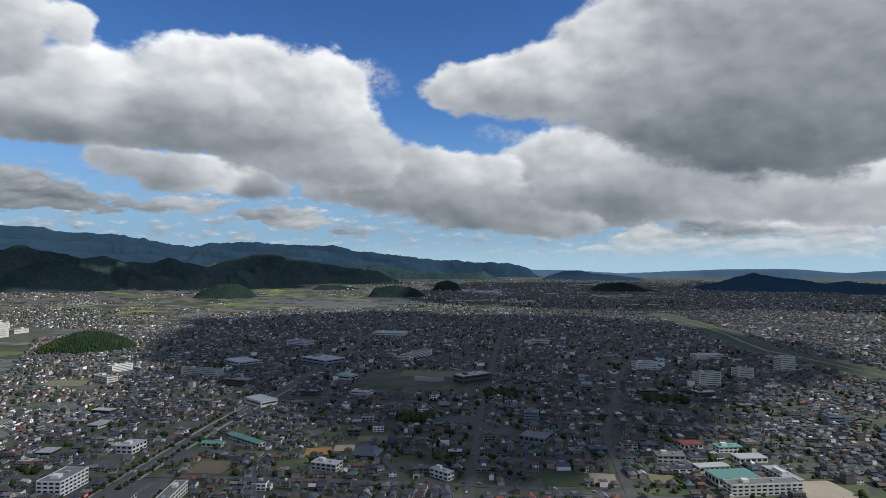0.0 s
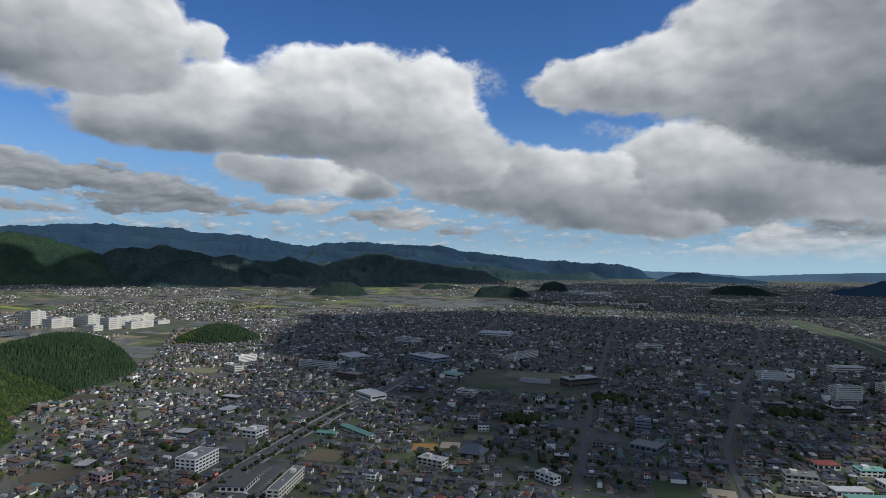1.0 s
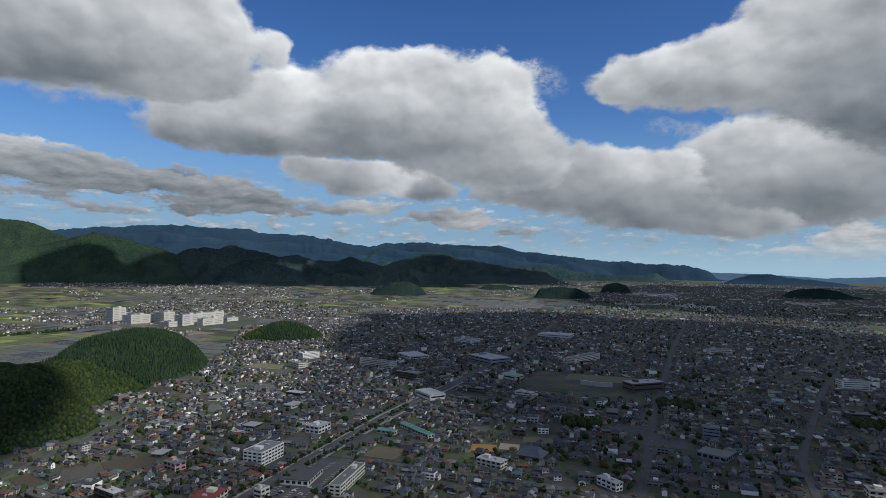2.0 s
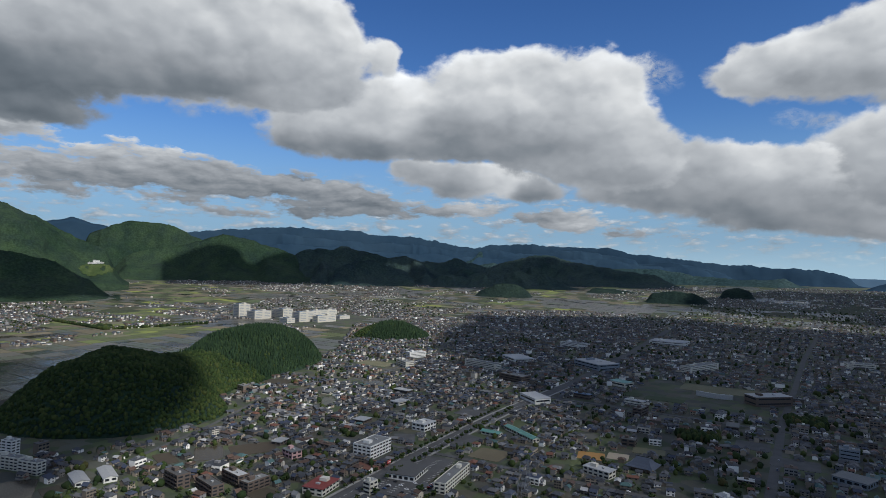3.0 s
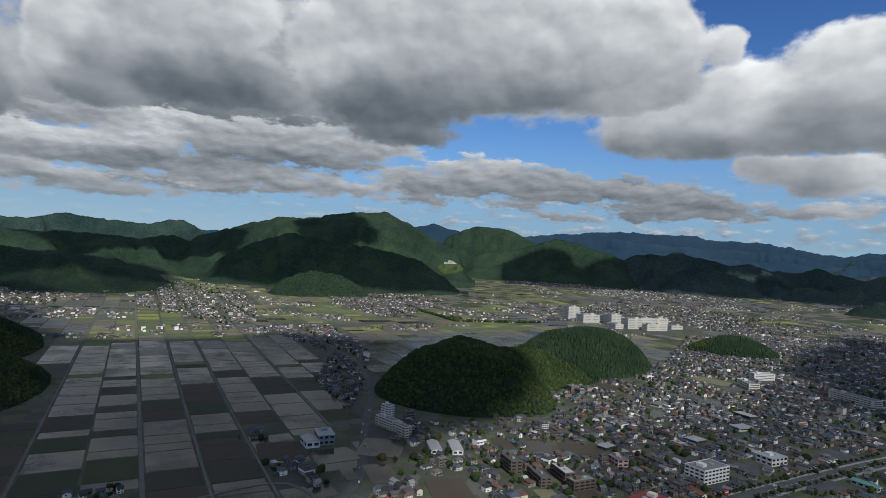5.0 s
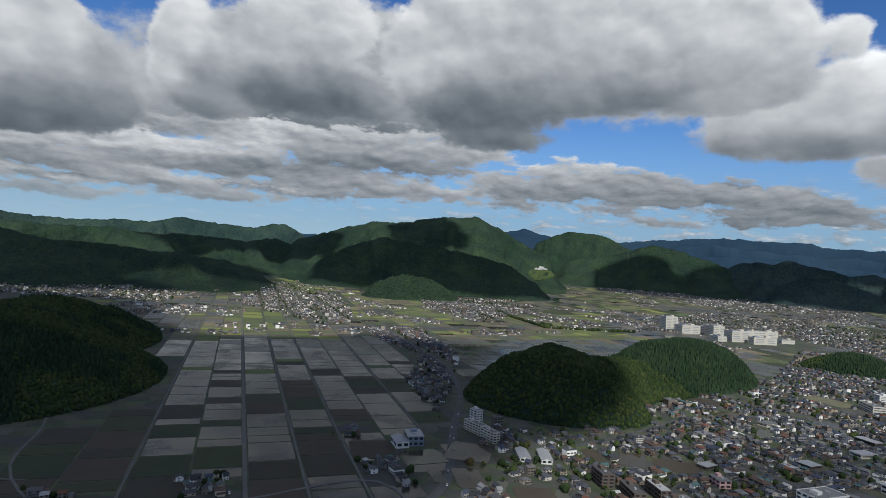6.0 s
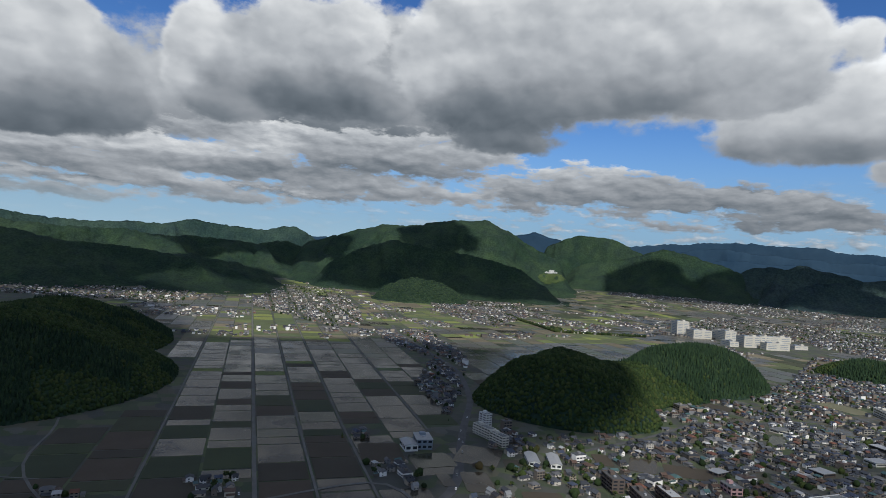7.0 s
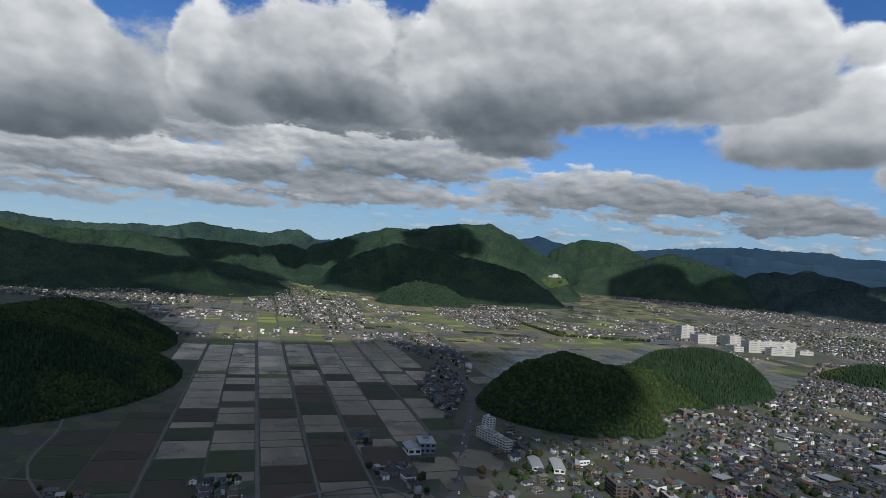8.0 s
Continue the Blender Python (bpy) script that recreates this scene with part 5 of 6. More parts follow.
# ---------------------------------------------------------------- fields
def field_cells():
    """Cells of the paddy grid: corners and a kind."""
    cells = []
    r2 = np.random.RandomState(5)
    cols = [-520, -470, -420, -370, -322, -275, -226, -177, -128, -78, -29, 17, 66, 115, 163, 212, 258]
    while cols[-1] < 4600:
        cols.append(cols[-1] + r2.uniform(42, 60))
    for v0, v1 in zip(cols, cols[1:]):
        u = -470.0 if v0 < 2150 else 2900.0
        while u > -3300:
            step = r2.choice([24, 30, 46, 55, 60]) * (1 if v0 < 1200 else 1.25)
            cells.append((u - step, u, v0, v1))
            u -= step
    c = np.array(cells)
    m = 1.3
    wide = lambda v: np.where(np.isin(v, (-78, 17, 115, 212, 66)), 3.0, 1.3)
    corner = []
    for a, b in ((0, 2), (1, 2), (1, 3), (0, 3)):
        uu = c[:, a] + (m if a == 0 else -m)
        vv = fan(uu, c[:, b]) + (1 if b == 2 else -1) * wide(c[:, b])
        corner.append(np.stack(from_grid(uu, vv), -1))
    corner = np.stack(corner, 1)
    mid = corner.mean(1)
    x, y = mid[:, 0], mid[:, 1]
    r = np.hypot(x, y)
    ok = (r > 470) & (r < 4550) & (np.abs(np.degrees(np.arctan2(-x, y)) - 33) < 74) & ((x < -200) | (r > 2350))
    town = np.zeros(len(x), bool)
    for _, poly in ZONES:
        town |= inside(x, y, poly)
    open_land = (fbm(x / 330 + 3, y / 330, 3) < 0.43) & (r > 2450)
    ok &= ~town | open_land
    for q in range(4):
        for lobes in HILLS.values():
            ok &= hill_height(corner[:, q, 0], corner[:, q, 1], lobes) < 0.2
        for key, (width, line) in ROADS.items():
            ok &= line_distance(corner[:, q, 0], corner[:, q, 1], line) > width / 2 + 0.3
    ok &= ~inside(x, y, HOSPITAL)
    for group in BIG.values():
        for b in group:
            ok &= ~in_box(x, y, b[0], b[1], b[2], b[3], b[5], 12)
    ok &= (y > -230) | (x < -1500)
    corner, x, y, r = corner[ok], x[ok], y[ok], r[ok]
    far = r2.rand(len(x))
    n = fbm(x / 130, y / 130, 3)
    far = np.where(r > 1100, np.clip(0.3 * far + 0.7 * np.clip((fbm(x / 240 + 9, y / 200, 3) - 0.26) * 2.1, 0, 1), 0, 1), far)
    kind = np.where(far < 0.78, "flooded", np.where(far < 0.92, "soil", "grass"))
    band = (x < -1330) & (y < 1250)
    kind = np.where(band, np.where(far < 0.37, "flooded", np.where(far < 0.5, "soil", "grass")), kind)
    kind = np.where((y >= 1250), np.where(far < 0.48, "flooded", np.where(far < 0.58, "soil", np.where(far < 0.74, "garden_green", "grass"))), kind)
    kind = np.where((x > -400) & (r > 2300), np.where(far < 0.45, "flooded", np.where(far < 0.88, "garden_green", np.where(far < 0.94, "soil", "grass"))), kind)
    kind = np.where((y < -20) & (x > -800), np.where(far < 0.5, "garden_green", "garden_brown"), kind)
    kind = np.where((x > -600) & (y < 60) & (y >= -20), np.where(far < 0.4, "garden_green", kind), kind)
    kind = np.where((r < 1300) & (kind == "soil"), "garden_brown", kind)
    wet = r2.rand(len(x))
    kind = np.where((r < 950) & (kind == "grass"), "garden_green", kind)
    kind = np.where((r < 820) & (kind == "flooded") & (wet < 0.16), "garden_brown", np.where((r < 820) & (kind == "flooded") & (wet > 0.95), "garden_green", kind))
    # with distance more flooded cells take the copy paled for sky reflection
    kind = np.where((kind == "flooded") & (r > 1150) & (wet < np.clip((r - 1150) / 500, 0, 0.8)), "sheen_mud", kind)
    return corner, kind, r


def build_fields():
    corner, kind, r = field_cells()
    farm = tagged(new("paddy_fields"), "flooded and planted rice paddies in a level grid", "paddy", kind="structure")
    order = np.argsort(r)
    near = set(order[:290].tolist())
    rest = {k: ([], []) for k in ("flooded", "sheen_mud", "soil", "grass", "garden_green", "garden_brown")}
    for i in range(len(r)):
        c = corner[i]
        z = land(c[:, 0], c[:, 1])
        k = str(kind[i])
        top = np.column_stack([c, z + (0.12 if k == "flooded" else 0.3)])
        v = np.concatenate([top, top - (0, 0, 0.8)])
        f = [(0, 1, 2, 3), (4, 5, 1, 0), (5, 6, 2, 1), (6, 7, 3, 2), (7, 4, 0, 3)]
        if i in near:
            ob = mesh_ob("paddy", v, f, [MAT[k]])
            ob.parent = farm
        else:
            vs, fs = rest[k]
            n = len(vs)
            vs.extend(v.tolist())
            fs.extend([tuple(a + n for a in q) for q in f])
    for k, (vs, fs) in rest.items():
        if not fs:
            continue
        ob = mesh_ob("fields", vs, fs, [MAT[k]])
        tagged(ob, {"flooded": "grey flooded paddies far across the valley", "sheen_mud": "pale muddy paddies across the valley, sky sheen in their colour", "soil": "brown ploughed fields across the valley", "grass": "bright green and yellow-green fields", "garden_green": "dark green vegetable plots", "garden_brown": "damp brown earth plots among the paddies"}[k], "fields", kind="stuff")


build_fields()


def slab(name, x, y, w, d, turn, lift, mat, label, category):
    """A flat yard with softened corners."""
    a = np.radians(np.arange(0, 360, 15.0))
    e = 0.18
    px = np.sign(np.cos(a)) * np.abs(np.cos(a)) ** e * w / 2
    py = np.sign(np.sin(a)) * np.abs(np.sin(a)) ** e * d / 2
    c, s = math.cos(radians(turn)), math.sin(radians(turn))
    q = np.column_stack([x + px * c - py * s, y + px * s + py * c, np.full(len(a), lift)])
    n = len(a)
    v = np.concatenate([q, q - (0, 0, 0.6)])
    f = [tuple(range(n))] + [(i + n, (i + 1) % n + n, (i + 1) % n, i) for i in range(n)]
    return tagged(mesh_ob(name, v, f, [mat]), label, category, kind="structure")


slab("car_park", -276, 500, 52, 112, 3, 0.5, MAT["road"], "grey asphalt car park with white bay lines", "car park")
slab("sports_court", -134, 642, 28, 25, 8, 0.35, MAT["ochre"], "ochre earth sports court between the houses", "court")
slab("grass_lot", -137, 612, 22, 26, 3, 0.33, MAT["grass"], "overgrown green lot", "lot")
slab("school_yard", 334, 530, 52, 46, 5, 0.35, MAT["sand"], "pale sandy school yard", "yard")
slab("paved_plaza", -322, 505, 22, 34, 86, 0.45, MAT["paving"], "red-brown brick plaza beside the office", "plaza")
slab("park_lawn", -18, 1100, 120, 60, -5, 0.33, MAT["grass"], "green sports ground in the town", "lawn")
slab("tennis_court", -93, 976, 58, 28, -8, 0.33, MAT["bank"], "dark green courts beside the sports ground", "court")
slab("tennis_court", -152, 990, 46, 30, -8, 0.33, MAT["bank"], "dark green courts beside the sports ground", "court")
slab("stone_plaza", -108, 654, 22, 22, 4, 0.33, MAT["sand"], "pale stony plot beside the temple", "plaza")
slab("temple_lawn", -81, 689, 34, 22, 4, 0.33, MAT["grass"], "yellow-green lawn behind the temple", "lawn")
for x, y, w, d, t, k, words in ((-550, 290, 46, 58, 54, "flooded", "dark flooded paddy beside the road"), (-484, 256, 27, 48, 75, "flooded", "dark flooded paddy beside the road"), (-547, 236, 42, 40, 88, "flooded", "flooded paddy behind the white sheds"),
                                (-496, 229, 12, 32, 83, "flooded", "small flooded paddy between lanes"), (-522, 313, 16, 22, 70, "garden_brown", "bare brown field beside the sheds"), (-510, 417, 18, 36, 65, "garden_brown", "square brown field among the houses"),
                                (-581, 193, 44, 56, 80, "garden_brown", "dark brown field at the edge of the paddies"), (-680, 767, 46, 46, 20, "garden_brown", "brown field at the foot of the ridge"), (-486, 450, 28, 46, 47, "flooded", "flooded paddy among the houses"),
                                (-458, 484, 46, 36, 55, "garden_brown", "brown vegetable field near the hill"), (-525, 703, 18, 56, 30, "flooded", "dark pond beside the curving road"), (-608, 734, 30, 30, 20, "flooded", "small flooded paddy near the ridge"),
                                (-381, 364, 18, 20, 75, "grass", "bright green lawn beside the brick flats"), (-361, 395, 22, 22, 77, "garden_brown", "dark brown field beside the flats"), (-340, 602, 25, 25, 26, "road", "dark asphalt yard behind the workshop"),
                                (-275, 626, 42, 24, 75, "road", "dark asphalt lot beside the boulevard"), (-425, 292, 50, 36, -20, "garden_brown", "bare brown field among the houses"), (150, 560, 24, 28, -10, "sand", "pale sandy lot among the houses"), (205, 560, 24, 24, -5, "grass", "mown green lot beside the school")):
    slab("field_plot" if k != "road" else "yard", x, y, w, d, t, 0.37, MAT[k], words, "field" if k != "road" else "yard")
slab("field_plot", -640, 1012, 74, 46, -5, 0.3, MAT["grass"], "bright green field among the houses", "field")
slab("field_plot", -540, 852, 52, 34, -30, 0.3, MAT["flooded"], "small flooded paddy in the town", "field")
slab("field_plot", -1000, 1560, 80, 110, -30, 0.3, MAT["soil"], "wide brown open ground", "field")
slab("gravel_lot", -310, 746, 54, 36, -5, 0.3, MAT["road"], "dark asphalt lot", "lot")
slab("gravel_lot", 60, 722, 46, 36, -5, 0.3, MAT["road"], "dark asphalt lot", "lot")
slab("gravel_lot", 22, 772, 36, 36, -5, 0.3, MAT["road"], "dark asphalt lot", "lot")
slab("gravel_lot", -230, 592, 36, 36, -5, 0.3, MAT["soil"], "bare earth lot", "lot")
slab("tennis_court", 110, 562, 34, 42, -5, 0.3, MAT["bank"], "dull green court behind a fence", "court")


# ---------------------------------------------------------------- near houses, thing by thing
def painted(name, base, rough=0.7, var=0.2):
    def colour(g):
        p = place(g)
        k = g.put("ShaderNodeObjectInfo", 5)
        n = g.noise(p, 0.7, 5, 0.6)
        c = g.mix(g.span(n, 0.35, 0.7, 0.0, 0.5), base, tuple(v * 0.7 for v in base))
        return g.mix(g.math("MULTIPLY", k, var * 2), c, tuple(v * 0.55 for v in base))
    return surface(name, colour, rough)


def tiled(name, base, rough=0.5):
    def colour(g):
        p = place(g)
        k = g.put("ShaderNodeObjectInfo", 5)
        n, f = g.noise(p, 0.5, 4, 0.6), g.noise(p, 3.0, 2, 0.5)
        c = g.mix(g.span(n, 0.35, 0.7, 0.0, 0.6), base, tuple(v * 0.6 for v in base))
        c = g.mix(g.span(f, 0.4, 0.7, 0.0, 0.5), c, tuple(v * 1.4 for v in base))
        return g.mix(g.math("MULTIPLY", k, 0.5), c, tuple(v * 0.5 for v in base))
    return surface(name, colour, rough)


ROOFS = {"dark grey tiled": tiled("dark_tile", (0.06, 0.063, 0.07)), "blue-grey tiled": tiled("blue_tile", (0.06, 0.075, 0.11)), "brown tiled": tiled("brown_tile", (0.11, 0.065, 0.045)),
         "pale grey metal": tiled("pale_metal", (0.24, 0.245, 0.25), 0.4), "rust red": tiled("red_roof", (0.17, 0.05, 0.035)), "black tiled": tiled("black_tile", (0.03, 0.03, 0.034))}
WALLS = {"white": painted("white_wall", (0.74, 0.73, 0.7)), "beige": painted("beige_wall", (0.46, 0.4, 0.32)), "brown": painted("brown_wall", (0.19, 0.155, 0.125)), "grey": painted("grey_wall", (0.34, 0.34, 0.34)), "cream": painted("cream_wall", (0.6, 0.55, 0.45))}
MAT["door"] = painted("door_brown", (0.12, 0.075, 0.045))


def part(name, shell, mat, parent, label=""):
    ob = shell.ob(name, [mat])
    ob.data.polygons.foreach_set("material_index", np.zeros(len(ob.data.polygons), dtype=np.int32))
    ob.parent = parent
    return tagged(ob, label)


def make_house(w, d, h, g, hip, low, roof, wall):
    s = Shell()
    s.body(w, d, h, 0 if hip else g)
    house = s.ob("house", [WALLS[wall]])
    storeys = 2 if h > 4 else 1
    tagged(house, f"{'two' if storeys == 2 else 'one'}-storey {wall} house with a {roof} {'hip' if hip else 'gable'} roof", "house", "houses of the near town")
    s = Shell()
    s.roof(w, d, h, g, hip=hip)
    ridge_cap = w / 2 + 0.5 - hip
    s.box(-ridge_cap, -0.22, h + g + 0.1, ridge_cap, 0.22, h + g + 0.42)
    part("roof", s, ROOFS[roof], house)
    if low:
        s = Shell()
        s.box(-w * 0.3, -d / 2 - 2.6, 0, w * 0.45, -d / 2 - 0.01, 2.6)
        porch = part("porch", s, WALLS[wall], house)
        s = Shell()
        s.v += [(-w * 0.36, -d / 2 - 3.2, 2.55), (w * 0.51, -d / 2 - 3.2, 2.55), (w * 0.51, -d / 2 + 0.02, 3.4), (-w * 0.36, -d / 2 + 0.02, 3.4)]
        s.v += [(a, b, c + 0.2) for a, b, c in s.v]
        s.f += [(4, 5, 6, 7), (0, 1, 5, 4), (1, 2, 6, 5), (3, 0, 4, 7), (3, 2, 1, 0)]
        s.m += [0] * 5
        part("porch_roof", s, ROOFS[roof], porch)
    for q in windows_of(w, d, h, storeys)[::2]:
        s = Shell()
        pane(s, *q, solid=True)
        part("window", s, MAT["glass"], house)
    s = Shell()
    s.box(-w * 0.08, d / 2 - 0.05, 0, w * 0.06, d / 2 + 0.07, 2.1)
    part("door", s, MAT["door"], house)
    return house


def build_near_houses():
    shapes = [(9.5, 7.5, 5.6, 1.9, 0, True), (8.5, 8, 5.6, 1.7, 3.2, False), (12, 7.5, 3.4, 2.0, 0, False), (8, 6.5, 5.8, 1.5, 0, False), (11, 9, 5.4, 2.2, 3.6, True), (7, 6, 5.5, 2.4, 0, False)]
    looks = [("dark grey tiled", "white"), ("blue-grey tiled", "beige"), ("black tiled", "brown"), ("brown tiled", "cream"), ("pale grey metal", "grey"), ("dark grey tiled", "beige"), ("rust red", "cream"), ("blue-grey tiled", "grey"), ("black tiled", "white"), ("dark grey tiled", "brown")]
    r3 = np.random.RandomState(3)
    ids = np.where(LR < NEAR_R)[0]
    made = {}
    for i in ids:
        key = (int(r3.randint(len(shapes))), int(r3.choice(len(looks), p=[0.16, 0.12, 0.13, 0.1, 0.08, 0.12, 0.05, 0.09, 0.07, 0.08])))
        m = pose(LX[i], LY[i], -0.05, 0, 0, LT[i]) @ Matrix.Diagonal((HOUSE * r3.uniform(0.85, 1.15), HOUSE * r3.uniform(0.85, 1.15), HOUSE * r3.uniform(0.92, 1.08), 1))
        if key not in made:
            made[key] = make_house(*shapes[key[0]], *looks[key[1]])
            made[key].matrix_basis = m
        else:
            src = made[key]
            keep = src.matrix_basis.copy()
            src.matrix_basis = Matrix.Identity(4)
            copy_thing(src, m)
            src.matrix_basis = keep


build_near_houses()

# ---------------------------------------------------------------- large buildings
BW = {"white": painted("white_block", (0.66, 0.655, 0.63), 0.75, 0.1), "cream": painted("cream_block", (0.6, 0.575, 0.5), 0.75, 0.1), "brick": painted("brick_block", (0.1, 0.076, 0.063), 0.85, 0.15),
      "pink": painted("pink_block", (0.55, 0.34, 0.33), 0.75, 0.1), "stone": painted("stone_block", (0.56, 0.53, 0.455), 0.8, 0.12), "slate": painted("slate_block", (0.2, 0.24, 0.29), 0.6, 0.1)}
BR = {"grey_flat": tiled("grey_deck", (0.16, 0.165, 0.165), 0.8), "dark_flat": tiled("dark_deck", (0.085, 0.085, 0.085), 0.8), "pale_flat": tiled("pale_deck", (0.36, 0.365, 0.37), 0.5), "blue_flat": tiled("blue_deck", (0.06, 0.13, 0.24), 0.5), "red_flat": tiled("red_deck", (0.24, 0.045, 0.035), 0.7), "teal_flat": tiled("teal_deck", (0.12, 0.28, 0.24), 0.5)}
ROOF_WORD = {"blue_flat": "blue", "grey_flat": "grey", "dark_flat": "dark grey", "pale_flat": "pale", "red_flat": "red", "teal_flat": "pale teal"}
WALL_WORD = {"white": "white", "cream": "cream", "brick": "brown brick", "pink": "pink", "slate": "blue-grey", "stone": "pale cream"}
STOREY_WORD = {1: "single-storey", 2: "two-storey", 3: "three-storey", 4: "four-storey", 5: "five-storey", 6: "six-storey", 7: "seven-storey", 8: "eight-storey", 9: "nine-storey", 10: "ten-storey"}


def make_block(kind, x, y, w, d, h, turn, storeys, wall, roof, balconies=False, pitched=0.0, bays=0):
    """A large building: walls, parapet, roof deck, plant room, and its windows storey by storey."""
    s = Shell()
    s.body(w, d, h, pitched)
    ob = s.ob(kind, [BW[wall]])
    ob.matrix_basis = pose(x, y, float(land(x, y)) - 0.05, 0, 0, turn)
    words = kind.replace("_", " ")
    tagged(ob, f"{STOREY_WORD[storeys]} {WALL_WORD[wall]} {words} with a {ROOF_WORD[roof]} {'gable' if pitched else 'flat'} roof", words, "large buildings of the town")
    near = math.hypot(x, y) < 760
    if pitched:
        s = Shell()
        s.roof(w, d, h, pitched, 0.8, 0.3)
        part("roof", s, BR[roof], ob)
    else:
        s = Shell()
        low = storeys <= 2
        o = -0.5 if low else 0.3
        s.box(-w / 2 + o, -d / 2 + o, h - (0.2 if low else 0), w / 2 - o, d / 2 - o, h + 0.25, 0, True)
        part("roof", s, BR[roof], ob)
        for nm, q in () if low else (("parapet", (-w / 2 - 0.1, -d / 2 - 0.1, w / 2 + 0.1, -d / 2 + 0.3)), ("parapet", (-w / 2 - 0.1, d / 2 - 0.3, w / 2 + 0.1, d / 2 + 0.1)),
                      ("parapet", (-w / 2 - 0.1, -d / 2 + 0.3, -w / 2 + 0.3, d / 2 - 0.3)), ("parapet", (w / 2 - 0.3, -d / 2 + 0.3, w / 2 + 0.1, d / 2 - 0.3))):
            s = Shell()
            s.box(q[0], q[1], h - 0.4, q[2], q[3], h + 0.8, 0, True)
            part(nm, s, BW[wall], ob)
        if storeys > 1 and bays >= 0:
            s = Shell()
            s.box(-w * 0.3, -d * 0.16, h + 0.25, -w * 0.3 + min(6, w * 0.25), d * 0.2, h + 3.0)
            part("plant_room", s, BW[wall], ob)
            s = Shell()
            s.box(w * 0.12, -d * 0.1, h + 0.25, w * 0.12 + 2.4, d * 0.08, h + 1.5)
            part("air_unit", s, BR["pale_flat"], ob)
    fh = h / storeys
    if bays < 0:
        for st in range(1, storeys):
            z = st * fh
            for m, hw in ((-0.24 * w, 0.19 * w), (0.26 * w, 0.17 * w)):
                s = Shell()
                s.box(m - hw, -d / 2 - 0.1, z, m + hw, -d / 2 + 0.1, z + 1.6, 0, True)
                part("window_band", s, BW["slate"], ob)
            s = Shell()
            s.box(-w / 2 - 0.1, -0.36 * d, z, -w / 2 + 0.1, 0.3 * d, z + 1.6, 0, True)
            part("window_band", s, BW["slate"], ob)
        s = Shell()
        s.box(-w * 0.42, -d * 0.3, h + 0.25, -w * 0.22, d * 0.1, h + 3.2)
        part("plant_room", s, BW["slate"], ob)
        s = Shell()
        s.box(w * 0.1, -d * 0.2, h + 0.25, w * 0.3, d * 0.2, h + 4.5)
        part("stair_tower", s, BW[wall], ob)
        return ob
    for st in range(storeys):
        z0, z1 = st * fh + fh * (0.34 if near else 0.42), st * fh + fh * (0.8 if near else 0.7)
        for side in range(4):
            length, deep = (w, d) if side < 2 else (d, w)
            sg = -1 if side % 2 == 0 else 1
            if near and length > 8:
                n = bays or max(2, int(length / 5.2))
                spots = [(-length / 2 + length * (k + 0.5) / n, length / n * 0.32) for k in range(n)]
            else:
                spots = [(0, length * 0.44)]
            for m, hw in spots:
                s = Shell()
                if side < 2:
                    s.box(m - hw, sg * deep / 2 - 0.12, z0, m + hw, sg * deep / 2 + 0.08, z1, 0, True)
                else:
                    s.box(sg * deep / 2 - 0.12, m - hw, z0, sg * deep / 2 + 0.08, m + hw, z1, 0, True)
                part("window" if near else "window_band", s, MAT["glass"], ob)
        if balconies and st:
            s = Shell()
            s.box(-w / 2 + 0.4, -d / 2 - 1.3, st * fh - 0.15, w / 2 - 0.4, -d / 2 - 0.001, st * fh + 0.15, 0, True)
            s.box(-w / 2 + 0.4, -d / 2 - 1.3, st * fh + 0.15, w / 2 - 0.4, -d / 2 - 1.15, st * fh + 1.15, 0, True)
            part("balcony", s, BW[wall], ob)
    return ob


for kind, group in BIG.items():
    for b in group:
        make_block(kind, *b, balconies=kind == "apartment_building" and b[6] > 2, pitched={"market_shed": 1.6, "workshop": 1.6}.get(kind, 0.0) if b[6] == 1 else 0.0)


def build_hospital():
    """Pale blocks on the plain beyond the cedar ridge, all turned one way."""
    f = np.array([-0.68, 0.733])
    rt = np.array([0.733, 0.68])
    u = rt * math.cos(radians(33)) + f * math.sin(radians(33))
    v = np.array([-u[1], u[0]])
    turn = math.degrees(math.atan2(u[1], u[0]))
    # front corner, width, depth, height, storeys
    for cx, cy, w, d, h, st in ((-1545, 1545, 44, 40, 48, 9), (-1472, 1545, 66, 48, 27, 5), (-1412, 1620, 40, 52, 33, 6), (-1300, 1512, 30, 46, 15, 3), (-1290, 1560, 60, 40, 33, 6), (-1238, 1590, 78, 28, 21, 4),
                                (-1350, 1700, 42, 36, 26, 4), (-1400, 1800, 90, 30, 18, 3), (-1250, 1730, 46, 24, 12, 2), (-1480, 1660, 36, 30, 22, 4)):
        c = np.array([cx, cy]) + u * w / 2 + v * d / 2
        make_block("hospital_block", c[0], c[1], w, d, h, turn, st, "stone", "pale_flat", bays=-1)


build_hospital()


def build_lodge():
    """A pale lodge with a taller middle on the clearing."""
    for dx, w, d, h in ((0, 34, 16, 20), (26, 22, 14, 10), (-28, 26, 14, 9)):
        ob = make_block("mountain_lodge", -3170 + dx * 0.55, 2095 + dx * 0.83, w, d, h, -20, 3 if h > 10 else 2, "white", "pale_flat")
        ob.matrix_basis = pose(-3165 + dx * 0.55, 2098 + dx * 0.83, 166, 0, 0, 56)


build_lodge()


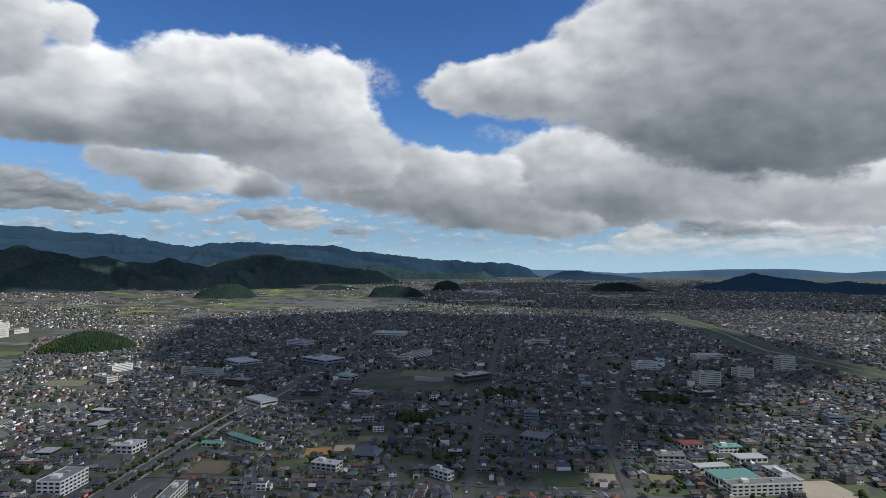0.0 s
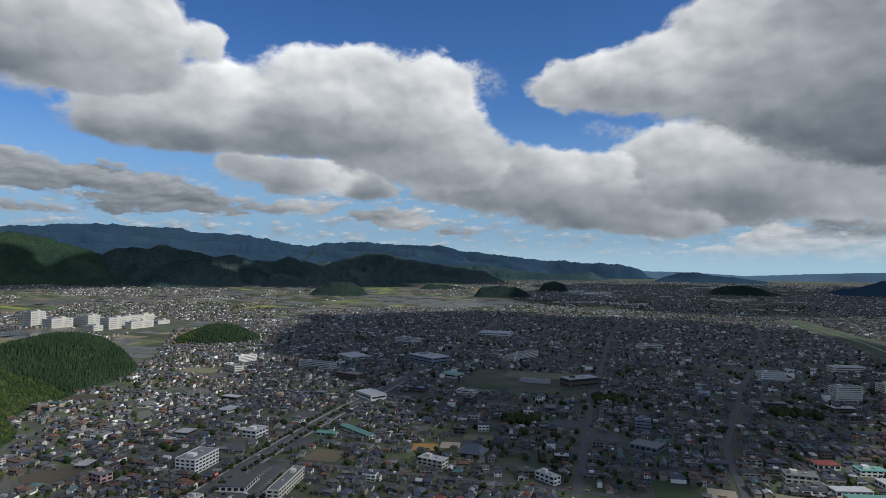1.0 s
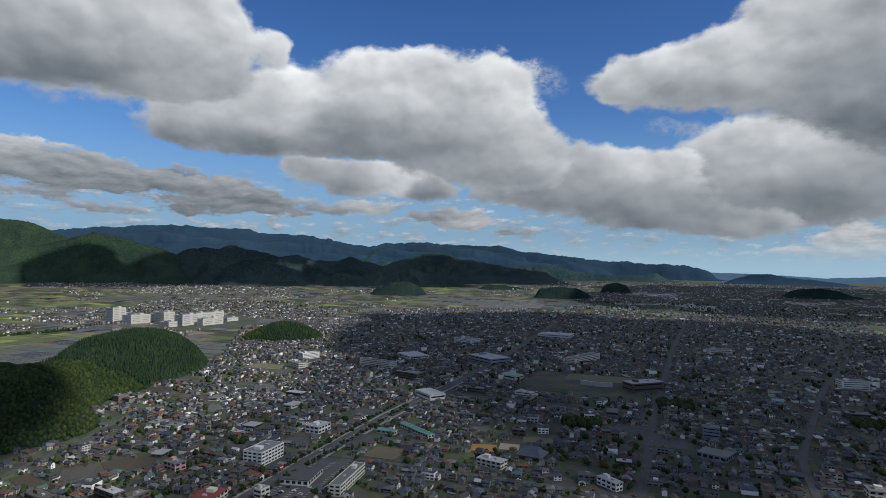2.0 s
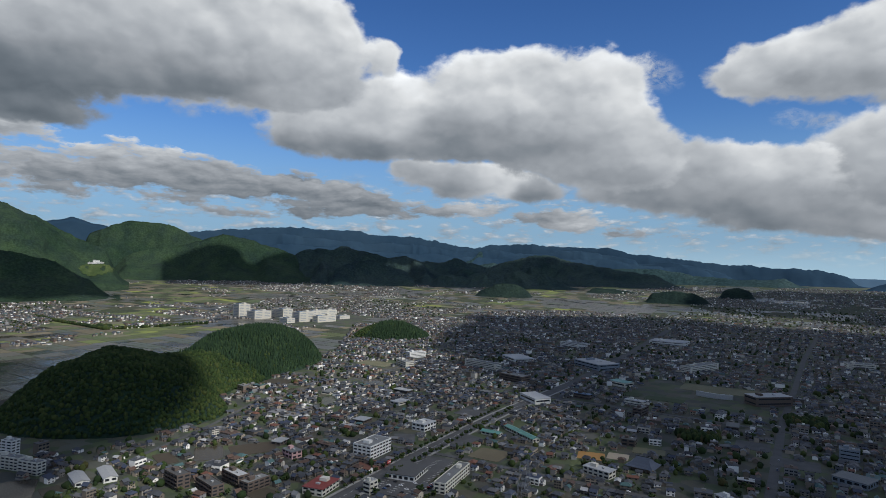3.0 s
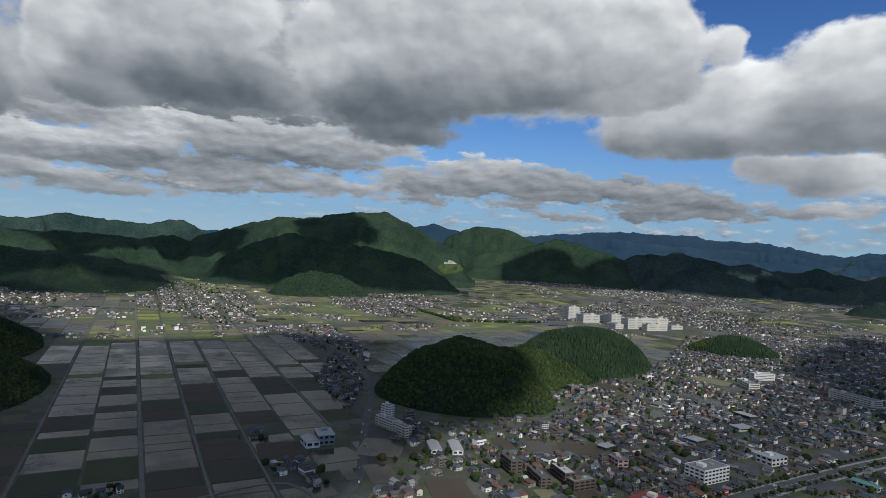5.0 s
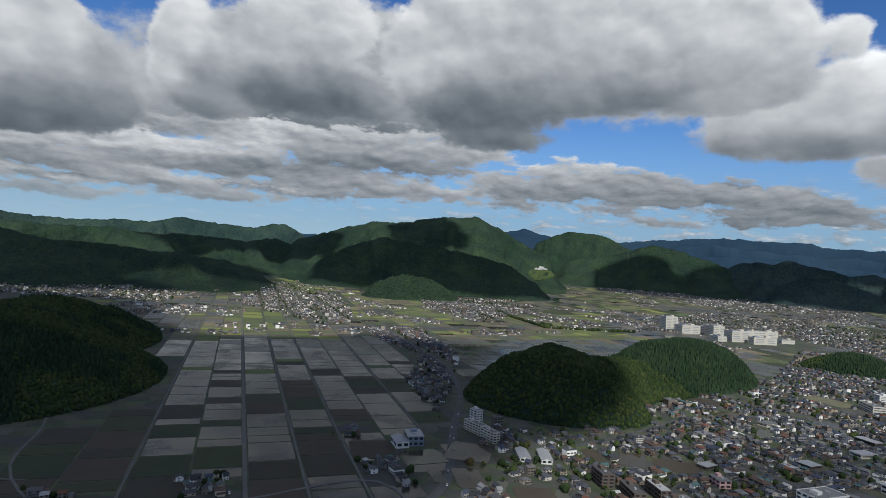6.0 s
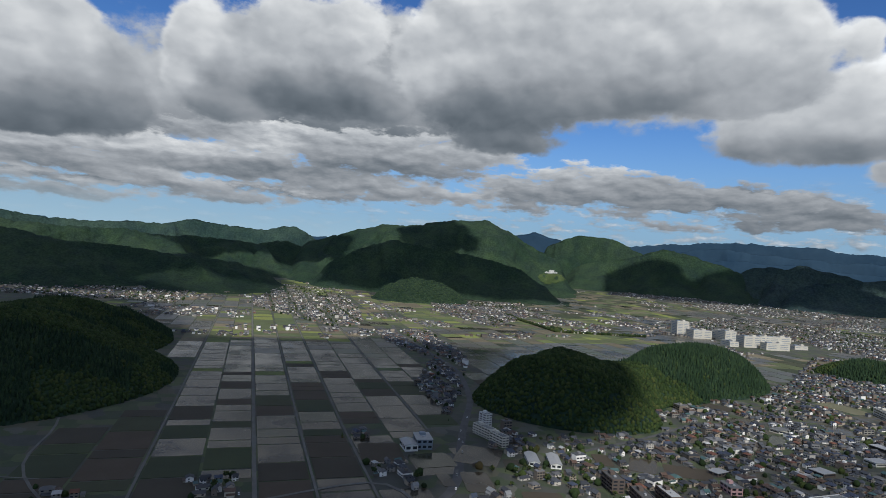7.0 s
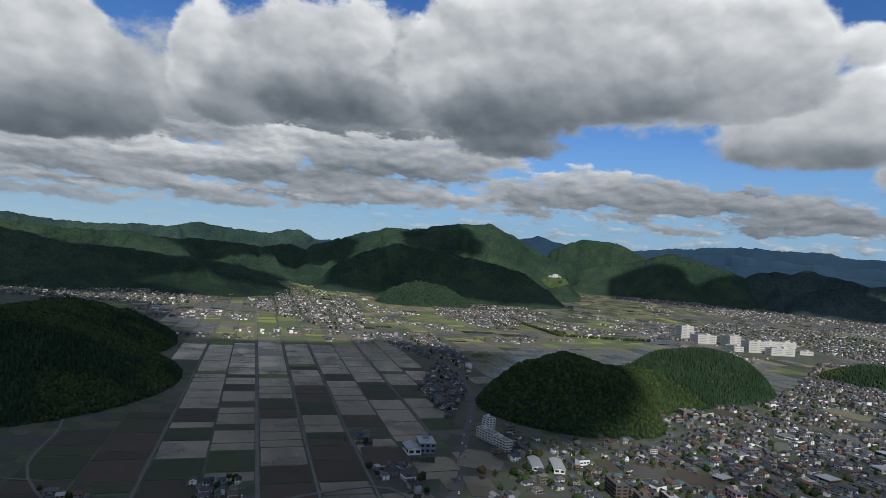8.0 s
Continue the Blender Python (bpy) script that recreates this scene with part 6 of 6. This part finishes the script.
# ---------------------------------------------------------------- woods
def crown_shell(seed, sides=7, high=1.0, wide=0.5, few=False):
    """A lumpy leaf crown, one high and as wide as asked, on the ground."""
    r4 = np.random.RandomState(seed)
    s = Shell()
    prof = [(0.1, 0.8), (0.5, 1.0), (0.84, 0.6)] if few else [(0.0, 0.55), (0.28, 0.95), (0.58, 1.0), (0.84, 0.62)]
    for z, q in prof:
        for k in range(sides):
            a = 2 * math.pi * (k + 0.5 * r4.rand()) / sides
            w = wide * q * r4.uniform(0.75, 1.18)
            s.v.append((w * math.cos(a), w * math.sin(a), high * (z + r4.uniform(-0.06, 0.06) * (z > 0))))
    s.v.append((0.05, 0.03, high * r4.uniform(0.97, 1.08)))
    for i in range(len(prof) - 1):
        for k in range(sides):
            j = (k + 1) % sides
            s.f.append((i * sides + k, i * sides + j, (i + 1) * sides + j, (i + 1) * sides + k))
    t = (len(prof) - 1) * sides
    s.f += [(t + k, t + (k + 1) % sides, len(s.v) - 1) for k in range(sides)]
    s.m = [0] * len(s.f)
    return s


def conifer_shell(seed, sides=6, tiers=2):
    """A narrow cedar in ragged tiers, one high."""
    r4 = np.random.RandomState(seed)
    s = Shell()
    for t in range(tiers):
        z0, z1, w = t * 0.8 / tiers, 0.62 + 0.38 * (t + 1) / tiers, 0.24 * (1 - 0.33 * t)
        n = len(s.v)
        for k in range(sides):
            a = 2 * math.pi * (k + r4.rand() * 0.6) / sides
            q = w * r4.uniform(0.7, 1.25)
            s.v.append((q * math.cos(a), q * math.sin(a), z0 + r4.uniform(-0.05, 0.05)))
        s.v.append((r4.uniform(-0.03, 0.03), r4.uniform(-0.03, 0.03), z1))
        s.f += [(n + k, n + (k + 1) % sides, n + sides) for k in range(sides)]
    s.m = [0] * len(s.f)
    return s


BROAD = [(0.0, (0.026, 0.042, 0.014)), (0.4, (0.038, 0.06, 0.018)), (0.75, (0.052, 0.074, 0.021)), (1.0, (0.075, 0.086, 0.026))]
CEDAR = [(0.0, (0.018, 0.036, 0.02)), (0.6, (0.027, 0.05, 0.024)), (1.0, (0.042, 0.068, 0.028))]
GARDEN = [(0.0, (0.022, 0.035, 0.014)), (0.5, (0.038, 0.058, 0.02)), (0.9, (0.07, 0.085, 0.025)), (1.0, (0.1, 0.07, 0.03))]
MAT["broad"] = surface("broadleaf_crowns", forest_colour(BROAD), 0.9, spec=0.15)
MAT["cedar"] = surface("cedar_crowns", forest_colour(CEDAR), 0.9, spec=0.15)
# greens bluer than the near cedars, tinted for haze
MAT["mountain_wood"] = surface("mountain_forest", forest_colour([(0.0, (0.026, 0.044, 0.032)), (0.6, (0.038, 0.062, 0.036)), (1.0, (0.056, 0.082, 0.04))]), 0.95, spec=0.1)
MAT["garden"] = surface("garden_leaves", forest_colour(GARDEN), 0.9, spec=0.15)
MAT["bark"] = painted("bark", (0.09, 0.07, 0.05), 0.95)
CROWNS = [crown_shell(k) for k in range(5)]
SMALL_CROWNS = [crown_shell(k + 60, 5, few=True) for k in range(6)]
CEDARS = [conifer_shell(k) for k in range(4)]
wood = np.random.RandomState(23)


def hill_ground(x, y, lobes):
    z = hill_height(x, y, lobes)
    return np.where(z > 0.5, z * (0.9 + 0.2 * fbm(x / 60, y / 60, 3)), -4)


def plant(name, label, x, y, z, shells, high, spread, mat):
    n = len(x)
    h = wood.uniform(*high, n)
    w = h * wood.uniform(*spread, n)
    ob = merged(name, shells, wood.randint(0, len(shells), n), x, y, z, wood.uniform(0, 360, n), w, w, h, [mat], True)
    tagged(ob, label, "trees", kind="stuff")


def wooded_hill(key, gap, cedar_test, label_broad, label_cedar, high=(3.6, 6.4)):
    lobes = HILLS[key]
    reach = [(l[0] - 1.2 * max(l[2:4]), l[0] + 1.2 * max(l[2:4]), l[1] - 1.2 * max(l[2:4]), l[1] + 1.2 * max(l[2:4])) for l in lobes]
    x, y = np.meshgrid(np.arange(min(q[0] for q in reach), max(q[1] for q in reach), gap), np.arange(min(q[2] for q in reach), max(q[3] for q in reach), gap), indexing="ij")
    x, y = x.ravel() + wood.uniform(-gap, gap, x.size) * 0.45, y.ravel() + wood.uniform(-gap, gap, y.size) * 0.45
    z = hill_ground(x, y, lobes)
    ok = z > 0.8
    x, y, z = x[ok], y[ok], z[ok] - 1.5
    ced = cedar_test(x, y) & (wood.rand(len(x)) < 0.9)
    if (~ced).any():
        plant("wood", label_broad, x[~ced], y[~ced], z[~ced], SMALL_CROWNS, high, (0.85, 1.3), MAT["broad"])
    if ced.any():
        plant("cedar_wood", label_cedar, x[ced], y[ced], z[ced], CEDARS, (9, 13), (0.85, 1.1), MAT["cedar"])


wooded_hill("dome", 3.9, lambda x, y: (y > 730 + 40 * np.sin(x / 40)) & (x > -930), "dense green broadleaf trees covering the round hill", "dark green cedars covering the ridge")
wooded_hill("low", 4.4, lambda x, y: x > -880, "green broadleaf trees at the edge of the knoll", "dark cedars covering the low knoll")
wooded_hill("dark", 4.8, lambda x, y: fbm(x / 90, y / 90, 3) > 0.56, "dark green mixed wood on the hill beside the paddies", "dark cedars on the hill beside the paddies")


def wooded_slopes():
    xs, r5 = [], np.random.RandomState(4)
    for v, rc, mat, _ in SLOPES:
        if mat in (MAT["haze_blue_slope"], MAT["haze_pale_slope"], MAT["mid_haze_slope"], MAT["meadow"]) or rc > 2900:
            continue
        n = int((10000 if rc < 3500 else 4500) * min(1, v.shape[1] / 140))
        i, j = r5.randint(1, v.shape[0] - 1, n), r5.randint(0, v.shape[1] - 1, n)
        a, b = r5.rand(n)[:, None], r5.rand(n)[:, None]
        p = (v[i, j] * (1 - a) + v[i + 1, j] * a) * (1 - b) + (v[i, j + 1] * (1 - a) + v[i + 1, j + 1] * a) * b
        # keep to true slopes
        xs.append(p[p[:, 2] > land(p[:, 0], p[:, 1]) + 5])
    p = np.concatenate(xs)
    n = len(p)
    shells = [conifer_shell(k, 5, 1) for k in range(3)] + [crown_shell(9, 5)]
    h = r5.uniform(5, 9, n)
    ob = merged("mountain_wood", shells, r5.randint(0, 4, n), p[:, 0], p[:, 1], p[:, 2] - 3, r5.uniform(0, 360, n), h * 1.3, h * 1.3, h, [MAT["mountain_wood"]], True)
    tagged(ob, "dark green forest covering the mountain sides", "trees", kind="stuff")


wooded_slopes()


def town_trees():
    r6 = np.random.RandomState(8)
    n = 31000
    a, r = np.radians(r6.uniform(-42, 108, n)), 480 + 2600 * r6.rand(n) ** 0.75
    x, y = -r * np.sin(a), r * np.cos(a)
    full = np.zeros(n)
    for f, poly in ZONES:
        full = np.maximum(full, inside(x, y, poly) * 1.0)
    grove = fbm(x / 90 + 7, y / 90, 3)
    keep = (r6.rand(n) < full * np.clip((grove - 0.36) * 3.4, 0.16, 1.0))
    x, y = x[keep], y[keep]
    ok = free_land(x, y, 1.5)
    x, y = x[ok], y[ok]
    # not inside a house
    cells = set(zip((LX // 6).astype(int).tolist(), (LY // 6).astype(int).tolist()))
    ok = np.array([(int(p // 6), int(q // 6)) not in cells for p, q in zip(x, y)])
    x, y = x[ok], y[ok]
    plant("garden_trees", "dark green garden trees between the houses", x, y, land(x, y) - 0.6, CROWNS + CEDARS[:1], (3.5, 8), (0.8, 1.3), MAT["garden"])


town_trees()


def tree_row(line, gap, high, name, label):
    pts = []
    for (x0, y0), (x1, y1) in zip(line, line[1:]):
        m = max(1, int(math.hypot(x1 - x0, y1 - y0) / gap))
        pts += [(x0 + (x1 - x0) * k / m + wood.uniform(-2, 2), y0 + (y1 - y0) * k / m + wood.uniform(-2, 2)) for k in range(m)]
    p = np.array(pts)
    plant(name, label, p[:, 0], p[:, 1], land(p[:, 0], p[:, 1]) - 0.5, CROWNS, high, (0.8, 1.2), MAT["garden"])


tree_row([(-2064, 1178), (-1850, 1120), (-1569, 1071), (-1520, 1200), (-1479, 1352)], 4.5, (6, 11), "hedgerow", "dark row of trees between the fields")
tree_row([(-1569, 1071), (-1600, 1110), (-1640, 1100), (-1590, 1080)], 3.0, (9, 14), "copse", "small dark copse among the fields")


def grove(x, y, w, d):
    n = int(w * d / 14)
    plant("grove", "dense dark grove of trees inside the town", x + wood.uniform(-w / 2, w / 2, n), y + wood.uniform(-d / 2, d / 2, n), np.zeros(n) - 0.5, CROWNS + CEDARS[:1], (6, 11), (0.7, 1.1), MAT["garden"])


grove(89, 915, 46, 44)
grove(-36, 769, 46, 30)
grove(328, 876, 54, 34)


def make_tree(seed, high):
    """A garden tree: a tapered trunk with limbs, and a crown of leaf clumps."""
    r7 = np.random.RandomState(seed)
    s = Shell()

    def limb(p, q, w0, w1):
        p, q = Vector(p), Vector(q)
        t = (q - p).normalized()
        u = t.orthogonal().normalized()
        v = t.cross(u)
        n = len(s.v)
        for c, w in ((p, w0), (q, w1)):
            s.v.extend([tuple(c + (u * math.cos(k * 1.257) + v * math.sin(k * 1.257)) * w) for k in range(5)])
        s.f.extend([(n + k, n + (k + 1) % 5, n + 5 + (k + 1) % 5, n + 5 + k) for k in range(5)])
        s.m.extend([0] * 5)
    limb((0, 0, -0.3), (0.1, 0.05, high * 0.55), high * 0.04, high * 0.022)
    tips = []
    for k in range(5):
        a = k * 1.257 + r7.uniform(-0.4, 0.4)
        tip = (math.cos(a) * high * 0.26, math.sin(a) * high * 0.26, high * r7.uniform(0.55, 0.8))
        limb((0.05, 0.03, high * r7.uniform(0.3, 0.5)), tip, high * 0.018, high * 0.007)
        tips.append(tip)
    trunk = s.ob("tree", [MAT["bark"]])
    tagged(trunk, "bushy green garden tree beside the houses", "tree", "garden trees of the near town")
    c = Shell()
    for k in range(16):
        if k < 5:
            p = Vector(tips[k])
        else:
            p = Vector((r7.normal(0, high * 0.17), r7.normal(0, high * 0.17), high * r7.uniform(0.5, 0.9)))
        b = crown_shell(seed * 31 + k, 6, high * r7.uniform(0.2, 0.32), high * r7.uniform(0.13, 0.2))
        n = len(c.v)
        c.v += [tuple(Vector(q) + p - Vector((0, 0, high * 0.12))) for q in b.v]
        c.f += [tuple(i + n for i in f) for f in b.f]
        c.m += b.m
    part("crown", c, MAT["garden"], trunk)
    return trunk


def near_trees():
    r8 = np.random.RandomState(12)
    protos = []
    x, y = [], []
    spots = [(-430, 395), (-470, 350), (-462, 362), (-455, 340), (-478, 372), (-386, 372), (-345, 395)]
    a, r = np.radians(r8.uniform(-34, 96, 700)), r8.uniform(480, 640, 700)
    px, py = -r * np.sin(a), r * np.cos(a)
    zone = np.zeros(700, bool)
    for _, poly in ZONES:
        zone |= inside(px, py, poly)
    zone &= free_land(px, py, 2.0)
    for p, q in zip(px[zone], py[zone]):
        if np.min(np.hypot(LX - p, LY - q)) > 6.5:
            spots.append((float(p), float(q)))
    avenue = [(-298 + (yy - 438) * 0.04 + side * 9.6, yy) for yy in range(440, 800, 12) for side in (-1, 1)]
    spots = avenue + spots
    for i, (p, q) in enumerate(spots[:240]):
        m = pose(p, q, -0.05, 0, 0, r8.uniform(0, 360)) @ Matrix.Scale(r8.uniform(0.75, 1.25), 4)
        if len(protos) < 6:
            t = make_tree(40 + i, 5.0 + 0.6 * (i % 4))
            t.matrix_basis = m
            protos.append(t)
        else:
            src = protos[i % 6]
            keep = src.matrix_basis.copy()
            src.matrix_basis = Matrix.Identity(4)
            copy_thing(src, m)
            src.matrix_basis = keep


near_trees()


# ---------------------------------------------------------------- cars and bay lines
MAT["tyre"] = surface("tyre_rubber", (0.02, 0.02, 0.02), 0.9)
MAT["bay"] = surface("bay_paint", field_colour([(0.0, (0.6, 0.6, 0.58))]), 0.8)
PAINT = {"white": surface("white_car_paint", (0.75, 0.75, 0.75), 0.25), "silver": surface("silver_car_paint", (0.4, 0.41, 0.42), 0.3, metal=0.5), "black": surface("black_car_paint", (0.02, 0.02, 0.022), 0.2), "red": surface("red_car_paint", (0.35, 0.03, 0.025), 0.3), "blue": surface("blue_car_paint", (0.05, 0.1, 0.22), 0.3)}


def make_car(colour):
    """A small parked car, 3.9 m long: body with bonnet and tail, glasshouse, roof and wheels."""
    s = Shell()
    prof = [(-1.95, 0.35), (-1.95, 0.75), (-1.85, 0.9), (-0.95, 0.98), (1.75, 1.0), (1.92, 0.85), (1.95, 0.35)]
    for y in (-0.78, 0.78):
        s.v += [(x, y, z) for x, z in prof]
    n = len(prof)
    s.f = [tuple(range(n)), tuple(range(2 * n - 1, n - 1, -1))] + [(i, i + n, (i + 1) % n + n, (i + 1) % n) for i in range(n)]
    s.m = [0] * len(s.f)
    car = s.ob("car", [PAINT[colour]])
    tagged(car, f"small {colour} car parked on the asphalt", "car", "parked cars")
    g = Shell()
    g.v = [(-0.95, -0.74, 0.98), (1.7, -0.74, 0.99), (1.7, 0.74, 0.99), (-0.95, 0.74, 0.98), (-0.35, -0.62, 1.48), (1.4, -0.62, 1.48), (1.4, 0.62, 1.48), (-0.35, 0.62, 1.48)]
    g.f = [(0, 1, 5, 4), (1, 2, 6, 5), (2, 3, 7, 6), (3, 0, 4, 7)]
    g.m = [0] * 4
    part("glasshouse", g, MAT["glass"], car)
    g = Shell()
    g.box(-0.38, -0.64, 1.47, 1.43, 0.64, 1.53, 0, True)
    part("car_roof", g, PAINT[colour], car)
    for x in (-1.2, 1.2):
        for y in (-0.72, 0.72):
            w = Shell()
            for yy in (y - 0.09, y + 0.09):
                w.v += [(x + 0.31 * math.cos(k * 0.785), yy, 0.31 + 0.31 * math.sin(k * 0.785)) for k in range(8)]
            w.f = [tuple(range(8)), tuple(range(15, 7, -1))] + [(k, k + 8, (k + 1) % 8 + 8, (k + 1) % 8) for k in range(8)]
            w.m = [0] * 10
            part("wheel", w, MAT["tyre"], car)
    return car


def build_cars():
    r9 = np.random.RandomState(6)
    protos = {}
    spots = []
    for row in range(3):
        for k in range(14):
            if r9.rand() < 0.35:
                spots.append((-262 + row * 9.0 - 14, 452 + k * 2.7, 3 + 90 * 0, 0.5))
    for k in range(16):
        if r9.rand() < 0.8:
            spots.append((-243, 470 + k * 3.0, 3, 0.5))
    for k in range(10):
        spots.append((-372 + k * 2.8, 512 + 0.2 * k, 86, 0.0))
    for k, width in (("boulevard", 4.2), ("high_street", 2.2), ("valley_road", 2.2), ("station_road", 1.8)):
        line = ROADS[k][1]
        for (x0, y0), (x1, y1) in zip(line, line[1:]):
            L = math.hypot(x1 - x0, y1 - y0)
            for d in np.arange(8, L, 34):
                x, y = x0 + (x1 - x0) * d / L, y0 + (y1 - y0) * d / L
                if 470 < math.hypot(x, y) < 820 and r9.rand() < 0.6:
                    sg = 1 if r9.rand() < 0.5 else -1
                    nx, ny = -(y1 - y0) / L, (x1 - x0) / L
                    spots.append((x + nx * width * sg, y + ny * width * sg, math.degrees(math.atan2(y1 - y0, x1 - x0)) + (180 if sg > 0 else 0), 0.42))
    for i in np.where(LR < NEAR_R)[0][::5]:
        spots.append((LX[i] + 7.0 * math.cos(radians(LT[i])), LY[i] + 7.0 * math.sin(radians(LT[i])), LT[i] + 90, 0.0))
    for x, y, t, z in spots:
        c = r9.choice(["white", "silver", "black", "white", "blue", "silver", "red"])
        m = pose(x, y, z, 0, 0, t)
        if c not in protos:
            protos[c] = make_car(c)
            protos[c].matrix_basis = m
        else:
            copy_thing(protos[c], m)


build_cars()


def bay_lines():
    park = [o for o in scene.objects if o.name == "car_park"][0]
    for row, x in enumerate((-285, -268, -252)):
        for k in range(22):
            y = 451 + k * 4.6
            if abs(y - 497) < 22 and x < -256:
                continue
            s = Shell()
            s.box(x - 2.4, y - 0.22, 0.5, x + 2.4, y + 0.22, 0.512)
            part("bay_line", s, MAT["bay"], park)


bay_lines()


# ---------------------------------------------------------------- single things of the town
def plain_part(name, verts, faces, mat, parent, label=""):
    ob = mesh_ob(name, verts, faces, [mat])
    ob.parent = parent
    return tagged(ob, label)


def build_temple(x, y, turn):
    """A temple hall under a broad curved hip roof."""
    s = Shell()
    s.body(20, 17, 4.6)
    hall = s.ob("temple", [WALLS["brown"]])
    hall.matrix_basis = pose(x, y, -0.05, 0, 0, turn)
    tagged(hall, "wooden temple hall under a sweeping blue-grey tiled roof", "temple")
    rows = [(14.5, 13.0, 4.3), (12.0, 10.4, 5.4), (9.2, 7.2, 7.4), (7.6, 4.0, 9.8), (7.0, 0.5, 12.2)]
    v, f = [], []
    for hx, hy, z in rows:
        v += [(-hx, -hy, z), (hx, -hy, z), (hx, hy, z), (-hx, hy, z)]
    for k in range(len(rows) - 1):
        f += [(k * 4 + i, k * 4 + (i + 1) % 4, k * 4 + 4 + (i + 1) % 4, k * 4 + 4 + i) for i in range(4)]
    f += [(16, 17, 18, 19), (3, 2, 1, 0)]
    plain_part("roof", v, f, ROOFS["blue-grey tiled"], hall)
    s = Shell()
    s.box(-7.6, -0.5, 12.0, 7.6, 0.5, 13.0)
    part("ridge", s, ROOFS["dark grey tiled"], hall)
    for k in (-8, -4, 4, 8):
        s = Shell()
        s.box(k - 0.25, -10.3, 0, k + 0.25, -9.8, 5.0)
        part("pillar", s, MAT["door"], hall)


def build_mast(x, y, high, base):
    """A lattice mast: four legs, braces and a tip."""
    r0 = base / 2
    top = tagged(new("lattice_mast"), "tall grey steel lattice mast among the houses", "mast")
    top.matrix_basis = pose(x, y, 0)

    def bar(name, p, q, w):
        p, q = Vector(p), Vector(q)
        t = (q - p).normalized()
        u = t.orthogonal().normalized() * w
        n = t.cross(u.normalized()) * w
        v = [p + u, p + n, p - u, p - n, q + u, q + n, q - u, q - n]
        f = [(0, 1, 5, 4), (1, 2, 6, 5), (2, 3, 7, 6), (3, 0, 4, 7), (4, 5, 6, 7), (3, 2, 1, 0)]
        plain_part(name, v, f, MAT["steel"], top)
    for sx, sy in ((1, 1), (1, -1), (-1, -1), (-1, 1)):
        bar("leg", (sx * r0, sy * r0, 0), (sx * 0.4, sy * 0.4, high), 0.16)
    for k in range(6):
        z0, z1 = high * k / 6, high * (k + 1) / 6
        a, b = r0 + (0.4 - r0) * k / 6, r0 + (0.4 - r0) * (k + 1) / 6
        for sx, sy, tx, ty in ((1, 1, 1, -1), (1, -1, -1, -1), (-1, -1, -1, 1), (-1, 1, 1, 1)):
            bar("brace", (sx * a, sy * a, z0), (tx * b, ty * b, z1), 0.08)
    bar("tip", (0, 0, high - 0.2), (0, 0, high + 4), 0.1)


def build_stand(x, y, turn):
    """A long curved stand with a pale roof beside the sports ground."""
    n = 12
    v, f = [], []
    for k in range(n + 1):
        a = radians(-26 + 52 * k / n)
        for r, z in ((62, 0), (62, 7.5), (52, 6.2), (52, 5.9), (61.5, 7.1), (61.5, 0)):
            v.append((r * math.sin(a), 60 - r * math.cos(a), z))
    for k in range(n):
        for i in range(6):
            f.append((k * 6 + i, k * 6 + (i + 1) % 6, k * 6 + 6 + (i + 1) % 6, k * 6 + 6 + i))
    f += [tuple(range(6)), tuple(range(n * 6 + 5, n * 6 - 1, -1))]
    ob = mesh_ob("grandstand", v, f, [BR["pale_flat"]])
    ob.matrix_basis = pose(x, y, -0.05, 0, 0, turn)
    tagged(ob, "long curved grandstand with a pale roof", "grandstand")
    for k in range(5):
        a = radians(-22 + 11 * k)
        s = Shell()
        s.box(57 * math.sin(a) - 3, 60 - 61 * math.cos(a), 0, 57 * math.sin(a) + 3, 60 - 56 * math.cos(a), 2.4)
        part("seating", s, BW["cream"], ob)


MAT["steel"] = surface("galvanised_steel", (0.3, 0.31, 0.32), 0.5, metal=0.6)
MAT["kerb"] = surface("concrete_pavement", asphalt((0.26, 0.255, 0.24)), 0.9)
MAT["line"] = surface("road_paint", field_colour([(0.0, (0.55, 0.55, 0.53))]), 0.8)
build_temple(*TEMPLE, -12)
build_mast(*MAST, 26, 5)
build_mast(-160, 505, 30, 5)
build_stand(*STAND, -10)


def build_pavements():
    """Raised pavements along the boulevard, and its centre line."""
    width, line = ROADS["boulevard"]
    near = [p for p in line if p[1] < 1200]
    for side in (-1, 1):
        shifted = [(x + side * (width / 2 + 1.6), y) for x, y in near]
        v, f = strip(shifted, 3.2, 0.36)
        tagged(mesh_ob("pavement", v, f, [MAT["kerb"]]), "pale concrete pavement along the boulevard", "pavement", kind="structure")
    centre = tagged(new("road_marking"), "white dashed centre line of the boulevard", "road marking", kind="structure")
    for k in range(60):
        y = 380 + k * 9
        x = float(np.interp(y, [p[1] for p in near], [p[0] for p in near]))
        s = Shell()
        s.box(x - 0.25, y, 0.3, x + 0.25, y + 4.5, 0.312)
        part("dash", s, MAT["line"], centre)


build_pavements()


def build_shop_sign():
    """A sign over the car park."""
    s = Shell()
    s.box(-0.25, -0.25, 0, 0.25, 0.25, 7.0)
    pole = s.ob("shop_sign", [MAT["steel"]])
    pole.matrix_basis = pose(-297, 497, 0.4, 0, 0, 85)
    tagged(pole, "red and white roadside shop sign on a pole", "sign")
    s = Shell()
    s.box(-3.0, -0.3, 7.0, 3.0, 0.3, 10.0, 0, True)
    board = part("board", s, PAINT["red"], pole, "red sign board")
    s = Shell()
    s.box(-2.2, -0.36, 8.0, 2.2, 0.36, 8.9, 0, True)
    part("band", s, PAINT["white"], board, "white band")


build_shop_sign()
